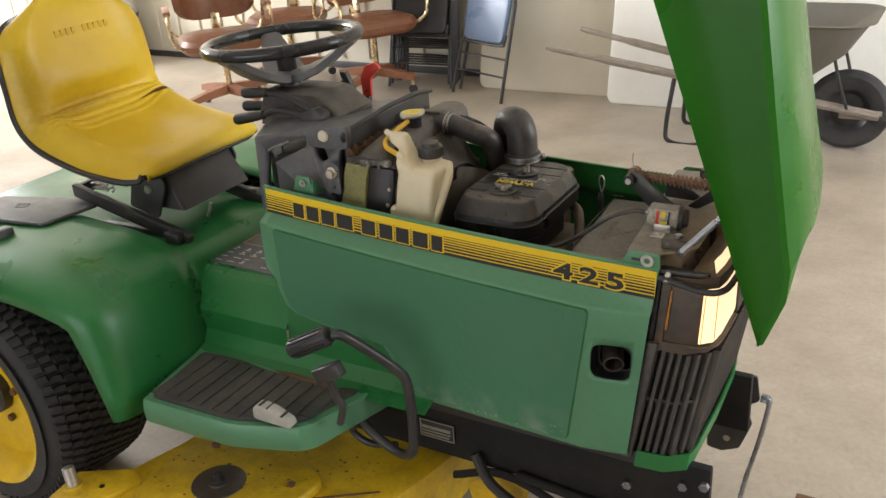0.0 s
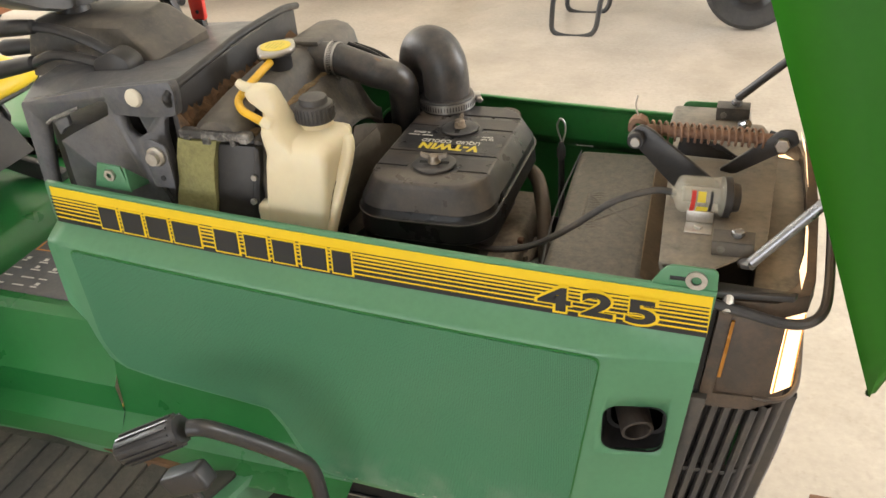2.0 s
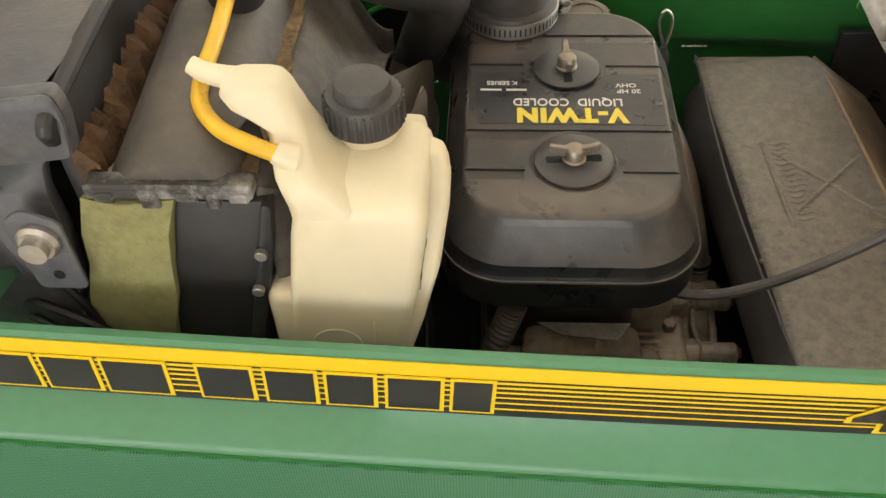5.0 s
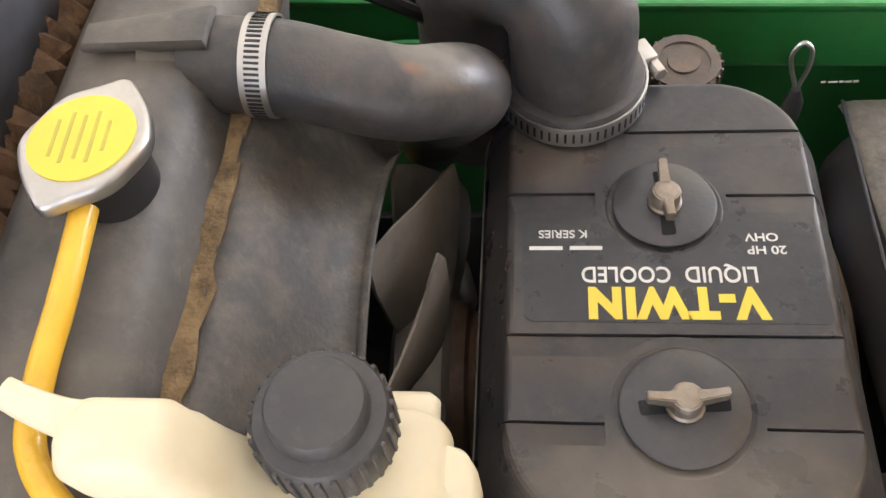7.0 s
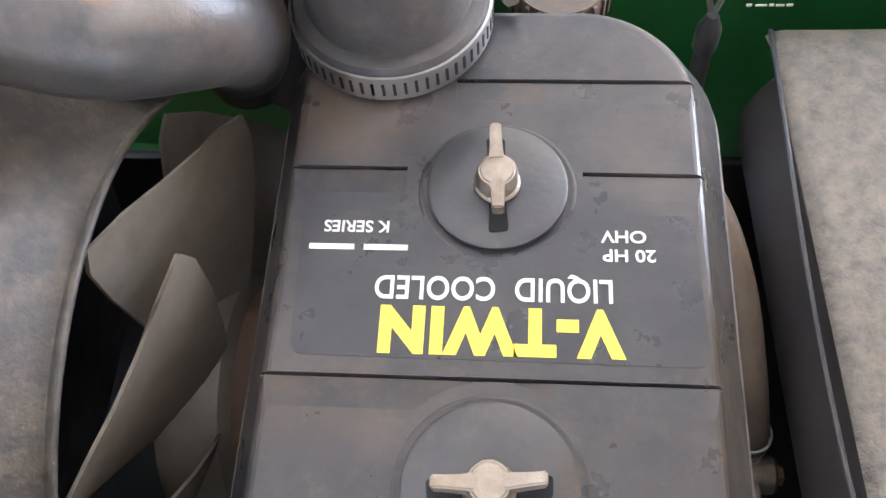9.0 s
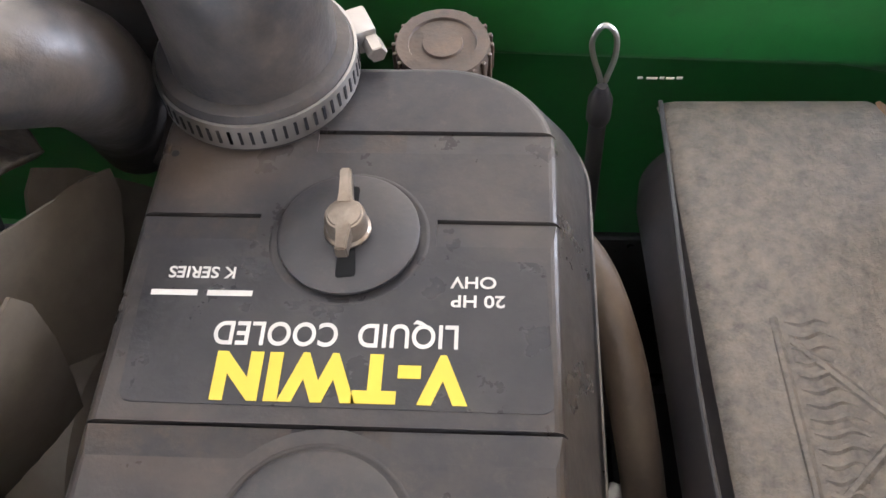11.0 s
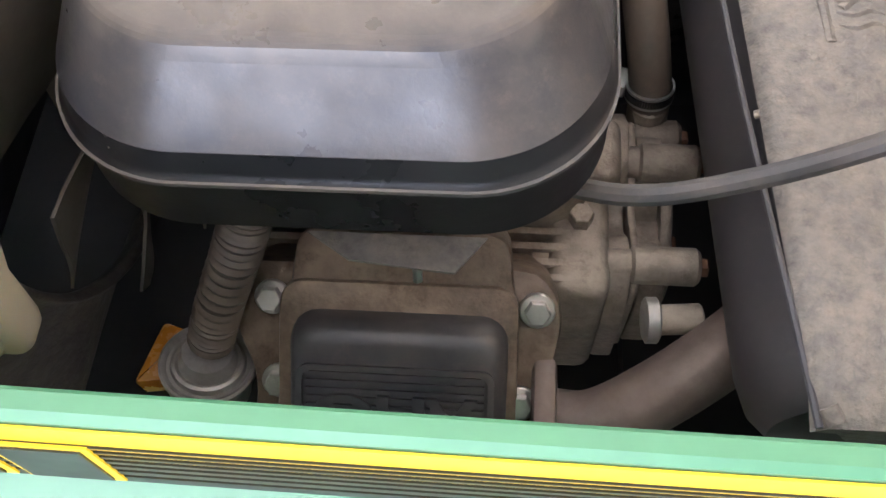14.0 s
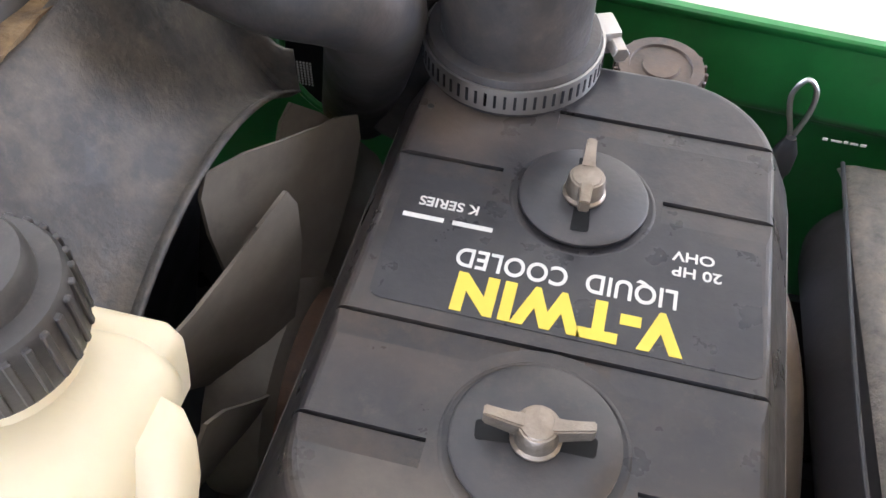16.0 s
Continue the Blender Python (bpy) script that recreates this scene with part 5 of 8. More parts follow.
# corrugated breather tube with a cup
bm = tube([(-0.408, -0.160, 0.780), (-0.417, -0.168, 0.757), (-0.432, -0.180, 0.722), (-0.440, -0.187, 0.700)], 0.0100, 18, per=30, radii=lambda t: 1 + 0.08 * math.sin(t * 2 * math.pi * 21))
br = part("breather_tube", bm, M_brownhose, tractor, "dusty corrugated breather tube")
part("breather_cup", lathe([(0.019, -0.022), (0.0195, -0.006), (0.0215, -0.005), (0.0222, -0.0035), (0.0222, -0.001), (0.0212, 0.0), (0.0196, -0.0008), (0.0188, -0.0022), (0.0172, -0.0022), (0.0165, 0.0006), (0.0150, 0.0014), (0.0135, 0.0006), (0.0128, 0.004), (0.0112, 0.007)], (-0.4435, -0.192, 0.688), (-0.438, -0.184, 0.72), 32), M_cup, br, "grey metal cup")
part("amber_block", prism(rounded([(-0.478, -0.203), (-0.458, -0.200), (-0.455, -0.176), (-0.470, -0.172)], 0.003), 0.668, 0.684, "xy", 0.002), M_amber, tractor, "amber-coloured bracket")
part("amber_tag", prism([(-0.492, -0.235), (-0.478, -0.232), (-0.475, -0.222), (-0.488, -0.221)], 0.655, 0.660, "xy", 0.001), M_amber, tractor)
part("amber_tag", prism([(-0.463, -0.232), (-0.449, -0.236), (-0.447, -0.226), (-0.458, -0.221)], 0.655, 0.660, "xy", 0.001), M_amber, tractor)
# pump housings on the front of the engine, with through bolts and stacked plates
pump = part("pump_housing", box((-0.292, -0.156, 0.60), (-0.262, 0.03, 0.700), 0.008, 3), M_alu, tractor, "grimy cast alloy pump housing")
for a, b, r in (((-0.292, -0.078, 0.690), (-0.217, -0.078, 0.690), 0.0092), ((-0.300, -0.134, 0.688), (-0.220, -0.134, 0.688), 0.0088), ((-0.285, -0.052, 0.672), (-0.222, -0.052, 0.672), 0.010), ((-0.28, -0.105, 0.64), (-0.226, -0.105, 0.64), 0.024)):
    bs = part("bolt_boss", lathe([(r * 0.8, 0), (r, 0.002), (r, 0.014), (r * 0.86, 0.016), (r * 0.86, (b[0] - a[0]) * 0.6), (r * 1.04, (b[0] - a[0]) * 0.62), (r * 1.04, b[0] - a[0] - 0.002), (r * 0.85, b[0] - a[0])], a, b, 18), M_alu, pump)
    part("boss_bolt", rod(b, (b[0] + 0.004, b[1], b[2]), r * 0.55, 6), M_rust, bs)
for x0, x1, poly in ((-0.263, -0.252, [(-0.152, 0.61), (-0.152, 0.676), (-0.140, 0.694), (-0.120, 0.690), (-0.108, 0.672), (-0.094, 0.674), (-0.084, 0.698), (-0.062, 0.700), (-0.046, 0.688), (-0.044, 0.61)]),
                     (-0.2515, -0.2475, [(-0.145, 0.61), (-0.146, 0.684), (-0.128, 0.692), (-0.100, 0.680), (-0.070, 0.694), (-0.052, 0.690), (-0.050, 0.61)]),
                     (-0.247, -0.234, [(-0.142, 0.61), (-0.146, 0.668), (-0.134, 0.686), (-0.118, 0.668), (-0.098, 0.660), (-0.082, 0.686), (-0.062, 0.690), (-0.054, 0.675), (-0.054, 0.61)]),
                     (-0.2335, -0.227, [(-0.120, 0.61), (-0.122, 0.655), (-0.100, 0.672), (-0.075, 0.676), (-0.062, 0.66), (-0.060, 0.61)])):
    part("pump_plate", prism(rounded(poly, 0.006, 4), x0, x1, "yz", 0.0015, 2), M_alu, pump)
part("port_block", box((-0.281, -0.104, 0.690), (-0.258, -0.070, 0.718), 0.006, 3), M_alu, pump, "paler cast port block")
part("port_stub", rod((-0.239, -0.043, 0.655), (-0.2395, -0.041, 0.690), 0.0100, 18), M_alu, pump)
for x, y in ((-0.276, -0.118), (-0.272, -0.040), (-0.277, 0.005)):
    part("pump_bolt", rod((x, y, 0.699), (x, y, 0.708), 0.0058, 6), M_alu, pump)
part("pump_pulley", lathe([(0.02, 0), (0.034, 0.002), (0.034, 0.006), (0.028, 0.009), (0.034, 0.012), (0.034, 0.016), (0.015, 0.018)], (-0.262, -0.09, 0.615), (-0.2, -0.09, 0.615), 28), M_black, pump, "dark belt pulley")
part("rusty_clip", box((-0.277, -0.055, 0.735), (-0.268, -0.045, 0.742), 0.002), M_rust, pump)
part("coolant_hose", tube([(-0.30, 0.075, 0.79), (-0.274, 0.052, 0.785), (-0.258, 0.020, 0.764), (-0.248, -0.012, 0.733), (-0.2405, -0.036, 0.698), (-0.239, -0.042, 0.672)], 0.0108, 16), M_brownhose, tractor, "dusty coolant hose")
hose_clamp((-0.2403, -0.037, 0.695), (0, -0.2, -1), 0.0112, 0.008, tractor, 200)
ex = part("header_pipe", tube([(-0.290, -0.207, 0.672), (-0.268, -0.208, 0.676), (-0.240, -0.196, 0.688), (-0.212, -0.178, 0.70), (-0.19, -0.16, 0.71)], 0.0155, 18), M_pipe, tractor, "brown steel exhaust header pipe")
part("header_flange", box((-0.297, -0.226, 0.650), (-0.286, -0.186, 0.702), 0.004), M_pipe, ex)
part("fuel_fitting", rod((-0.247, -0.165, 0.695), (-0.222, -0.163, 0.695), 0.0070, 14), M_alu, tractor, "bright tube fitting")
part("fitting_collar", lathe([(0.009, 0), (0.0105, 0.001), (0.0105, 0.006), (0.009, 0.007)], (-0.248, -0.165, 0.695), (-0.2, -0.163, 0.695), 14), M_cup, tractor)
part("crankcase", box((-0.45, -0.16, 0.36), (-0.22, 0.12, 0.46), 0.02), M_black, tractor, "dark oily crankcase")
# added near-black sheets; their colour stands in for shade in the bay
part("bay_shade_sheet", box((-0.93, 0.150, 0.24), (-0.03, 0.158, 0.66), 0.003), M_tray_and_shade, tractor, "added black sheet for the shade across the bay")
part("cheek_shade_sheet", box((-0.090, 0.170, 0.50), (0.05, 0.178, 0.80), 0.002), M_tray_and_shade, tractor, "added black sheet for the shade inside the nose")
part("nose_shade_sheet", box((-0.021, -0.244, 0.43), (-0.014, 0.150, 0.835), 0.002), M_tray_and_shade, tractor, "added black sheet for the shade behind the lamps")
part("bay_shade_floor", box((-0.92, -0.245, 0.40), (0.0, 0.165, 0.43), 0.004), M_black, tractor, "added black sheet for the shade below the engine")
# pulley side of the cover
FC = (-0.040, 0.752)
part("pulley_hub", lathe([(0.058, 0), (0.060, 0.004), (0.060, 0.010), (0.044, 0.013), (0.044, 0.020), (0.050, 0.022), (0.050, 0.030), (0.036, 0.034)], (-0.452, *FC), (-0.6, *FC), 36), M_hub, tractor, "rusty brown fan hub")

# -- fan and shroud --
M_fan = mat("dusty_cream_fan", (0.125, 0.108, 0.085), 0.6, 0, 0.25, 14, 0.05, 100, (0.07, 0.056, 0.040), 0.55)
fan = part("fan_hub", lathe([(0.050, 0), (0.056, 0.004), (0.060, 0.016), (0.060, 0.030), (0.05, 0.034)], (-0.482, *FC), (-0.6, *FC), 36), M_fan, tractor, "hub of the dusty cream cooling fan")
bm0 = bmesh.new()
secb = []
for r, w, tw in ((0.054, 0.022, 34), (0.075, 0.032, 30), (0.100, 0.043, 26), (0.120, 0.050, 22), (0.131, 0.049, 20)):
    c, s = math.cos(radians(tw)), math.sin(radians(tw))
    ring_ = []
    for kk, side in [(k, 0) for k in (-1, -0.6, -0.2, 0.2, 0.6, 1)] + [(k, 1) for k in (1, 0.6, 0.2, -0.2, -0.6, -1)]:
        ring_.append((-0.497 + w * s * kk - 0.0016 * side + 0.004 * (1 - kk * kk), w * c * kk, r - (0.004 if abs(kk) > 0.9 else 0.0)))
    secb.append(ring_)
loft(secb, bm=bm0)
blade = finish("fan_blade", bm0, M_fan, fan)
for k in range(9):
    o = blade if k == 0 else new("fan_blade", blade.data)
    if k:
        o.parent = fan
    o.matrix_basis = Matrix.Translation((0, *FC)) @ Matrix.Rotation(radians(40 * k + 17), 4, "X")


# sheet that runs from the square radiator edge to the round collar, open at the far side
def shroud_section(s, lip=0.0):
    """s 0: square edge at the radiator; 1: the round collar."""
    out = []
    f = s * s * (3 - 2 * s)
    tip = Vector((FC[0] + 0.140 * math.sin(radians(46)), FC[1] + 0.138 * math.cos(radians(46))))
    for k in range(61):
        a = -165 + 285 * k / 76
        if a <= 46:
            b = a if a < 0 else a * 24 / 46
            sq, cq = math.sin(radians(b)), math.cos(radians(b))
            m_ = max(abs(sq) / 0.168, abs(cq) / 0.196)
            q = Vector((FC[0] + sq / m_, FC[1] + cq / m_))
            r = Vector((FC[0] + (0.140 + lip) * math.sin(radians(a)), FC[1] + (0.138 + lip) * math.cos(radians(a))))
        else:
            w = (a - 46) / 74
            q = Vector((FC[0] + 0.087 + 0.08 * w, FC[1] + 0.196))
            r = tip.lerp(Vector((0.057, 0.900)), w / 0.35) if w < 0.35 else Vector((0.057, 0.900)).lerp(Vector((0.125, 0.905)), (w - 0.35) / 0.65)
        x = -0.567 + 0.050 * s
        p = q + (r - q) * f
        out.append((x, p.x, p.y))
    return out


shroud = shell([shroud_section(s) for s in (0, 0.12, 0.25, 0.4, 0.55, 0.7, 0.82, 0.92, 1.0)] + [[(p[0] + 0.004, p[1], p[2]) for p in shroud_section(1.0, 0.0025)]], 0.0022, "fan_shroud", M_shroud, tractor, "dust-covered black fan shroud")

# -- radiator --
LEAN = Matrix(((1, 0, 0.23, -0.23 * 0.945), (0, 1, 0, 0), (0, 0, 1, 0), (0, 0, 0, 1)))  # the radiator leans back towards its foot
rad = part("radiator_core", box((-0.622, -0.205, 0.52), (-0.568, 0.135, 0.945), 0.004, m=LEAN), M_black, tractor, "black radiator core")
bm = bmesh.new()
tsec = []
for t, g in ((0.0, 0.008), (0.012, 0.003), (0.035, 0.0), (0.2, 0.0), (0.4, 0.0), (0.7, 0.0), (0.965, 0.0), (0.988, 0.003), (1.0, 0.008)):
    y = -0.214 + 0.362 * t
    dz = 0.006 * max(0, 1 - t / 0.10) + 0.006 * max(0, (t - 0.9) / 0.1)
    x0, x1, z1 = -0.658 + g, -0.574 - g, 0.984 - 0.012 * max(0, 1 - t / 0.4) - dz
    tsec.append([(x0 + 0.004, y, 0.942), (x0, y, 0.945), (x0 + 0.010, y, z1 - 0.012), (x0 + 0.022, y, z1 - 0.002), (x0 + 0.036, y, z1), (x1 - 0.030, y, z1), (x1 - 0.014, y, z1 - 0.004), (x1 - 0.005, y, z1 - 0.014), (x1, y, 0.945), (x1 - 0.004, y, 0.942)])
loft(tsec, bm=bm)
tank = part("radiator_tank", bm, M_tank, rad, "dusty black radiator top tank")
bm = bmesh.new()
random.seed(9)
box((-0.667, -0.2205, 0.9435), (-0.566, -0.206, 0.9545), 0.0015, 1, bm=bm)
for x, w, d in ((-0.661, 0.012, 0.001), (-0.634, 0.012, 0.006), (-0.612, 0.014, 0.000), (-0.594, 0.008, 0.006), (-0.580, 0.012, 0.001)):
    box((x, -0.2225, 0.9435 - d), (x + w, -0.214, 0.9495), 0.0014, 1, bm=bm)
part("crimp_strip", bm, M_crimp, rad, "crimped black strip with worn white tabs")
foam_secs = []
random.seed(2)
for k in range(14):
    z = 0.942 - 0.03 * k
    j = lambda: random.uniform(-0.0018, 0.0018)
    foam_secs.append([(-0.673 + j() + 0.006 * (k / 14), -0.219 + j(), z), (-0.644 + j(), -0.2225 + j(), z), (-0.616 + 1.6 * j(), -0.219 + j(), z), (-0.612 + 2.2 * j(), -0.190, z), (-0.660, -0.185, z)])
part("foam_seal", loft(foam_secs[::-1], m=LEAN), M_foam, rad, "crumbling olive foam seal")
part("core_side", box((-0.616, -0.213, 0.52), (-0.560, -0.203, 0.936), 0.003, m=LEAN), M_black, rad)
part("shroud_flange", prism(rounded([(-0.562, 0.56), (-0.552, 0.56), (-0.552, 0.90), (-0.556, 0.934), (-0.562, 0.936)], 0.004), -0.216, -0.20, "xz", 0.0012, m=LEAN), M_black, rad, "black shroud flange")
for z in (0.895, 0.86):
    part("flange_screw", rod(LEAN @ Vector((-0.559, -0.216, z)), LEAN @ Vector((-0.559, -0.221, z)), 0.0042, 8), M_steel, rad)
# ledge of foam between tank and shroud
bm = loft([[(-0.579 + random.uniform(-0.002, 0.002), y, 0.949 + random.uniform(-0.002, 0.002)), (-0.5645 + random.uniform(-0.002, 0.002), y, 0.9495 + random.uniform(-0.003, 0.002)), (-0.567, y, 0.938), (-0.578, y, 0.938)] for y in [-0.20 + 0.01 * k for k in range(33)]])
M_foam2 = mat("tan_foam", (0.21, 0.14, 0.068), 0.95, 0, 0.4, 90, 0.8, 160, (0.06, 0.04, 0.025), 0.7)
part("foam_strip", bm, M_foam2, rad, "crumbly tan foam strip")
# filler neck and cap
neck = part("filler_neck", lathe([(0.019, 0), (0.019, 0.019), (0.0205, 0.0215)], (-0.601, -0.062, 0.980), (-0.601, -0.062, 1.1), 28), M_black, rad)
cp = rounded([(-0.0295, -0.016), (-0.012, -0.030), (0.010, -0.041), (0.017, -0.030), (0.0295, -0.014), (0.0295, 0.014), (0.014, 0.030), (-0.008, 0.041), (-0.016, 0.031), (-0.0295, 0.016)], 0.009)
TC = Matrix.Translation((-0.601, -0.062, 1.0015)) @ Matrix.Rotation(radians(-28), 4, "Z") @ Matrix.Diagonal((0.82, 0.82, 1, 1))
cap = part("radiator_cap", prism(cp, 0, 0.009, "xy", 0.003, 3, m=TC), M_clamp, rad, "plated pressure cap with a yellow warning label")
lb = part("cap_label", prism([(0.0255 * math.cos(radians(a)), 0.0255 * math.sin(radians(a))) for a in range(0, 360, 10)], 0.009, 0.0098, "xy", m=TC), M_label_y, cap, "round yellow label with worn print")
bm = bmesh.new()
for k, w in enumerate((0.022, 0.03, 0.026, 0.03, 0.018)):
    box((-w / 2, 0.012 - 0.0062 * k, 0.0098), (w / 2, 0.0138 - 0.0062 * k, 0.0100), bm=bm, m=TC @ Matrix.Rotation(radians(120), 4, "Z"))
M_faint = mat("faint_print", (0.42, 0.36, 0.05), 0.5, 0, 0.1, 50, 0.0)
part("print_bars", bm, M_faint, lb, "faded bars of print")
part("hose_spout", tube([(-0.612, 0.018, 0.972), (-0.595, 0.020, 0.9685), (-0.566, 0.021, 0.9665)], 0.0172, 20, per=4, radii=lambda t: 1.12 - 0.12 * t), M_tank, rad, "black moulded hose spout")
part("spout_gusset", prism([(-0.632, 0.008), (-0.575, 0.008), (-0.575, 0.032), (-0.632, 0.022)], 0.985, 0.9925, "xy", 0.003), M_tank, rad)

# -- coolant reservoir --
def res_ring(z, x0, x1, y0, y1, r=0.012):
    return rrect(x0, x1, y0, y1, (r * 0.6, r * 0.8, r, r * 0.7), z, 10)


def right_edge(z):
    d = max(0.0, 0.94 - z)
    return -0.4605 - 0.16 * d - 0.05 * max(0.0, d - 0.10)


FIN = ((0.69, -0.490, -0.209), (0.78, -0.485, -0.2205), (0.82, -0.4735, -0.2200), (0.86, -0.4610, -0.2120), (0.90, -0.4535, -0.1915), (0.94, -0.4495, -0.1670))  # z, outer x, near y of the side fin


def fin_at(z):
    for (a, xa, ya), (b, xb, yb) in zip(FIN, FIN[1:]):
        if z <= b:
            t = (z - a) / (b - a)
            return xa + (xb - xa) * t, ya + (yb - ya) * t
    return FIN[-1][1:]


def back_edge(z):
    return max(-0.205, -0.136 - 0.62 * max(0.0, 0.925 - z))


def left_edge(z):
    return -0.5465 - 0.15 * (0.93 - min(z, 0.93))


secs = []
for z, g in ((0.754, 0.012), (0.756, 0.007), (0.760, 0.003), (0.768, 0.0006), (0.805, 0.0), (0.84, 0.0), (0.88, 0.0), (0.915, 0.0003), (0.928, 0.0012), (0.935, 0.0035), (0.940, 0.0075), (0.9435, 0.014), (0.9455, 0.024)):
    secs.append(res_ring(z, left_edge(z) + g, right_edge(z) - g, -0.2255 + g * 0.9, back_edge(z) - g * 0.3))
reservoir = part("coolant_reservoir", loft(secs), M_white, tractor, "milky cream plastic coolant reservoir", 70)
bm = bmesh.new()
lob = []
for z, g in ((0.750, 0.008), (0.754, 0.003), (0.762, 0.0006), (0.80, 0.0), (0.83, 0.0), (0.87, 0.0), (0.906, 0.0), (0.920, 0.0008), (0.928, 0.003), (0.934, 0.0065), (0.936, 0.011)):
    fin_x, near_y = fin_at(z)
    lob.append(rrect(-0.530, fin_x - g, near_y + g * 0.3, near_y + 0.021 - g * 0.2, (0.006,) * 4, z, 5))
loft(lob, bm=bm)
part("reservoir_lobe", bm, M_white, reservoir, "", 70)
part("corner_step", loft([rrect(-0.510, right_edge(z) - 0.0065 - g, -0.150, -0.128 - g * 0.5, (0.004,) * 4, z, 5) for z, g in ((0.905, 0.0), (0.915, 0.0), (0.930, 0.0006), (0.9365, 0.003), (0.939, 0.008))]), M_white, reservoir, "", 70)
part("seam_dirt", tube([(right_edge(z) + 0.0009 * k, fin_at(z)[1] - 0.0008, z) for z, k in ((0.858, 1.5), (0.875, 0.6), (0.89, 1.2))], 0.0006, 6, per=4, radii=lambda t: 0.6 + 0.4 * math.sin(t * 31)), M_grime, reservoir, "brown dirt in the moulded seam")
# neck that leans to the tank and flares into the body's shoulder
part("reservoir_neck", loft([rrect(x0, x1, y0, y1, (min(0.010, (y1 - y0) * 0.42),) * 4, z, 8) for z, x0, x1, y0, y1 in (
    (0.924, -0.5462, -0.498, -0.2238, -0.156), (0.937, -0.5475, -0.504, -0.2232, -0.156), (0.946, -0.5505, -0.514, -0.2215, -0.156), (0.954, -0.5535, -0.5245, -0.2180, -0.157), (0.960, -0.5545, -0.5295, -0.2130, -0.157), (0.966, -0.5555, -0.5330, -0.2050, -0.157),
    (0.973, -0.5600, -0.5365, -0.1945, -0.157), (0.979, -0.5720, -0.5385, -0.1905, -0.157), (0.984, -0.5810, -0.5405, -0.1890, -0.158), (0.991, -0.5855, -0.5430, -0.1875, -0.158), (0.998, -0.5830, -0.5455, -0.1850, -0.161), (1.0015, -0.5770, -0.5500, -0.1815, -0.165))]), M_white, reservoir, "", 75)
part("tube_nipple", tube([(-0.542, -0.203, 0.962), (-0.546, -0.204, 0.9645), (-0.552, -0.2035, 0.968)], 0.0078, 16, per=5, radii=lambda t: 1.25 - 0.35 * t), M_white, reservoir)
part("reservoir_ear", tube([(-0.575, -0.168, 0.993), (-0.586, -0.166, 0.9935), (-0.598, -0.162, 0.994), (-0.606, -0.159, 0.997)], 0.0066, 12, radii=lambda t: 1.15 - 0.3 * t, flat=0.8), M_white, reservoir)
part("reservoir_ledge", box((-0.5745, -0.2235, 0.764), (-0.540, -0.190, 0.860), 0.009, 3), M_white, reservoir)
part("mount_tongue", prism([(-0.590, 0.948), (-0.580, 0.964), (-0.566, 0.981), (-0.563, 0.948)], -0.184, -0.181, "xz", 0.001), M_black, reservoir, "black bracket tongue")
# level mark: gauge symbol and line
bm = tube([(-0.530 + 0.016 * math.cos(radians(a)), -0.2258, 0.815 + 0.014 * math.sin(radians(a))) for a in range(-40, 221, 20)], 0.0008, 6, per=2)
for x in (-0.536, -0.531, -0.526):
    rod((x, -0.2252, 0.813), (x, -0.2265, 0.813), 0.0012, 8, bm=bm)
rod((-0.506, -0.2258, 0.797), (-0.503, -0.2258, 0.837), 0.0009, 6, bm=bm)
part("gauge_mark", bm, M_white, reservoir, "raised gauge symbol")
rc = part("reservoir_cap", lathe([(0.0240, 0), (0.0248, 0.0015), (0.0245, 0.019), (0.0232, 0.0212), (0.0182, 0.0222), (0.0178, 0.0285), (0.0168, 0.030), (0.009, 0.0305)], (-0.5055, -0.1545, 0.9525), (-0.5055, -0.1545, 1.1), 44), M_black_dusty, reservoir, "ridged grey-black screw cap")
for k in range(30):
    T2 = Matrix.Translation((-0.5055, -0.1545, 0.9525)) @ Matrix.Rotation(radians(12 * k), 4, "Z")
    part("cap_ridge", box((0.0236, -0.0011, 0.002), (0.0257, 0.0011, 0.0195), 0.0004, 1, m=T2), M_black_dusty, rc)
part("filler_collar", rod((-0.5055, -0.1545, 0.930), (-0.5055, -0.1545, 0.954), 0.0215, 28), M_white, reservoir)
part("overflow_tube", tube([(-0.600, -0.084, 0.996), (-0.600, -0.120, 0.991), (-0.603, -0.148, 0.984), (-0.601, -0.172, 0.979), (-0.587, -0.190, 0.974), (-0.566, -0.200, 0.970), (-0.548, -0.205, 0.966)], 0.0053, 14), M_yhose, tractor, "amber yellow overflow tube")

# -- hood, tipped forward --
HOOD = [  # back edge, side top, crown of each station: x, z
    ((0.168, 0.714), (0.17, 0.716), (0.172, 0.722)),
    ((0.152, 0.76), (0.2, 0.8), (0.204, 0.835)),
    ((0.128, 0.83), (0.203, 0.856), (0.226, 0.9)),
    ((0.104, 0.9), (0.194, 0.905), (0.224, 0.94)),
    ((0.036, 1.095), (0.164, 1.09), (0.192, 1.095)),
    ((-0.031, 1.29), (0.133, 1.29), (0.158, 1.29)),
    ((-0.11, 1.52), (0.097, 1.52), (0.122, 1.52)),
    ((-0.19, 1.75), (0.062, 1.75), (0.087, 1.75)),
]


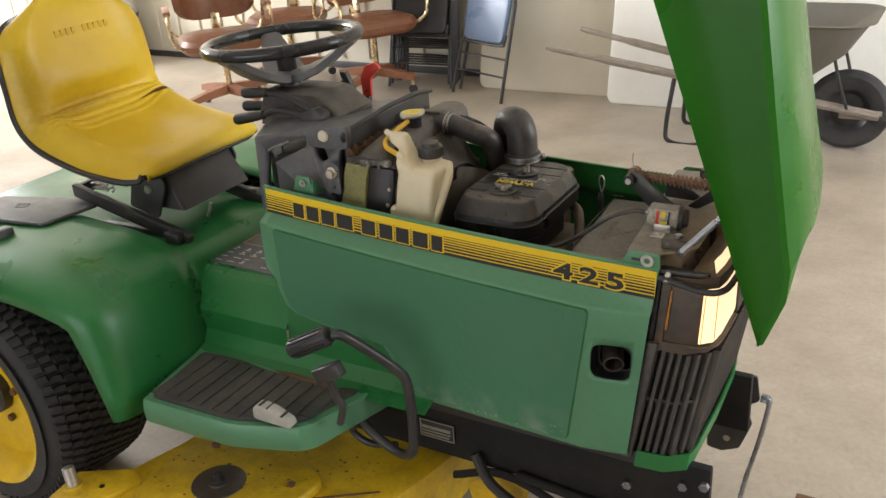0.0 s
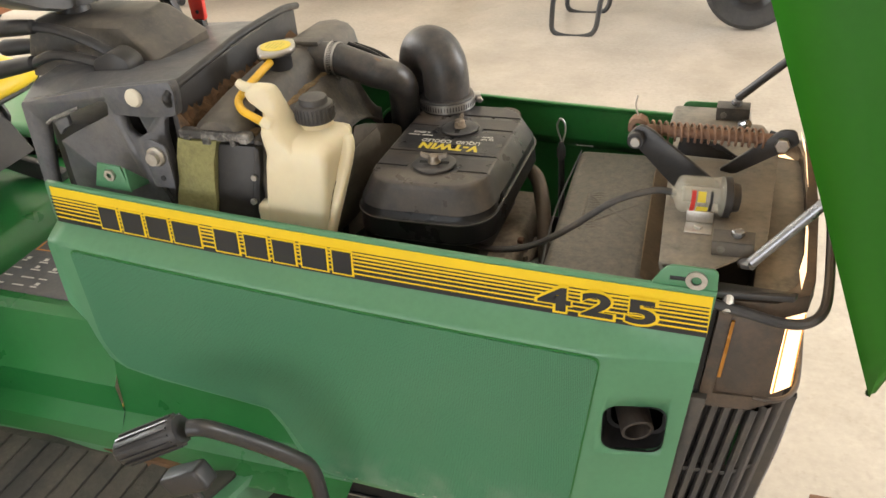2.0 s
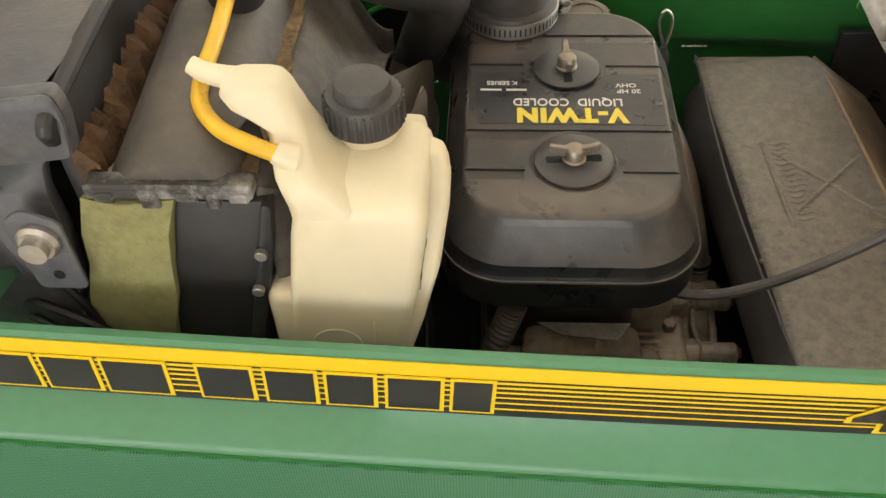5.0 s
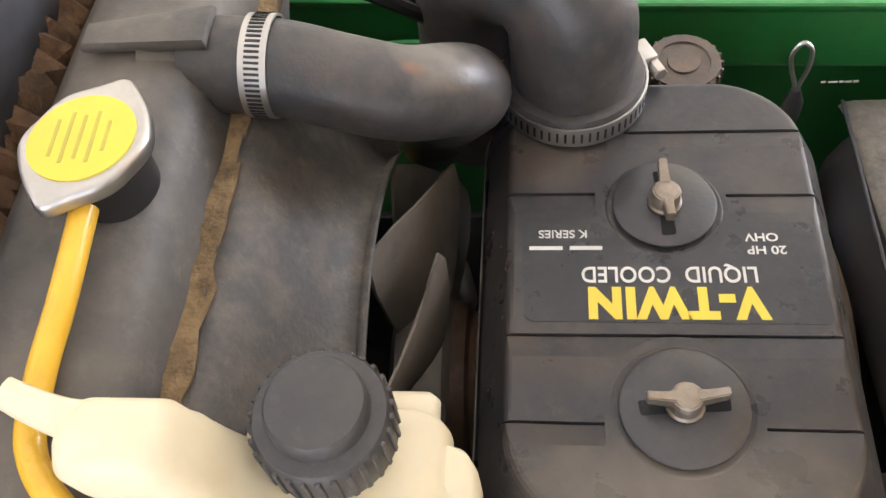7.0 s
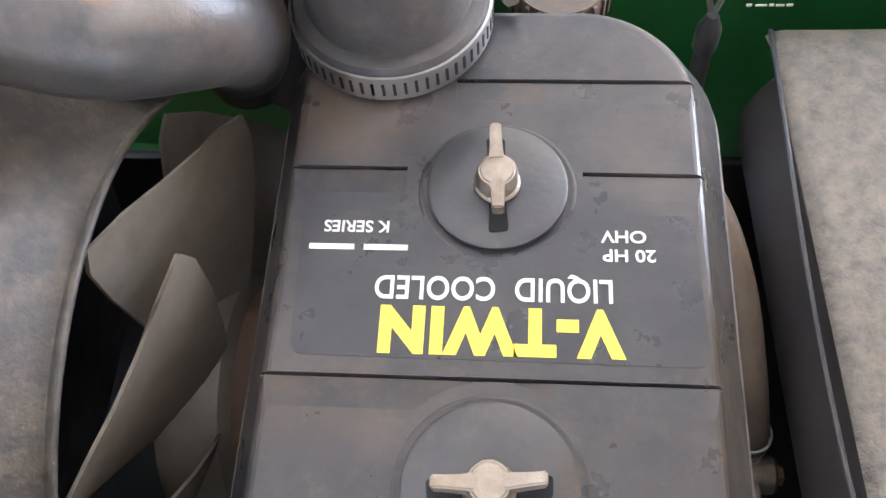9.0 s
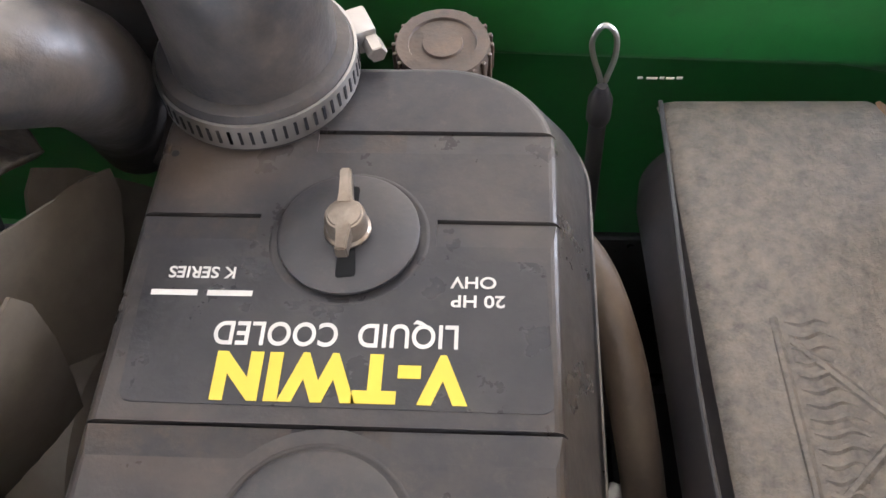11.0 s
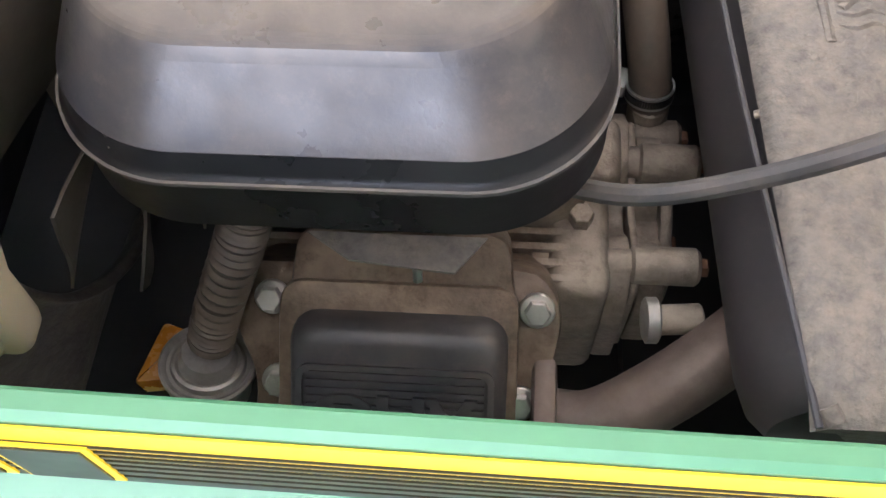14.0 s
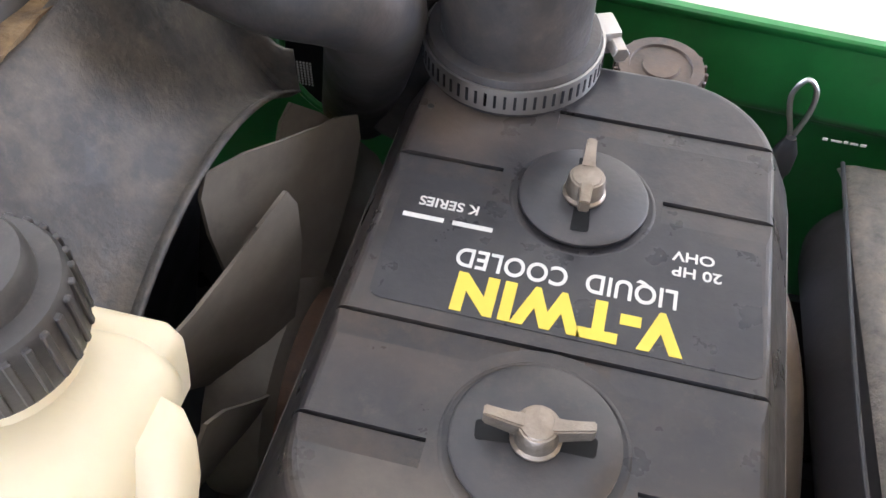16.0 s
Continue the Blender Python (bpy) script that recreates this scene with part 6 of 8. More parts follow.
def hood_section(st, g=0.0):
    (xb, zb), (xs, zs), (xt, zt) = st
    y0 = -0.246 + g
    half = [(xb, y0, zb), (xb + (xs - xb) * 0.5, y0, zb + (zs - zb) * 0.5), (xs - 0.006 - g, y0, zs), (xs + 0.003 - g, y0 + 0.005, zs + (zt - zs) * 0.05),
            (xs + (xt - xs) * 0.55 - g, y0 + 0.028, zs + (zt - zs) * 0.55), (xt - 0.004 - g, y0 + 0.055, zt), (xt + 0.003 - g, y0 + 0.11, zt), (xt + 0.006 - g, YC, zt)]
    full = half + [(x, 2 * YC - y, z) for x, y, z in half[-2::-1]]
    return [(x - 0.085 * (y - y0), y, z) for x, y, z in full]


hood = shell([hood_section(s) for s in HOOD], 0.004, "hood", M_green_hood, tractor, "glossy green hood tipped up on its nose", offset=0.0, angle=14)
M_foil = mat("foil_liner", (0.42, 0.30, 0.17), 0.38, 0.75, 0.3, 14, 0.6, 60, (0.16, 0.09, 0.045), 0.5)
shell([hood_section(s, 0.012) for s in HOOD[1:]], 0.002, "hood_liner", M_foil, hood, "crinkled brown foil heat liner", offset=0.0)

# -- dash --
def cut_out(ob, bm):
    c = finish("cutter", bm, M_black)
    m_ = ob.modifiers.new("cut", "BOOLEAN")
    m_.object, m_.operation, m_.solver = c, "DIFFERENCE", "EXACT"
    bpy.context.view_layer.update()
    me = bpy.data.meshes.new_from_object(ob.evaluated_get(bpy.context.evaluated_depsgraph_get()))
    ob.modifiers.clear()
    ob.data = me
    bpy.data.objects.remove(c)


dash = part("dash_side", prism(rounded([(-0.926, 0.80), (-0.921, 0.862), (-0.916, 0.972), (-0.775, 1.001), (-0.666, 1.016), (-0.663, 1.001), (-0.667, 0.970), (-0.689, 0.965), (-0.695, 0.941), (-0.694, 0.905), (-0.70, 0.86), (-0.72, 0.80)], 0.006), -0.212, -0.200, "xz", 0.002), M_grey, tractor, "scuffed grey plastic dash side")
cut_out(dash, prism(rounded([(-0.905, 0.79), (-0.899, 0.862), (-0.884, 0.940), (-0.865, 0.951), (-0.779, 0.984), (-0.772, 0.979), (-0.775, 0.963), (-0.853, 0.926), (-0.867, 0.919), (-0.864, 0.909), (-0.865, 0.867), (-0.86, 0.79)], 0.004), -0.23, -0.18, "xz"))
cut_out(dash, prism(rounded([(-0.754, 0.966), (-0.728, 0.966), (-0.720, 0.942), (-0.740, 0.932), (-0.752, 0.943)], 0.004), -0.23, -0.18, "xz"))
part("dash_hook", prism(rounded([(-0.872, 0.946), (-0.846, 0.956), (-0.846, 0.942), (-0.858, 0.936), (-0.866, 0.926)], 0.004), -0.210, -0.203, "xz", 0.001), M_grey, dash)
part("dash_edge", tube([(-0.880, -0.2125, 0.9445), (-0.865, -0.2125, 0.9535), (-0.820, -0.2125, 0.971)], 0.0022, 8, per=4), M_crimp, dash, "worn pale edge of the opening")
part("dash_flap", prism(rounded([(-0.774, 1.0015), (-0.666, 1.0165), (-0.663, 1.001), (-0.667, 0.972), (-0.712, 0.966), (-0.764, 0.967)], 0.006), -0.2165, -0.2125, "xz", 0.001), M_grey, dash, "scuffed grey plastic flap with a bolt")
# black box fills the hollow dash; its colour stands in for shade
part("dash_shade_box", box((-0.915, -0.178, 0.62), (-0.70, 0.11, 0.93), 0.01), M_black, tractor, "black box for the shade in the dash hollow")
part("dash_bolt", lathe([(0.012, 0), (0.0125, 0.002), (0.010, 0.006), (0.004, 0.0075)], (-0.723, -0.2165, 0.993), (-0.723, -0.4, 0.993), 20), M_cream_tab, dash, "pale round bolt head")
part("dash_top", loft([[(-0.917, -0.209, 0.969), (-0.85, -0.207, 0.983), (-0.775, -0.205, 0.998), (-0.676, -0.205, 1.012)], [(-0.93, -0.16, 0.982), (-0.85, -0.16, 0.996), (-0.775, -0.16, 1.003), (-0.676, -0.16, 1.006)], [(-0.94, YC, 0.984), (-0.85, YC, 0.990), (-0.775, YC, 0.990), (-0.676, YC, 0.990)], [(-0.93, 0.13, 0.962), (-0.85, 0.13, 0.970), (-0.775, 0.13, 0.975), (-0.676, 0.13, 0.980)]], close=False, caps=False), M_grey, tractor, "scuffed grey dash top")
bm = tube([(-0.674, -0.215, 0.985), (-0.671, -0.212, 1.002), (-0.668, -0.10, 1.012), (-0.667, YC, 1.016), (-0.668, 0.08, 1.012), (-0.671, 0.135, 1.002)], 0.0055, 10)
box((-0.683, -0.205, 0.80), (-0.672, 0.13, 1.004), 0.003, bm=bm)
part("cowl_seal", bm, M_black, tractor, "black rubber cowl seal")
part("cowl_foam", loft([[(-0.674, y, 0.88), (-0.664 + random.uniform(-0.003, 0.004), y, 0.88), (-0.663 + random.uniform(-0.005, 0.006), y, 0.955 + random.uniform(-0.012, 0.010)), (-0.674, y, 0.972 + random.uniform(-0.010, 0.004))] for y in [-0.205 + 0.006 * k for k in range(54)]]), M_crumb, tractor, "crumbling brown foam on the cowl")
bkt = part("mount_bracket", prism(rounded([(-0.715, 0.875), (-0.683, 0.875), (-0.683, 0.935), (-0.705, 0.945), (-0.718, 0.935)], 0.006), -0.232, -0.229, "xz", 0.0008), M_grey, tractor, "grey steel mount bracket")
part("mount_bolt", lathe([(0.013, 0), (0.0135, 0.004), (0.011, 0.0065), (0.0085, 0.0065), (0.0085, 0.013)], (-0.699, -0.232, 0.921), (-0.699, -0.4, 0.921), 20), M_steel, bkt)
part("bracket_hole", rod((-0.698, -0.2322, 0.889), (-0.698, -0.2330, 0.889), 0.0038, 12), M_decal_k, bkt)
# column cowl, levers, steering wheel
bm = loft([rrect(-0.99, -0.762, -0.105, 0.035, (0.012,) * 4, 0.965), rrect(-0.988, -0.764, -0.103, 0.033, (0.012,) * 4, 0.998), rrect(-0.982, -0.812, -0.093, 0.023, (0.012,) * 4, 1.036), rrect(-0.975, -0.822, -0.085, 0.015, (0.012,) * 4, 1.041)])
col = part("steering_column", bm, M_tank, tractor, "dusty grey-brown steering column cowl")
SW = Matrix.Translation((-0.950, -0.033, 1.143)) @ Matrix.Rotation(radians(-3), 4, "Y")
rimp = [SW @ Vector((0.172 * math.cos(radians(a)), 0.172 * math.sin(radians(a)), 0)) for a in range(0, 361, 6)]
wheel = part("steering_wheel", tube(rimp, 0.0145, 14, per=1, radii=None), M_gloss, tractor, "glossy black steering wheel")
for a in (20, 140, 260):
    c, s = math.cos(radians(a)), math.sin(radians(a))
    sec = []
    for r, z, w in ((0.170, -0.004, 0.022), (0.145, -0.020, 0.026), (0.115, -0.042, 0.036), (0.08, -0.062, 0.044), (0.045, -0.074, 0.046), (0.010, -0.078, 0.036)):
        sec.append([SW @ Vector((r * c - s * w * k, r * s + c * w * k, z + h)) for k, h in ((-1, -0.012), (-0.6, -0.016), (0.6, -0.016), (1, -0.012), (1, 0.004), (0.6, 0.010), (-0.6, 0.010), (-1, 0.004))])
    part("wheel_spoke", loft(sec), M_spoke, wheel, "grey flat spoke")
part("wheel_hub", lathe([(0.030, -0.118), (0.025, -0.10), (0.022, -0.075), (0.023, -0.040), (0.021, -0.032), (0.012, -0.030)], SW @ Vector((0, 0, 0)), SW @ Vector((0, 0, 1)), 24), M_black, wheel)
for pts, ends in (([(-0.800, -0.125, 1.004), (-0.845, -0.130, 1.030), (-0.890, -0.130, 1.044), (-0.935, -0.130, 1.048)], [(-0.930, -0.130, 1.048), (-1.004, -0.130, 1.042)]),
                  ([(-0.805, -0.135, 0.996), (-0.860, -0.140, 1.010), (-0.905, -0.140, 1.012), (-0.945, -0.140, 0.998)], [(-0.940, -0.140, 1.000), (-1.030, -0.140, 0.980)]),
                  ([(-0.90, -0.06, 1.012), (-0.95, -0.07, 1.006), (-0.985, -0.08, 1.002)], [(-0.98, -0.08, 1.002), (-1.045, -0.09, 0.998)])):
    lv = part("control_lever", tube(pts, 0.0075, 10, flat=0.8), M_black, col, "black control lever")
    e, d = Vector(ends[0]), Vector(ends[1]) - Vector(ends[0])
    n = d.length
    part("lever_grip", lathe([(0.006, 0), (0.010, 0.004), (0.0115, n * 0.4), (0.0125, n - 0.008), (0.0105, n - 0.002), (0.005, n)], e, e + d, 14), M_black, lv)
part("lever_pivot", prism(rounded([(-0.835, 0.955), (-0.775, 0.965), (-0.775, 1.012), (-0.800, 1.026), (-0.835, 1.010)], 0.010), -0.150, -0.115, "xz", 0.004), M_black, col, "black lever pivot housing")
part("small_lever", prism(rounded([(-0.875, 0.97), (-0.852, 0.97), (-0.880, 1.042), (-0.901, 1.042)], 0.005), 0.095, 0.112, "xz", 0.004), M_black, tractor, "stubby black lever")
rl = part("choke_lever", prism(rounded([(-0.838, 0.985), (-0.814, 0.985), (-0.812, 1.03), (-0.782, 1.058), (-0.795, 1.070), (-0.826, 1.060), (-0.840, 1.03)], 0.006), 0.097, 0.107, "xz", 0.003), M_red, tractor, "curved red plastic lever")
part("lever_pin", rod((-0.824, 0.096, 1.0), (-0.824, 0.094, 1.0), 0.003, 10), M_decal_k, rl)
part("lever_stalk", box((-0.834, 0.095, 0.955), (-0.818, 0.109, 0.988), 0.002), M_black, rl)

# -- centre tunnel, fenders, deck lid --
bm = bmesh.new()
ts = []
for x in (-1.19, -1.15, -0.95, -0.85):
    ts.append([(x, -0.335, 0.452), (x, -0.298, 0.463), (x, -0.278, 0.492), (x, -0.280, 0.543), (x, -0.276, 0.549), (x, -0.229, 0.620), (x, -0.214, 0.629), (x, 0.134, 0.629), (x, 0.145, 0.622), (x, 0.205, 0.50), (x, 0.255, 0.452)])
loft(ts, bm=bm, close=False, caps=False)
part("centre_tunnel", bm, M_green_fender, tractor, "green centre tunnel with scuffed paint", 20)
part("tunnel_skirt", loft([[(x, -0.335, 0.452), (x, -0.298, 0.463), (x, -0.276, 0.492), (x, -0.272, 0.543), (x, -0.262, 0.60), (x, -0.250, 0.68)] for x in (-0.85, -0.60, -0.46)], close=False, caps=False), M_green_fender, tractor, "green skirt beside the footrest", 20)
dk = part("warning_label", prism(rounded([(-1.165, -0.197), (-0.875, -0.205), (-0.875, -0.03), (-1.155, 0.03)], 0.006), 0.6295, 0.6315, "xy"), M_grey, tractor, "dark grey operator instruction label")
bm = bmesh.new()
random.seed(11)
for k in range(7):
    for j in range(4):
        x, y = -1.13 + 0.036 * k, -0.185 + 0.022 * j
        if random.random() < 0.85:
            w = random.uniform(0.008, 0.026)
            box((x, y, 0.6315), (x + w, y + 0.003, 0.6318), bm=bm)
            if random.random() < 0.5:
                box((x + 0.004, y + 0.006, 0.6315), (x + 0.012, y + 0.013, 0.6318), bm=bm)
part("label_pictograms", bm, M_label_w, dk, "white symbols and bars too small to read")
bm = bmesh.new()
for a, b in (((-1.13, -0.085), (-0.88, -0.082)), ((-1.13, -0.03), (-0.88, -0.027))):
    box((a[0], a[1], 0.6315), (b[0], b[1], 0.6318), bm=bm)
for x in (-1.13, -0.98):
    box((x, -0.085, 0.6315), (x + 0.003, -0.03, 0.6318), bm=bm)
part("label_frame", bm, M_label_o, dk, "orange framing of the label")

ARCH = [(-1.096, 0.400), (-1.104, 0.46), (-1.116, 0.54), (-1.132, 0.61), (-1.150, 0.650), (-1.176, 0.674), (-1.225, 0.692), (-1.32, 0.708), (-1.50, 0.718), (-1.72, 0.716), (-1.92, 0.700), (-2.02, 0.66), (-2.08, 0.58)]


def fender(flip):
    secs = []
    for i, (x, z) in enumerate(ARCH):
        a, b = ARCH[max(0, i - 1)], ARCH[min(len(ARCH) - 1, i + 1)]
        t = Vector((b[0] - a[0], b[1] - a[1])).normalized()
        n = Vector((t.y, -t.x))
        if n.dot(Vector((-1.6 - x, 0.33 - z))) < 0:
            n = -n
        sec = []
        for y, g in ((-0.255, 0.0), (-0.30, 0.0), (-0.42, -0.001), (-0.500, 0.003), (-0.532, 0.011), (-0.554, 0.027), (-0.566, 0.048), (-0.570, 0.070)):
            w = 1.0 if i > 2 else 0.55 + 0.15 * i
            sec.append((x + n.x * g * w, 2 * YC - y if flip else y, z + n.y * g * w))
        secs.append(sec)
    return shell(secs, 0.006, "fender", M_green_fender, tractor, "green rear fender with worn paint", offset=0)


fender(False), fender(True)
bm = loft([rrect(-2.05, -1.12, -0.27, 0.19, (0.03,) * 4, 0.56), rrect(-2.05, -1.135, -0.27, 0.19, (0.03,) * 4, 0.64), rrect(-2.04, -1.155, -0.265, 0.185, (0.03,) * 4, 0.66), rrect(-2.03, -1.17, -0.255, 0.175, (0.03,) * 4, 0.668)])
part("rear_deck", bm, M_green_fender, tractor, "green deck under the seat")
lid = part("tray_lid", prism(rounded([(-1.90, -0.275), (-1.545, -0.165), (-1.505, -0.200), (-1.535, -0.350), (-1.90, -0.40)], 0.015), 0.722, 0.732, "xy", 0.003), M_grey, tractor, "dark grey plastic storage lid")
bm = bmesh.new()
for p, q in (((-1.72, -0.275), (-1.69, -0.262)), ((-1.69, -0.262), (-1.675, -0.285)), ((-1.675, -0.285), (-1.705, -0.298)), ((-1.705, -0.298), (-1.72, -0.275))):
    rod((*p, 0.7322), (*q, 0.7322), 0.001, 6, bm=bm)
part("lid_mark", bm, M_black, lid, "small moulded square mark")
part("side_lever", box((-1.60, -0.455, 0.705), (-1.57, -0.40, 0.74), 0.006, m=None), M_grey, tractor, "grey lever tab on the fender")

# -- seat --
SEAT = [  # centre line of the seat's skin: x, z, half width
    (-1.262, 0.832, 0.194), (-1.242, 0.845, 0.200), (-1.242, 0.862, 0.206), (-1.258, 0.876, 0.212), (-1.30, 0.884, 0.220), (-1.36, 0.887, 0.226), (-1.43, 0.891, 0.229), (-1.49, 0.898, 0.230),
    (-1.54, 0.908, 0.231), (-1.578, 0.923, 0.232), (-1.602, 0.945, 0.232), (-1.609, 0.972, 0.232), (-1.608, 1.01, 0.231), (-1.608, 1.05, 0.230), (-1.611, 1.10, 0.227), (-1.617, 1.14, 0.222),
    (-1.624, 1.172, 0.208), (-1.633, 1.200, 0.180), (-1.646, 1.224, 0.140), (-1.664, 1.241, 0.095), (-1.690, 1.250, 0.050)]
ROWS = 8
fine = smooth_path([(x, 0, z) for x, z, _ in SEAT], ROWS)
SEAT_Y = YC + 0.006


def seat_point(i, v, lift=0.0, folds=True):
    """A point of the seat's skin: i along the centre line, v from -1 to 1 across it."""
    f = i / ROWS
    k = min(int(f), len(SEAT) - 2)
    w = SEAT[k][2] + (SEAT[k + 1][2] - SEAT[k][2]) * (f - k)
    t = (fine[min(i + 1, len(fine) - 1)] - fine[max(i - 1, 0)]).normalized()
    n = Vector((t.z, 0, -t.x))
    roll = 0.046 * abs(v) ** 8
    bolster = (0.012 + 0.030 * math.exp(-((f - 8.6) / 2.6) ** 2)) * math.exp(-((abs(v) - 0.82) / 0.24) ** 2)
    if f < 4:
        bolster *= f / 4
        roll *= f / 4
    belly = 0.017 * math.exp(-((f - 12.6) / 1.1) ** 2) * math.exp(-(v / 0.62) ** 6)
    pleat = 0.0046 * (abs(math.sin(math.pi * 1.6 * (f - 8.1))) - 0.62) * (1 - abs(v) ** 8) if folds and 8.1 < f < 11.25 else 0.0
    q = fine[i] + n * (lift + bolster + belly + pleat - roll)
    return (q.x, SEAT_Y + w * v, q.z)


def seat_spot(r, v, lift):
    a, b = Vector(seat_point(int(r), v, lift)), Vector(seat_point(int(r) + 1, v, lift))
    return a.lerp(b, r - int(r))


cols = [-1 + j / 18 for j in range(37)]
secs = [[seat_point(i, v) for v in cols] + [seat_point(i, v, -0.011) for v in cols[::-1]] for i in range(len(fine))]
seat = part("seat_cushion", loft(secs), M_seat, tractor, "worn yellow vinyl seat with a torn seam", 60)
shell([[Vector(seat_point(i, v, -0.021, False)) + Vector((0, 0.003 * v, 0)) for v in cols] for i in range(4 * ROWS, len(fine))], 0.010, "seat_shell", M_black, tractor, "black moulded seat shell", offset=0)
edge = [Vector(seat_point(i, -1, -0.014, False)) + Vector((0, -0.002, 0)) for i in range(len(fine) - 1, 4 * ROWS, -6)]
edge += [Vector(seat_point(3 * ROWS, -1, -0.012)), Vector(seat_point(2 * ROWS, -0.99, -0.012))]
edge += [Vector(seat_point(ROWS, v, -0.010)) + Vector((-0.012 * abs(v) ** 6, 0, -0.012)) for v in (-0.96, -0.8, -0.5, 0, 0.5, 0.8, 0.96)]
edge += [Vector(seat_point(2 * ROWS, 0.99, -0.012)), Vector(seat_point(3 * ROWS, 1, -0.012))]
edge += [Vector(seat_point(i, 1, -0.014, False)) + Vector((0, 0.002, 0)) for i in range(4 * ROWS + 1, len(fine), 6)]
part("seat_piping", tube(edge, 0.0075, 10, per=3), M_black, seat, "black edge of the seat shell")
M_tear = mat("dark_tear", (0.075, 0.030, 0.012), 0.9, 0, 0.3, 40, 0.2)
tear = []
for k in range(13):
    u = k / 12
    v = 0.50 + (0.93 - 0.50) * u
    mid = 74.0 + (68.0 - 74.0) * u + 0.5 * math.sin(u * 7)
    h = 0.15 + 2.0 * math.sin(math.pi * min(1.0, 0.06 + 0.80 * u)) * (0.45 + 0.55 * u)
    tear.append([seat_spot(mid + h * j, v, 0.0012) for j in (-1, -0.5, 0, 0.5, 1)])
part("seat_tear", loft(tear, close=False, caps=False), M_tear, seat, "dark open tear along the seam")
part("seat_nick", loft([[seat_spot(32.0 + 0.25 * k, -0.28 + 0.008 * k, 0.0006), seat_spot(32.0 + 0.30 * k + 0.12 + 0.5 * (k == 1), -0.28 + 0.006 + 0.008 * k, 0.0006)] for k in range(4)], close=False, caps=False), M_tear, seat, "small dark nick in the vinyl")
row = min(range(12 * ROWS, len(fine)), key=lambda i: abs(fine[i].z - 1.150))
for k in range(10):
    if k == 4:
        continue
    p = Vector(seat_point(row, (-0.086 + 0.0178 * k) / 0.22, 0.0))
    part("moulded_bar", box((p.x - 0.004, p.y, p.z - 0.0085), (p.x + 0.0028, p.y + 0.0115, p.z + 0.0085), 0.0012), M_seat, seat, "moulded block in place of a letter")
# seat base
sb = part("seat_base", prism(rounded([(-1.590, 0.742), (-1.200, 0.655), (-1.190, 0.688), (-1.590, 0.776)], 0.006), -0.200, -0.182, "xz", 0.002), M_metal_dark, tractor, "black steel seat base")
part("base_side", prism(rounded([(-1.590, 0.742), (-1.200, 0.655), (-1.190, 0.688), (-1.590, 0.776)], 0.006), 0.085, 0.103, "xz", 0.002), M_metal_dark, sb)
for y in (-0.182, 0.079):
    part("pivot_plate", prism(rounded([(-1.400, 0.735), (-1.305, 0.712), (-1.262, 0.800), (-1.285, 0.848), (-1.365, 0.846)], 0.010), y, y + 0.006, "xz", 0.001), M_metal_dark, sb)
part("seat_box", loft([rrect(-1.40, -1.232, -0.160, 0.085, (0.01,) * 4, 0.734), rrect(-1.40, -1.285, -0.155, 0.080, (0.01,) * 4, 0.826)]), M_black, sb, "black seat suspension cover")
part("base_cross", box((-1.595, -0.190, 0.742), (-1.575, 0.095, 0.770), 0.003), M_metal_dark, sb)
part("seat_track", box((-1.50, -0.196, 0.664), (-1.21, -0.178, 0.682), 0.003), M_metal_dark, sb)
for p in ((-1.235, -0.21, 0.682), (-1.245, 0.10, 0.685)):
    part("track_latch", box((p[0] - 0.02, p[1] - 0.012, p[2] - 0.014), (p[0] + 0.028, p[1] + 0.012, p[2] + 0.016), 0.004), M_metal_dark, sb)
part("base_bolt", rod((-1.318, -0.182, 0.79), (-1.318, -0.190, 0.79), 0.012, 6), M_steel, sb)
part("latch_lever", tube([(-1.24, -0.08, 0.69), (-1.225, -0.085, 0.705), (-1.215, -0.085, 0.73)], 0.005, 8), M_clamp, sb, "bright latch lever")
bm = bmesh.new()
for k in range(3):
    tube([(-1.55 + 0.014 * math.cos(a / 6 * math.pi * 2) + 0.02 * k, -0.150 + 0.016 * math.sin(a / 6 * math.pi * 2), 0.748 + 0.0022 * a) for a in range(14)], 0.0022, 6, bm=bm, per=1)
part("seat_spring", bm, M_clamp, sb, "bright seat spring")

# -- footrest --
FP = [(-1.062, -0.540), (-0.818, -0.534), (-0.655, -0.480), (-0.600, -0.290), (-0.590, -0.262), (-1.10, -0.31)]
plate_o = rounded(FP, [0.015, 0.03, 0.04, 0.03, 0.005, 0.005], 6)
c_ = Vector((-0.85, -0.40))
grow = lambda p, g: (p[0] + (p[0] - c_.x) * g, p[1] + (p[1] - c_.y) * g)
secs = [[(*grow(p, 0.0), 0.400) for p in plate_o], [(*grow(p, 0.02), 0.404) for p in plate_o], [(*grow(p, 0.026), 0.430) for p in plate_o], [(*grow(p, 0.012), 0.4525) for p in plate_o], [(*grow(p, -0.012), 0.4575) for p in plate_o], [(*grow(p, -0.06), 0.456) for p in plate_o]]
fr_ = part("footrest", loft(secs), M_green, tractor, "green sheet metal footrest")
MP = [(-1.050, -0.524), (-0.822, -0.518), (-0.678, -0.468), (-0.630, -0.315), (-0.70, -0.335), (-0.88, -0.335), (-0.96, -0.325), (-1.075, -0.330)]
mt_ = part("rubber_mat", prism(rounded(MP, 0.02), 0.455, 0.4615, "xy", 0.0015), M_mat, fr_, "worn brown-black ribbed rubber mat")
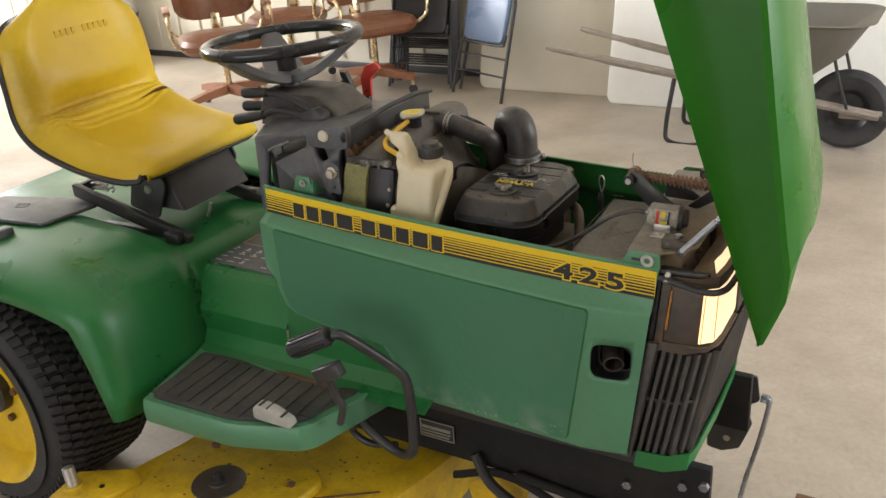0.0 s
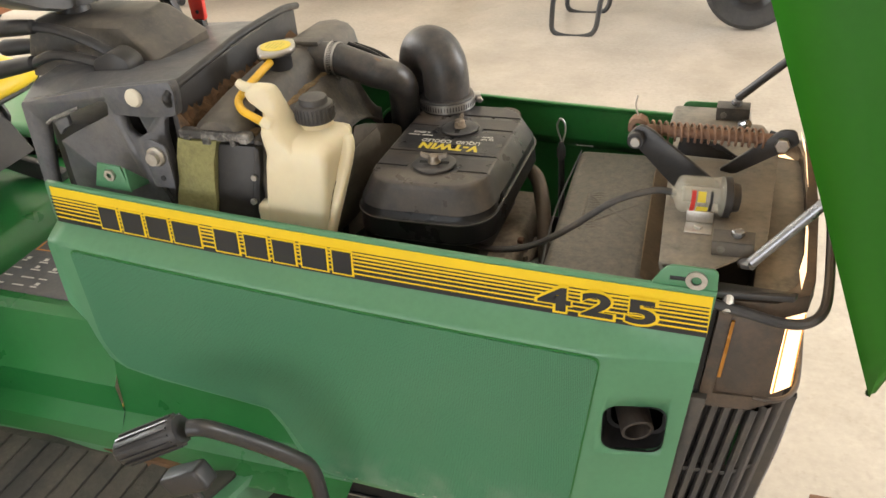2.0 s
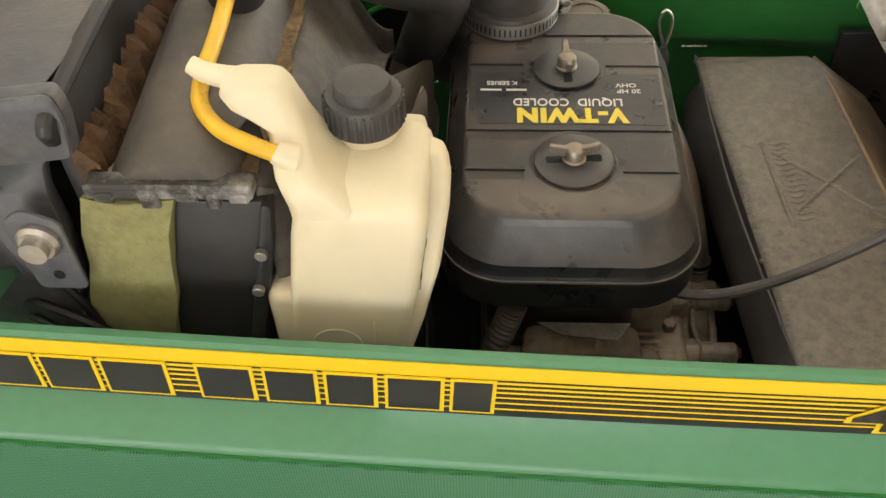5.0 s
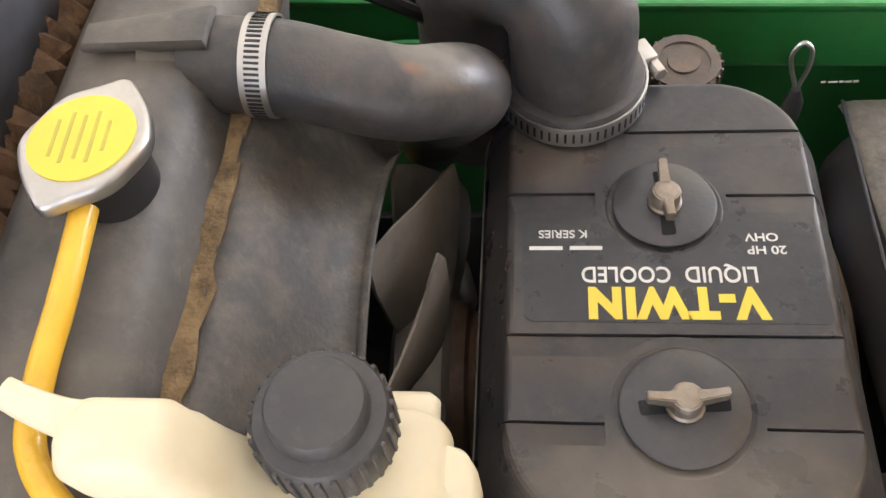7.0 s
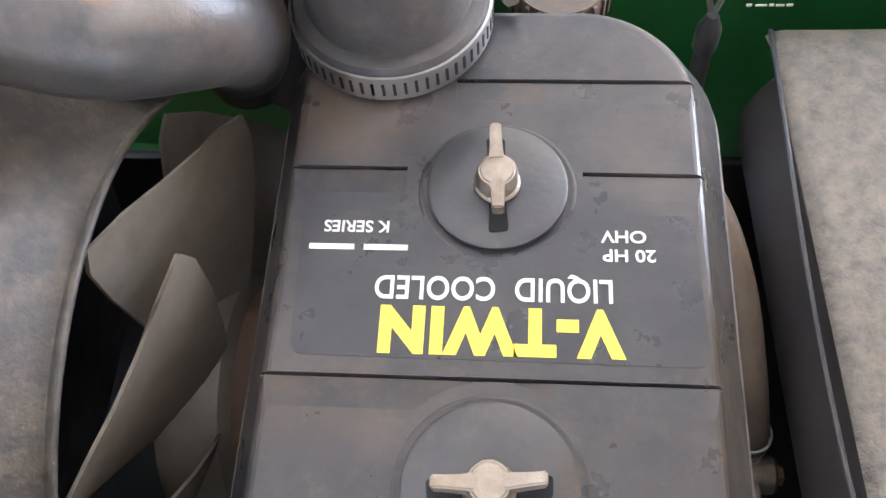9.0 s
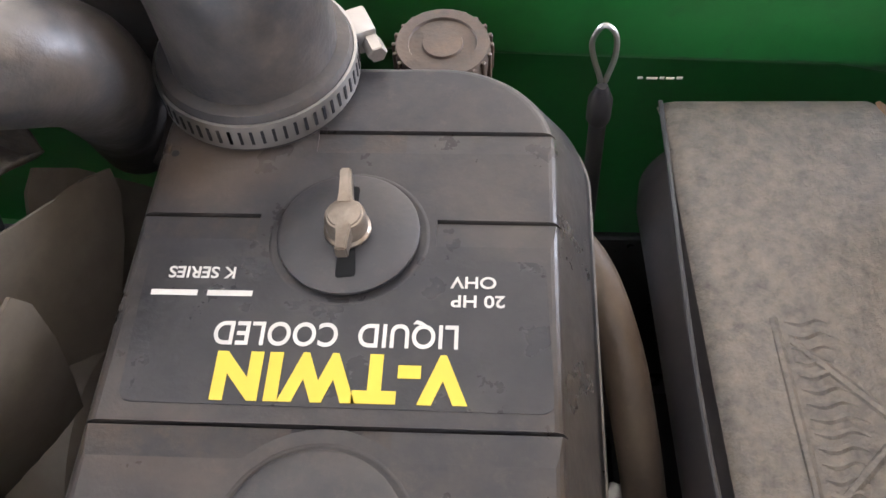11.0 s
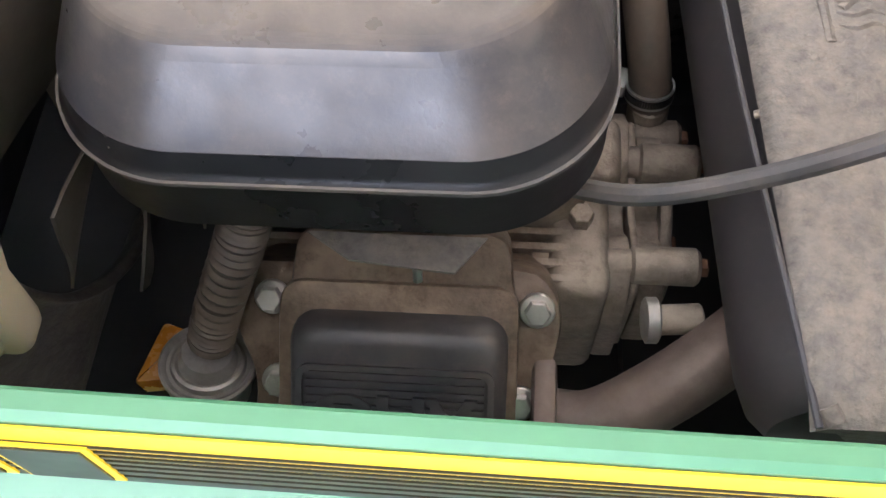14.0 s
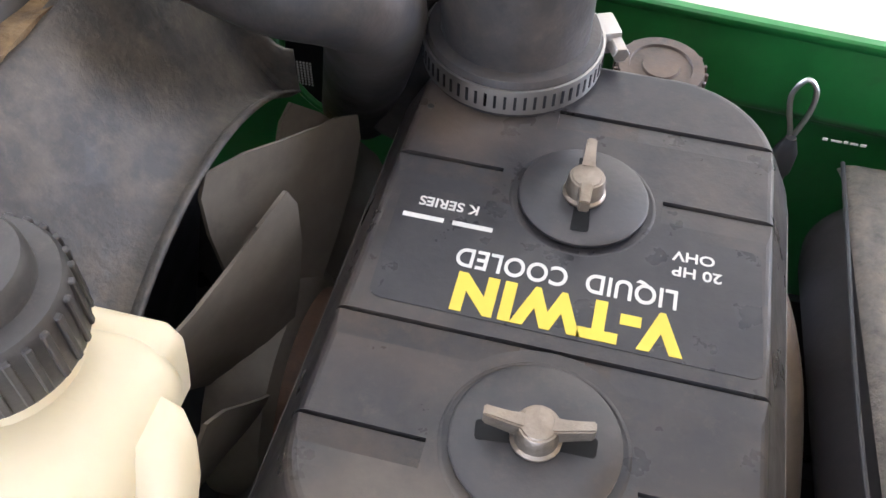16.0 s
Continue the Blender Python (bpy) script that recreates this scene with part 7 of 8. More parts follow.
for k in range(11):
    x = -1.055 + 0.036 * k
    y0 = -0.516 + max(0, k - 6) * 0.016
    part("mat_rib", prism([(x, y0), (x + 0.0315, y0 + 0.004), (x + 0.0315, -0.342), (x, -0.340)], 0.4612, 0.4648, "xy", 0.0012, 1), M_mat, mt_)
M_bleached = mat("bleached_rubber", (0.42, 0.40, 0.36), 0.8, 0, 0.1, 30, 0.3, 80, (0.25, 0.22, 0.18), 0.4)
wb = part("worn_pad", prism(rounded([(-0.775, 0.462), (-0.678, 0.462), (-0.682, 0.478), (-0.722, 0.495), (-0.762, 0.500), (-0.775, 0.488)], 0.008), -0.500, -0.474, "xz", 0.003), M_bleached, fr_, "bleached grey rubber pad")
for k in range(4):
    part("pad_rib", box((-0.757 + 0.018 * k, -0.499, 0.498 - 0.0045 * k), (-0.751 + 0.018 * k, -0.475, 0.5015 - 0.0045 * k), 0.001, 1), M_mat, wb)
part("rust_line", prism(rounded([(-0.86, -0.332), (-0.78, -0.345), (-0.69, -0.348), (-0.655, -0.340), (-0.70, -0.330), (-0.80, -0.324)], 0.004), 0.4625, 0.4640, "xy", 0.0004), M_rust, fr_, "rusty worn edge where the mat meets the tunnel")
# pedals
ped = part("drive_pedal", tube([(-0.575, -0.452, 0.682), (-0.555, -0.445, 0.680), (-0.525, -0.415, 0.640), (-0.490, -0.385, 0.592), (-0.474, -0.368, 0.555), (-0.472, -0.362, 0.48), (-0.476, -0.360, 0.395), (-0.490, -0.358, 0.362), (-0.53, -0.350, 0.352), (-0.60, -0.340, 0.378), (-0.63, -0.33, 0.40)], 0.0105, 12), M_metal_dark, tractor, "bent black steel pedal arm")
bm = lathe([(0.016, -0.005), (0.019, 0.0), (0.020, 0.09), (0.017, 0.096)], (-0.668, -0.466, 0.636), (-0.565, -0.450, 0.690), 10)
part("pedal_grip", bm, M_black, ped, "ribbed black rubber pedal")
bm = bmesh.new()
axp = axis_matrix((-0.668, -0.466, 0.636), (-0.565, -0.450, 0.690))
for k in range(14):
    a = radians(360 / 14 * k)
    box((-0.0012, -0.0012, 0.004), (0.002, 0.0012, 0.09), bm=bm, m=axp @ Matrix.Rotation(a, 4, "Z") @ Matrix.Translation((0.0195, 0, 0)))
part("grip_ribs", bm, M_black, ped)
p2 = part("reverse_pedal", box((-0.034, -0.014, -0.016), (0.034, 0.014, 0.016), 0.005, 3, m=Matrix.Translation((-0.598, -0.452, 0.592)) @ Matrix.Rotation(radians(-28), 4, "Y")), M_black, tractor, "small black rubber reverse pedal")
part("pedal_stem", tube([(-0.600, -0.45, 0.575), (-0.592, -0.445, 0.530), (-0.585, -0.44, 0.505), (-0.60, -0.435, 0.46)], 0.008, 10), M_metal_dark, p2)
part("pedal_rod", tube([(-0.64, -0.33, 0.38), (-0.66, -0.325, 0.35), (-0.62, -0.32, 0.325), (-0.55, -0.318, 0.34)], 0.008, 10), M_metal_dark, tractor, "bent black linkage rod")

# -- wheels --
def tyre_wheel(c, R, W, rim_r, side):
    x, y, z = c
    p0, p1 = (x, y - W / 2, z), (x, y + W / 2, z)
    prof_ = [(rim_r, 0.012), (rim_r + 0.012, 0.0), (rim_r + 0.05, -0.006), (R * 0.80, 0.0), (R * 0.90, 0.012), (R * 0.955, 0.032), (R * 0.972, 0.07), (R * 0.975, W / 2), (R * 0.972, W - 0.07), (R * 0.955, W - 0.032), (R * 0.90, W - 0.012), (R * 0.80, W), (rim_r + 0.05, W + 0.006), (rim_r + 0.012, W), (rim_r, W - 0.012)]
    ty = part("tyre", lathe(prof_, p0, p1, 72, closed=False), M_tyre, tractor, "black turf tyre with small wavy blocks")
    bm = bmesh.new()
    A_ = Matrix.Translation((x, y, z))
    rows_ = 10
    for k in range(76):
        for j in range(rows_):
            v = (j + 0.5) / rows_ * 2 - 1
            a = 2 * math.pi * (k + (0.5 if j % 2 else 0)) / 76
            rr = R * (0.985 - 0.035 * max(0, abs(v) - 0.6) / 0.4)
            h = 2 * math.pi * R / 76 * 0.40
            w = W / rows_ * 0.45
            M = A_ @ Matrix.Rotation(a, 4, "Y") @ Matrix.Translation((0, v * (W / 2 - 0.012), rr)) @ Matrix.Rotation(-v * 0.55 if abs(v) > 0.6 else 0, 4, "X")
            own = bmesh.new()
            vs = [own.verts.new(M @ Vector(q)) for q in ((-h, -w, -0.012), (h * 0.6, -w, -0.012), (h, w, -0.012), (-h * 0.6, w, -0.012), (-h * 0.85, -w * 0.85, 0.006), (h * 0.5, -w * 0.85, 0.006), (h * 0.85, w * 0.85, 0.006), (-h * 0.5, w * 0.85, 0.006))]
            for f in ((4, 5, 6, 7), (0, 1, 5, 4), (1, 2, 6, 5), (2, 3, 7, 6), (3, 0, 4, 7)):
                own.faces.new([vs[q] for q in f])
            tread_add(bm, own)
    tagged(part("tread_block", bm, M_tyre, ty), kind="stuff")
    s = -1 if side < 0 else 1
    o = (x, y + s * (W / 2 - 0.002), z)
    rim = part("rim", lathe([(0.03, -0.075), (0.06, -0.075), (rim_r - 0.035, -0.07), (rim_r - 0.025, -0.045), (rim_r - 0.012, -0.012), (rim_r + 0.004, 0.0), (rim_r + 0.012, 0.004), (rim_r + 0.012, -0.006)], o, (x, y + s * (W / 2 + 1), z), 56, closed=False), M_rimpaint, tractor, "yellow steel wheel rim")
    part("hub", lathe([(0.06, -0.078), (0.06, -0.05), (0.035, -0.045), (0.03, -0.02)], o, (x, y + s * (W / 2 + 1), z), 24), M_metal_dark, rim)
    for k in range(5):
        a = radians(72 * k + 10)
        q = Vector((x + 0.085 * math.cos(a), y + s * (W / 2 - 0.075), z + 0.085 * math.sin(a)))
        part("wheel_bolt", rod(q, q + Vector((0, s * 0.014, 0)), 0.010, 6), M_rust, rim)


def tread_add(bm, own):
    off = [bm.verts.new(v.co) for v in own.verts]
    own.verts.index_update()
    for f in own.faces:
        bm.faces.new([off[v.index] for v in f.verts])
    own.free()


tyre_wheel((-1.655, -0.435, 0.318), 0.325, 0.315, 0.226, -1)
tyre_wheel((-1.655, 2 * YC + 0.435, 0.318), 0.325, 0.315, 0.226, 1)
tyre_wheel((-0.28, 0.30, 0.20), 0.20, 0.16, 0.10, 1)
part("front_axle", tube([(-0.28, -0.20, 0.26), (-0.28, YC, 0.30), (-0.28, 0.22, 0.22)], 0.03, 12), M_metal_dark, tractor, "black steel front axle")

# -- mower deck --
dp = rounded([(-1.205, -0.60), (-1.05, -0.66), (-0.72, -0.62), (-0.56, -0.42), (-0.50, -0.18), (-0.50, 0.30), (-0.75, 0.52), (-1.05, 0.50), (-1.14, 0.2), (-1.14, -0.40)], 0.06, 6)
cd = Vector((-0.86, -0.08))
gd = lambda p, g: (p[0] + (p[0] - cd.x) * g, p[1] + (p[1] - cd.y) * g)
deck = part("mower_deck", loft([[(*gd(p, 0.0), 0.08) for p in dp], [(*gd(p, 0.0), 0.19) for p in dp], [(*gd(p, -0.02), 0.215) for p in dp], [(*gd(p, -0.07), 0.226) for p in dp], [(*gd(p, -0.2), 0.226) for p in dp]]), M_yellow, tractor, "yellow mower deck with grass stains")
bp = rounded([(-1.09, -0.60), (-1.0, -0.66), (-0.80, -0.62), (-0.72, -0.50), (-0.70, -0.38), (-0.98, -0.33), (-1.08, -0.42)], 0.05, 5)
bc = part("belt_cover", prism(bp, 0.224, 0.25, "xy", 0.008, 3), M_yellow, deck, "raised yellow belt cover")
part("spindle_hole", lathe([(0.062, 0.0), (0.060, 0.0022), (0.057, 0.0006), (0.022, 0.0006), (0.021, 0.004), (0.012, 0.004)], (-0.918, -0.502, 0.2500), (-0.918, -0.502, 0.4), 36), M_bezel, bc, "dark spindle opening")
part("spindle_nut", lathe([(0.016, 0), (0.016, 0.01), (0.009, 0.012), (0.009, 0.026), (0.005, 0.028)], (-0.918, -0.502, 0.25), (-0.918, -0.502, 0.4), 12), M_metal_dark, bc)
part("deck_seam", box((-0.80, -0.432, 0.2255), (-0.56, -0.426, 0.2272), 0.0005, m=Matrix.Translation((-0.7, -0.43, 0)) @ Matrix.Rotation(radians(33), 4, "Z") @ Matrix.Translation((0.7, 0.43, 0))), M_rust, deck, "rusty seam of the deck")
for p in ((-0.80, -0.56), (-0.76, -0.44), (-1.02, -0.40)):
    part("cover_screw", rod((*p, 0.249), (*p, 0.256), 0.010, 6), M_rust, bc)
arm_ = part("wheel_arm", prism(rounded([(-1.275, -0.60), (-1.16, -0.535), (-1.10, -0.56), (-1.16, -0.68), (-1.26, -0.70)], 0.01), 0.205, 0.235, "xy", 0.004), M_yellow, deck, "yellow gauge wheel arm")
part("arm_pin", rod((-1.235, -0.645, 0.235), (-1.245, -0.640, 0.285), 0.014, 14), M_steel, arm_, "steel pin with a cross hole")
part("pin_collar", rod((-1.235, -0.645, 0.23), (-1.236, -0.645, 0.243), 0.024, 18), M_yellow, arm_)
part("arm_hole", rod((-1.175, -0.615, 0.2355), (-1.175, -0.615, 0.2362), 0.007, 12), M_decal_k, arm_)
part("hanger", prism(rounded([(-0.42, 0.12), (-0.30, 0.16), (-0.28, 0.26), (-0.34, 0.30), (-0.37, 0.24), (-0.44, 0.2)], 0.015), -0.216, -0.208, "xz", 0.002), M_yellow, deck, "yellow deck hanger")
part("steering_link", tube([(-0.40, -0.24, 0.31), (-0.36, -0.25, 0.25), (-0.28, -0.25, 0.20)], 0.012, 10), M_black, tractor, "black hose below the chassis")
# grass dirt and chips on the deck
random.seed(21)
bm = bmesh.new()
for k in range(90):
    x, y = random.uniform(-1.08, -0.62), random.uniform(-0.58, -0.26)
    r = random.uniform(0.0012, 0.0045)
    zz = 0.2509 if x < -0.74 and y < -0.40 else 0.2269
    ring_ = [bm.verts.new((x + r * random.uniform(0.6, 1.5) * math.cos(a), y + r * random.uniform(0.5, 1.1) * math.sin(a), zz)) for a in [q * math.pi / 3 for q in range(6)]]
    bm.faces.new(ring_)
tagged(part("deck_dirt", bm, M_grime, deck, "dark specks of dried grass dirt"), kind="stuff")
# loose wiring in front of the dash and behind the radiator
for pts, r in (([(-0.755, -0.205, 0.83), (-0.72, -0.225, 0.845), (-0.69, -0.232, 0.835), (-0.672, -0.225, 0.80)], 0.004), ([(-0.77, -0.20, 0.815), (-0.73, -0.222, 0.822), (-0.70, -0.232, 0.81), (-0.675, -0.22, 0.77)], 0.0035), ([(-0.76, -0.19, 0.86), (-0.725, -0.21, 0.868), (-0.70, -0.222, 0.85), (-0.688, -0.225, 0.80)], 0.0032),
               ([(-0.575, 0.105, 0.955), (-0.535, 0.098, 0.945), (-0.495, 0.105, 0.915), (-0.47, 0.125, 0.87)], 0.0042), ([(-0.575, 0.125, 0.948), (-0.53, 0.12, 0.935), (-0.495, 0.128, 0.90), (-0.48, 0.14, 0.85)], 0.0042)):
    part("wire", tube(pts, r, 8), M_tray_and_shade, tractor, "black cable")
part("tie_rod", tube([(-0.30, -0.24, 0.285), (-0.18, -0.235, 0.27), (-0.06, -0.23, 0.262)], 0.010, 10), M_frame_shade, tractor, "black steel tie rod")
part("drive_belt", tube([(-0.46, -0.235, 0.23), (-0.34, -0.24, 0.275), (-0.22, -0.238, 0.24), (-0.20, -0.236, 0.20)], 0.009, 8, flat=0.6), M_frame_shade, tractor, "black drive belt")

# ---- along the wall ----
def leaning_table(x0, x1, h, z_low, y_low, y_top, material, label, thick=0.045, r=0.06):
    """A folded table that stands on its long edge and leans on the wall."""
    poly = rounded([(x0, 0), (x1, 0), (x1, h), (x0, h)], r, 6)
    t = thing("folding_table", ((x0 + x1) / 2, y_low, z_low), label, "table", "folding tables against the wall")
    T = Matrix.Translation((0, y_low, z_low)) @ Matrix.Rotation(-math.atan2(y_top - y_low, h), 4, "X")
    part("tabletop", prism(poly, 0, thick, "xz", 0.008, 3, m=T), material, t)
    fr = part("table_frame", tube([T @ Vector(p) for p in ((x0 + 0.15, thick + 0.02, 0.1), (x1 - 0.15, thick + 0.02, 0.1), (x1 - 0.15, thick + 0.02, h - 0.1), (x0 + 0.15, thick + 0.02, h - 0.1), (x0 + 0.15, thick + 0.02, 0.1))], 0.012, 8, per=1), M_metal_dark, t)
    return t


leaning_table(-2.42, -0.72, 0.76, 0.0, 3.66, 3.82, M_cream_tab, "cream plastic folding table leaning on the wall")
leaning_table(-1.47, 0.2, 0.78, 0.0, 3.52, 3.70, M_white_tab, "white plastic folding table leaning on the wall")
leaning_table(0.4, 2.2, 0.76, 0.0, 3.68, 3.84, M_cream_tab, "cream plastic folding table leaning on the wall")


def folding_chair(pad, label):
    """A folded steel chair; stands upright in its own frame, facing -y, feet at z 0."""
    c = thing("folding_chair", (0, 0, 0), label, "chair", "folded chairs against the wall")
    for s in (-1, 1):
        part("leg", tube([(s * 0.24, 0.0, 0.0), (s * 0.225, 0.0, 0.4), (s * 0.21, 0.0, 0.82)], 0.011, 10, per=3), M_metal_dark, c)
        part("leg", tube([(s * 0.205, 0.03, 0.03), (s * 0.20, 0.03, 0.4), (s * 0.195, 0.03, 0.62)], 0.010, 10, per=3), M_metal_dark, c)
    for z, w in ((0.16, 0.23), (0.27, 0.225)):
        part("stretcher", rod((-w, 0, z), (w, 0, z), 0.007, 10), M_metal_dark, c)
    part("seat", prism(rounded([(-0.19, 0.36), (0.19, 0.36), (0.20, 0.74), (-0.20, 0.74)], 0.05), -0.028, 0.004, "xz", 0.01, 3), pad, c, "vinyl seat pad")
    part("seat_frame", tube([(-0.2, -0.012, 0.42), (-0.19, -0.012, 0.37), (-0.16, -0.012, 0.35), (0.16, -0.012, 0.35), (0.19, -0.012, 0.37), (0.2, -0.012, 0.42)], 0.010, 10), M_metal_dark, c)
    part("backrest", prism(rounded([(-0.2, 0.70), (0.2, 0.70), (0.2, 0.86), (-0.2, 0.86)], 0.04), 0.0, 0.03, "xz", 0.01, 3), M_metal_dark, c)
    return c


blue = folding_chair(M_bluepad, "folded black steel chair with a slate blue seat pad")
part("paper_tag", prism([(0.02, 0.63), (0.06, 0.63), (0.06, 0.685), (0.02, 0.685)], -0.030, -0.0285, "xz"), M_label_w, blue, "small white paper tag")
blue.matrix_basis = Matrix.Translation((-2.32, 3.42, 0.0)) @ Matrix.Rotation(radians(-22), 4, "Z") @ Matrix.Rotation(radians(-16), 4, "X")
black1 = folding_chair(M_black, "folded black steel chair in a leaning stack")
black1.matrix_basis = Matrix.Translation((-2.83, 3.56, 0)) @ Matrix.Rotation(radians(4), 4, "Z") @ Matrix.Rotation(radians(-14), 4, "X")
for k in range(1, 5):
    copy_thing(black1, Matrix.Translation((-2.83 - 0.018 * k, 3.56 + 0.065 * k, 0)) @ Matrix.Rotation(radians(4 - k), 4, "Z") @ Matrix.Rotation(radians(-14 + 1.5 * k), 4, "X"))


def swivel_chair(label):
    """Faces -y, stands at the origin."""
    c = thing("swivel_armchair", (0, 0, 0), label, "chair", "brown office armchairs")
    part("post", rod((0, 0, 0.10), (0, 0, 0.40), 0.022, 18), M_brass, c, "brass-coloured post")
    part("seat", loft([rrect(-0.24, 0.24, -0.23, 0.23, (0.14,) * 4, 0.405), rrect(-0.265, 0.265, -0.255, 0.255, (0.16,) * 4, 0.43), rrect(-0.27, 0.27, -0.26, 0.26, (0.16,) * 4, 0.465), rrect(-0.25, 0.25, -0.24, 0.24, (0.15,) * 4, 0.495), rrect(-0.18, 0.18, -0.17, 0.17, (0.12,) * 4, 0.508)]), M_leather, c, "shiny brown leather seat")
    secs = []
    for u in range(13):
        a = radians(-62 + 124 * u / 12)
        R = 0.27
        x, y = R * math.sin(a), R * math.cos(a) * 0.95
        e = 1 - (abs(u - 6) / 6) ** 4 * 0.45
        secs.append([(x * (1 + d), y * (1 + d), 0.56 + 0.19 * (1 - e) + h * 0.36 * e) for d, h in ((-0.06, 0), (0.08, 0), (0.12, 0.5), (0.10, 1), (-0.02, 1.02), (-0.10, 0.5))])
    part("backrest", loft(secs), M_leather, c, "curved brown leather back")
    part("back_stem", box((-0.03, 0.22, 0.40), (0.03, 0.29, 0.60), 0.01), M_brass, c)
    for s in (-1, 1):
        ar = part("arm_tube", tube([(s * 0.22, 0.20, 0.44), (s * 0.30, 0.22, 0.50), (s * 0.315, 0.2, 0.60), (s * 0.315, 0.12, 0.66), (s * 0.315, -0.12, 0.66), (s * 0.315, -0.2, 0.62), (s * 0.30, -0.21, 0.50), (s * 0.22, -0.15, 0.43)], 0.012, 10), M_brass, c, "bent brass arm tube")
        part("arm_pad", box((s * 0.315 - 0.022, -0.13, 0.655), (s * 0.315 + 0.022, 0.13, 0.685), 0.008, 3), M_wood, ar, "wooden arm pad")
    for k in range(4):
        a = radians(90 * k + 30)
        d = Vector((math.cos(a), math.sin(a), 0))
        n = Vector((-d.y, d.x, 0))
        sec = []
        for r, z, h, w in ((0.03, 0.135, 0.030, 0.026), (0.18, 0.125, 0.025, 0.024), (0.30, 0.112, 0.018, 0.022)):
            p = d * r
            sec.append([p + n * w + Vector((0, 0, z - h)), p - n * w + Vector((0, 0, z - h)), p - n * w + Vector((0, 0, z + h)), p + n * w + Vector((0, 0, z + h))])
        lg = part("base_leg", loft(sec), M_wood, c, "wooden star leg")
        q = d * 0.285
        part("caster", rod(q + n * 0.014 + Vector((0, 0, 0.030)), q - n * 0.014 + Vector((0, 0, 0.030)), 0.029, 16), M_black, lg)
        part("leg_cap", rod(q + Vector((0, 0, 0.055)), q + Vector((0, 0, 0.10)), 0.012, 12), M_brass, lg)
    return c


ch = swivel_chair("brown leather swivel armchair with wooden arms")
ch.matrix_basis = Matrix.Translation((-3.82, 2.76, 0)) @ Matrix.Rotation(radians(48), 4, "Z")
copy_thing(ch, Matrix.Translation((-3.08, 3.42, 0)) @ Matrix.Rotation(radians(60), 4, "Z"))
copy_thing(ch, Matrix.Translation((-3.86, 3.50, 0)) @ Matrix.Rotation(radians(25), 4, "Z"))

# grey bin on concrete blocks in the far corner
for k, (x, y) in enumerate(((-6.35, 3.6), (-5.9, 3.6))):
    b = finish("concrete_block", box((x - 0.2, y - 0.1, 0), (x + 0.2, y + 0.1, 0.2), 0.006), M_block)
    tagged(b, "grey concrete block under a black tray", "block", "blocks in the corner")
tr = finish("black_tray", loft([rrect(-6.5, -5.75, 3.4, 3.8, (0.04,) * 4, 0.20), rrect(-6.55, -5.7, 3.37, 3.83, (0.05,) * 4, 0.40)]), M_black)
tagged(tr, "black plastic tray on concrete blocks", "tray")
bn = finish("grey_bin", lathe([(0.15, 0), (0.2, 0.02), (0.23, 0.3), (0.24, 0.5), (0.22, 0.5)], (-6.1, 3.6, 0.40), (-6.1, 3.6, 2), 28), M_greytray)
tagged(bn, "round grey plastic bin in the corner", "bin")

# ---- wheelbarrow ----
wbar = thing("wheelbarrow", (-0.5, 3.2, 0), "grey wheelbarrow with weathered wooden handles", "wheelbarrow")
for s, y in ((0, 3.02), (1, 3.42)):
    a, b = Vector((0.12, y + (0.10 if s == 0 else -0.10), 0.20)), Vector((-1.52, y - (0.05 if s == 0 else -0.05), 0.49))
    secs = []
    for t, w, h in ((0, 0.02, 0.022), (0.5, 0.021, 0.023), (0.80, 0.021, 0.023), (0.83, 0.017, 0.018), (0.98, 0.016, 0.016), (1.0, 0.011, 0.011)):
        p = a.lerp(b, t)
        secs.append([p + Vector((0, w * math.cos(q), h * math.sin(q))) for q in [math.pi / 4 + math.pi / 4 * k for k in range(8)]])
    part("handle", loft(secs), M_oldwood, wbar, "weathered grey wooden handle")
tw = part("tyre", lathe([(0.10, -0.03), (0.13, -0.045), (0.17, -0.045), (0.19, -0.03), (0.198, 0), (0.19, 0.03), (0.17, 0.045), (0.13, 0.045), (0.10, 0.03)], (-0.03, 3.22, 0.198), (-0.03, 4, 0.198), 48, closed=False), M_tyre, wbar, "black barrow tyre")
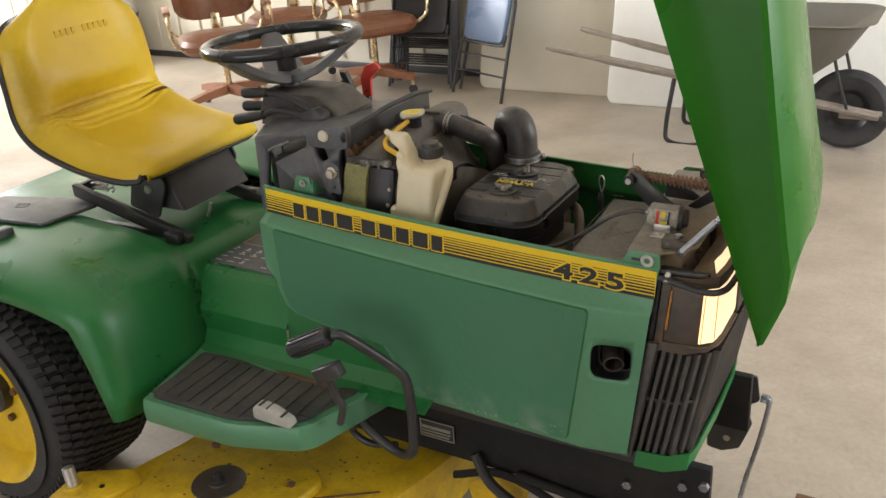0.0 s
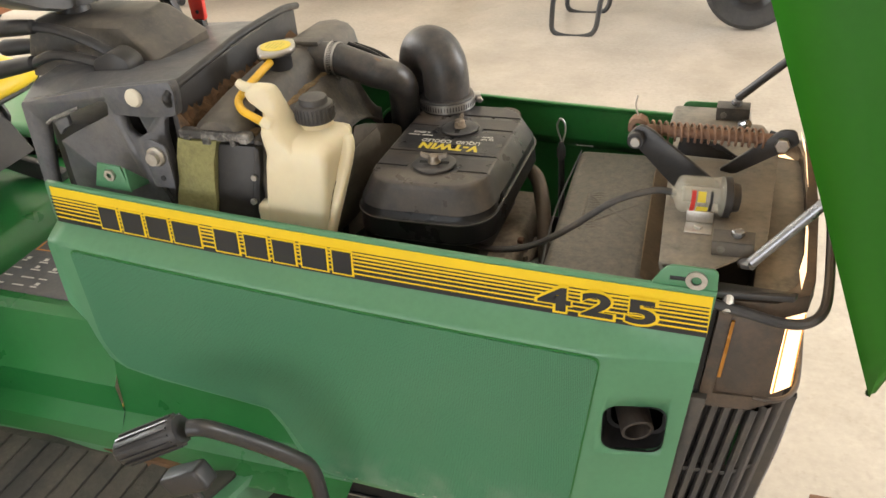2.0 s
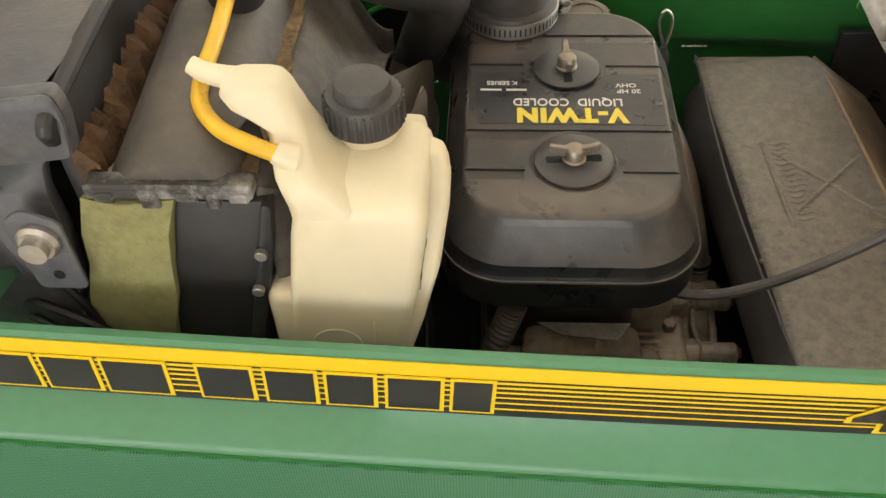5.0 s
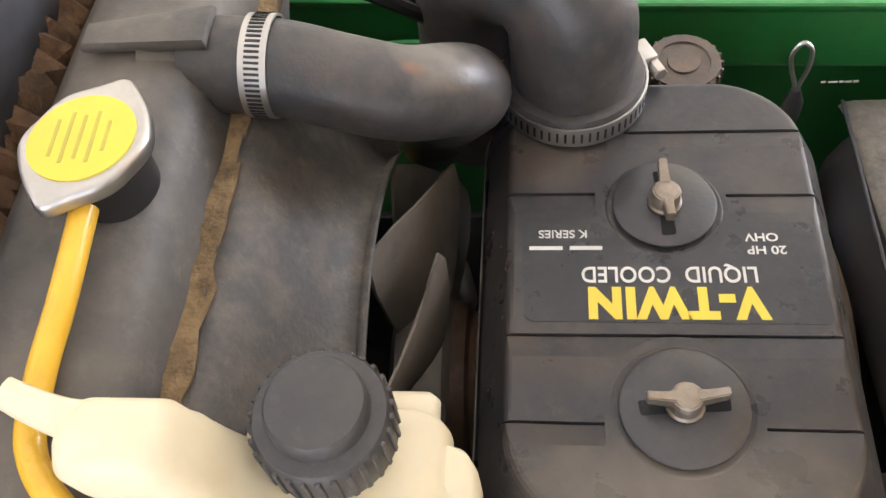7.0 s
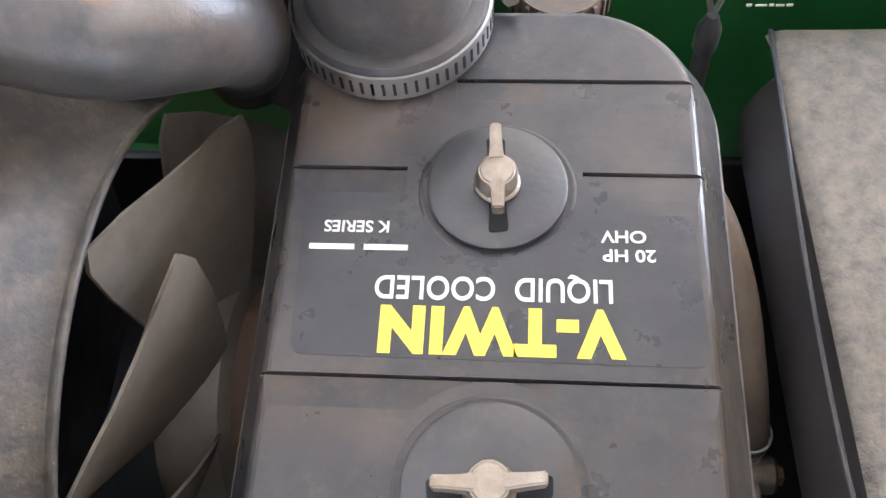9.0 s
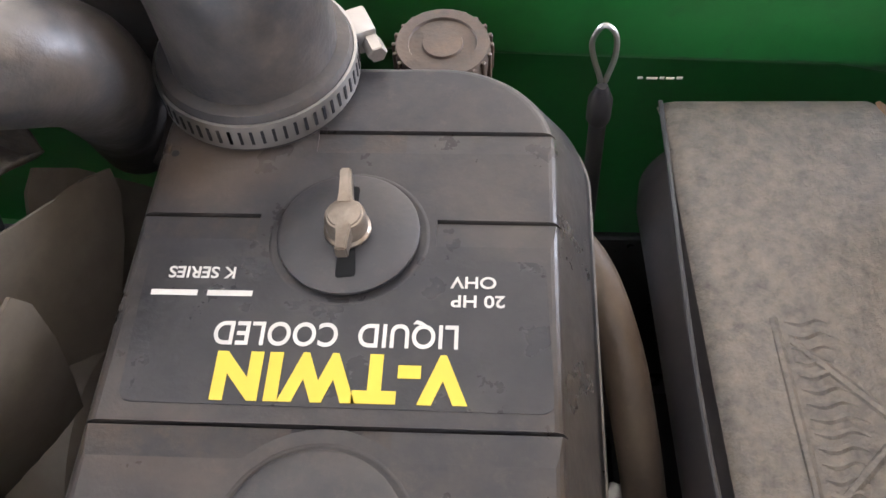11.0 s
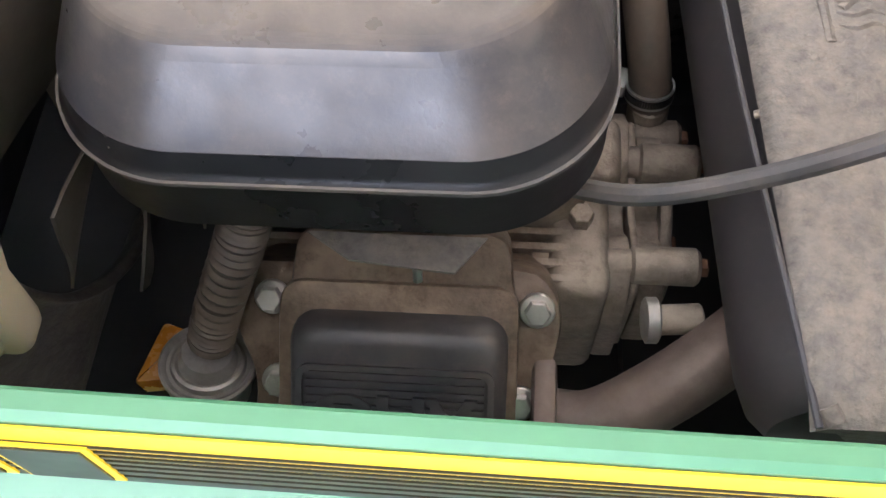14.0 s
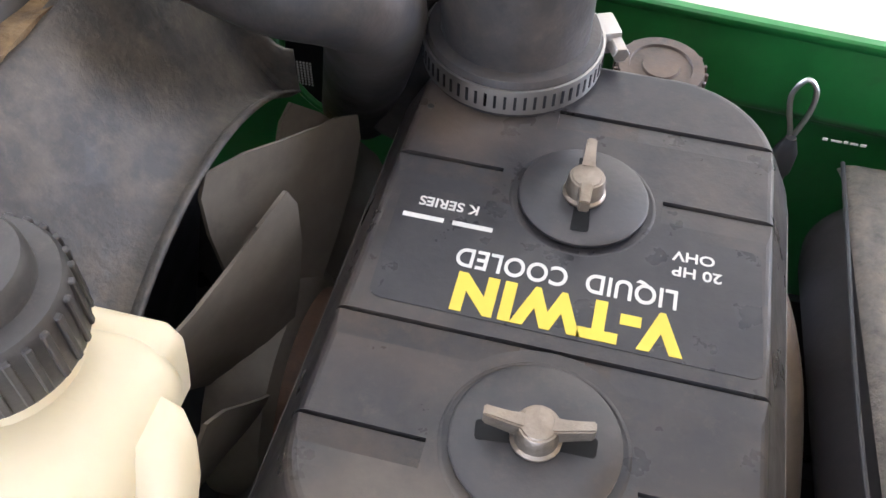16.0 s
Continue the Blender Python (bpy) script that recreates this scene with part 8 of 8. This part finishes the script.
part("rim", lathe([(0.02, -0.05), (0.03, -0.02), (0.08, -0.012), (0.105, -0.035), (0.105, 0.035), (0.08, 0.012), (0.03, 0.02), (0.02, 0.05)], (-0.03, 3.22, 0.198), (-0.03, 4, 0.198), 36), M_metal_dark, tw)
part("axle_bracket", box((-0.06, 3.14, 0.17), (0.13, 3.16, 0.215), 0.004), M_oldwood, wbar)
part("guard", tube([(0.12, 3.12, 0.19), (0.20, 3.12, 0.17), (0.22, 3.22, 0.17), (0.20, 3.32, 0.17), (0.12, 3.32, 0.19)], 0.012, 8), M_metal_dark, wbar, "bent steel wheel guard")
part("tray", loft([rrect(-0.62, -0.22, 3.08, 3.36, (0.05,) * 4, 0.36), rrect(-0.80, -0.05, 2.98, 3.46, (0.09,) * 4, 0.50), rrect(-0.90, 0.04, 2.92, 3.52, (0.14,) * 4, 0.64), rrect(-0.92, 0.07, 2.90, 3.54, (0.14,) * 4, 0.652), rrect(-0.90, 0.04, 2.925, 3.515, (0.14,) * 4, 0.655), rrect(-0.82, -0.05, 2.98, 3.46, (0.1,) * 4, 0.58), rrect(-0.6, -0.24, 3.1, 3.34, (0.05,) * 4, 0.385)]), M_greytray, wbar, "grey moulded tray")
for y in (3.05, 3.39):
    part("strut", tube([(-0.10, y, 0.50), (-0.06, y, 0.36), (-0.02, y + (0.05 if y < 3.2 else -0.05), 0.22)], 0.008, 8), M_metal_dark, wbar)
    part("leg", tube([(-0.62, y, 0.36), (-0.66, y, 0.15), (-0.70, y, 0.01), (-0.86, y, 0.005), (-0.88, y, 0.1), (-0.84, y, 0.38)], 0.012, 10), M_metal_dark, wbar, "black steel leg")

wbar.location.x -= 0.03
wbar.location.y -= 0.16

# rusty perforated mat on the floor ahead of the nose
bm = bmesh.new()
for k in range(26):
    box((0.22 + 0.02 * k, -0.25, 0.004), (0.228 + 0.02 * k, 0.27, 0.014), bm=bm)
for k in range(27):
    box((0.22, -0.25 + 0.02 * k, 0.004), (0.728, -0.242 + 0.02 * k, 0.0135), bm=bm)
box((0.20, 0.262, 0.0), (0.74, 0.28, 0.02), 0.003, bm=bm)
tagged(finish("floor_grate", bm, M_rust), "rusty perforated steel grate on the floor", "grate")
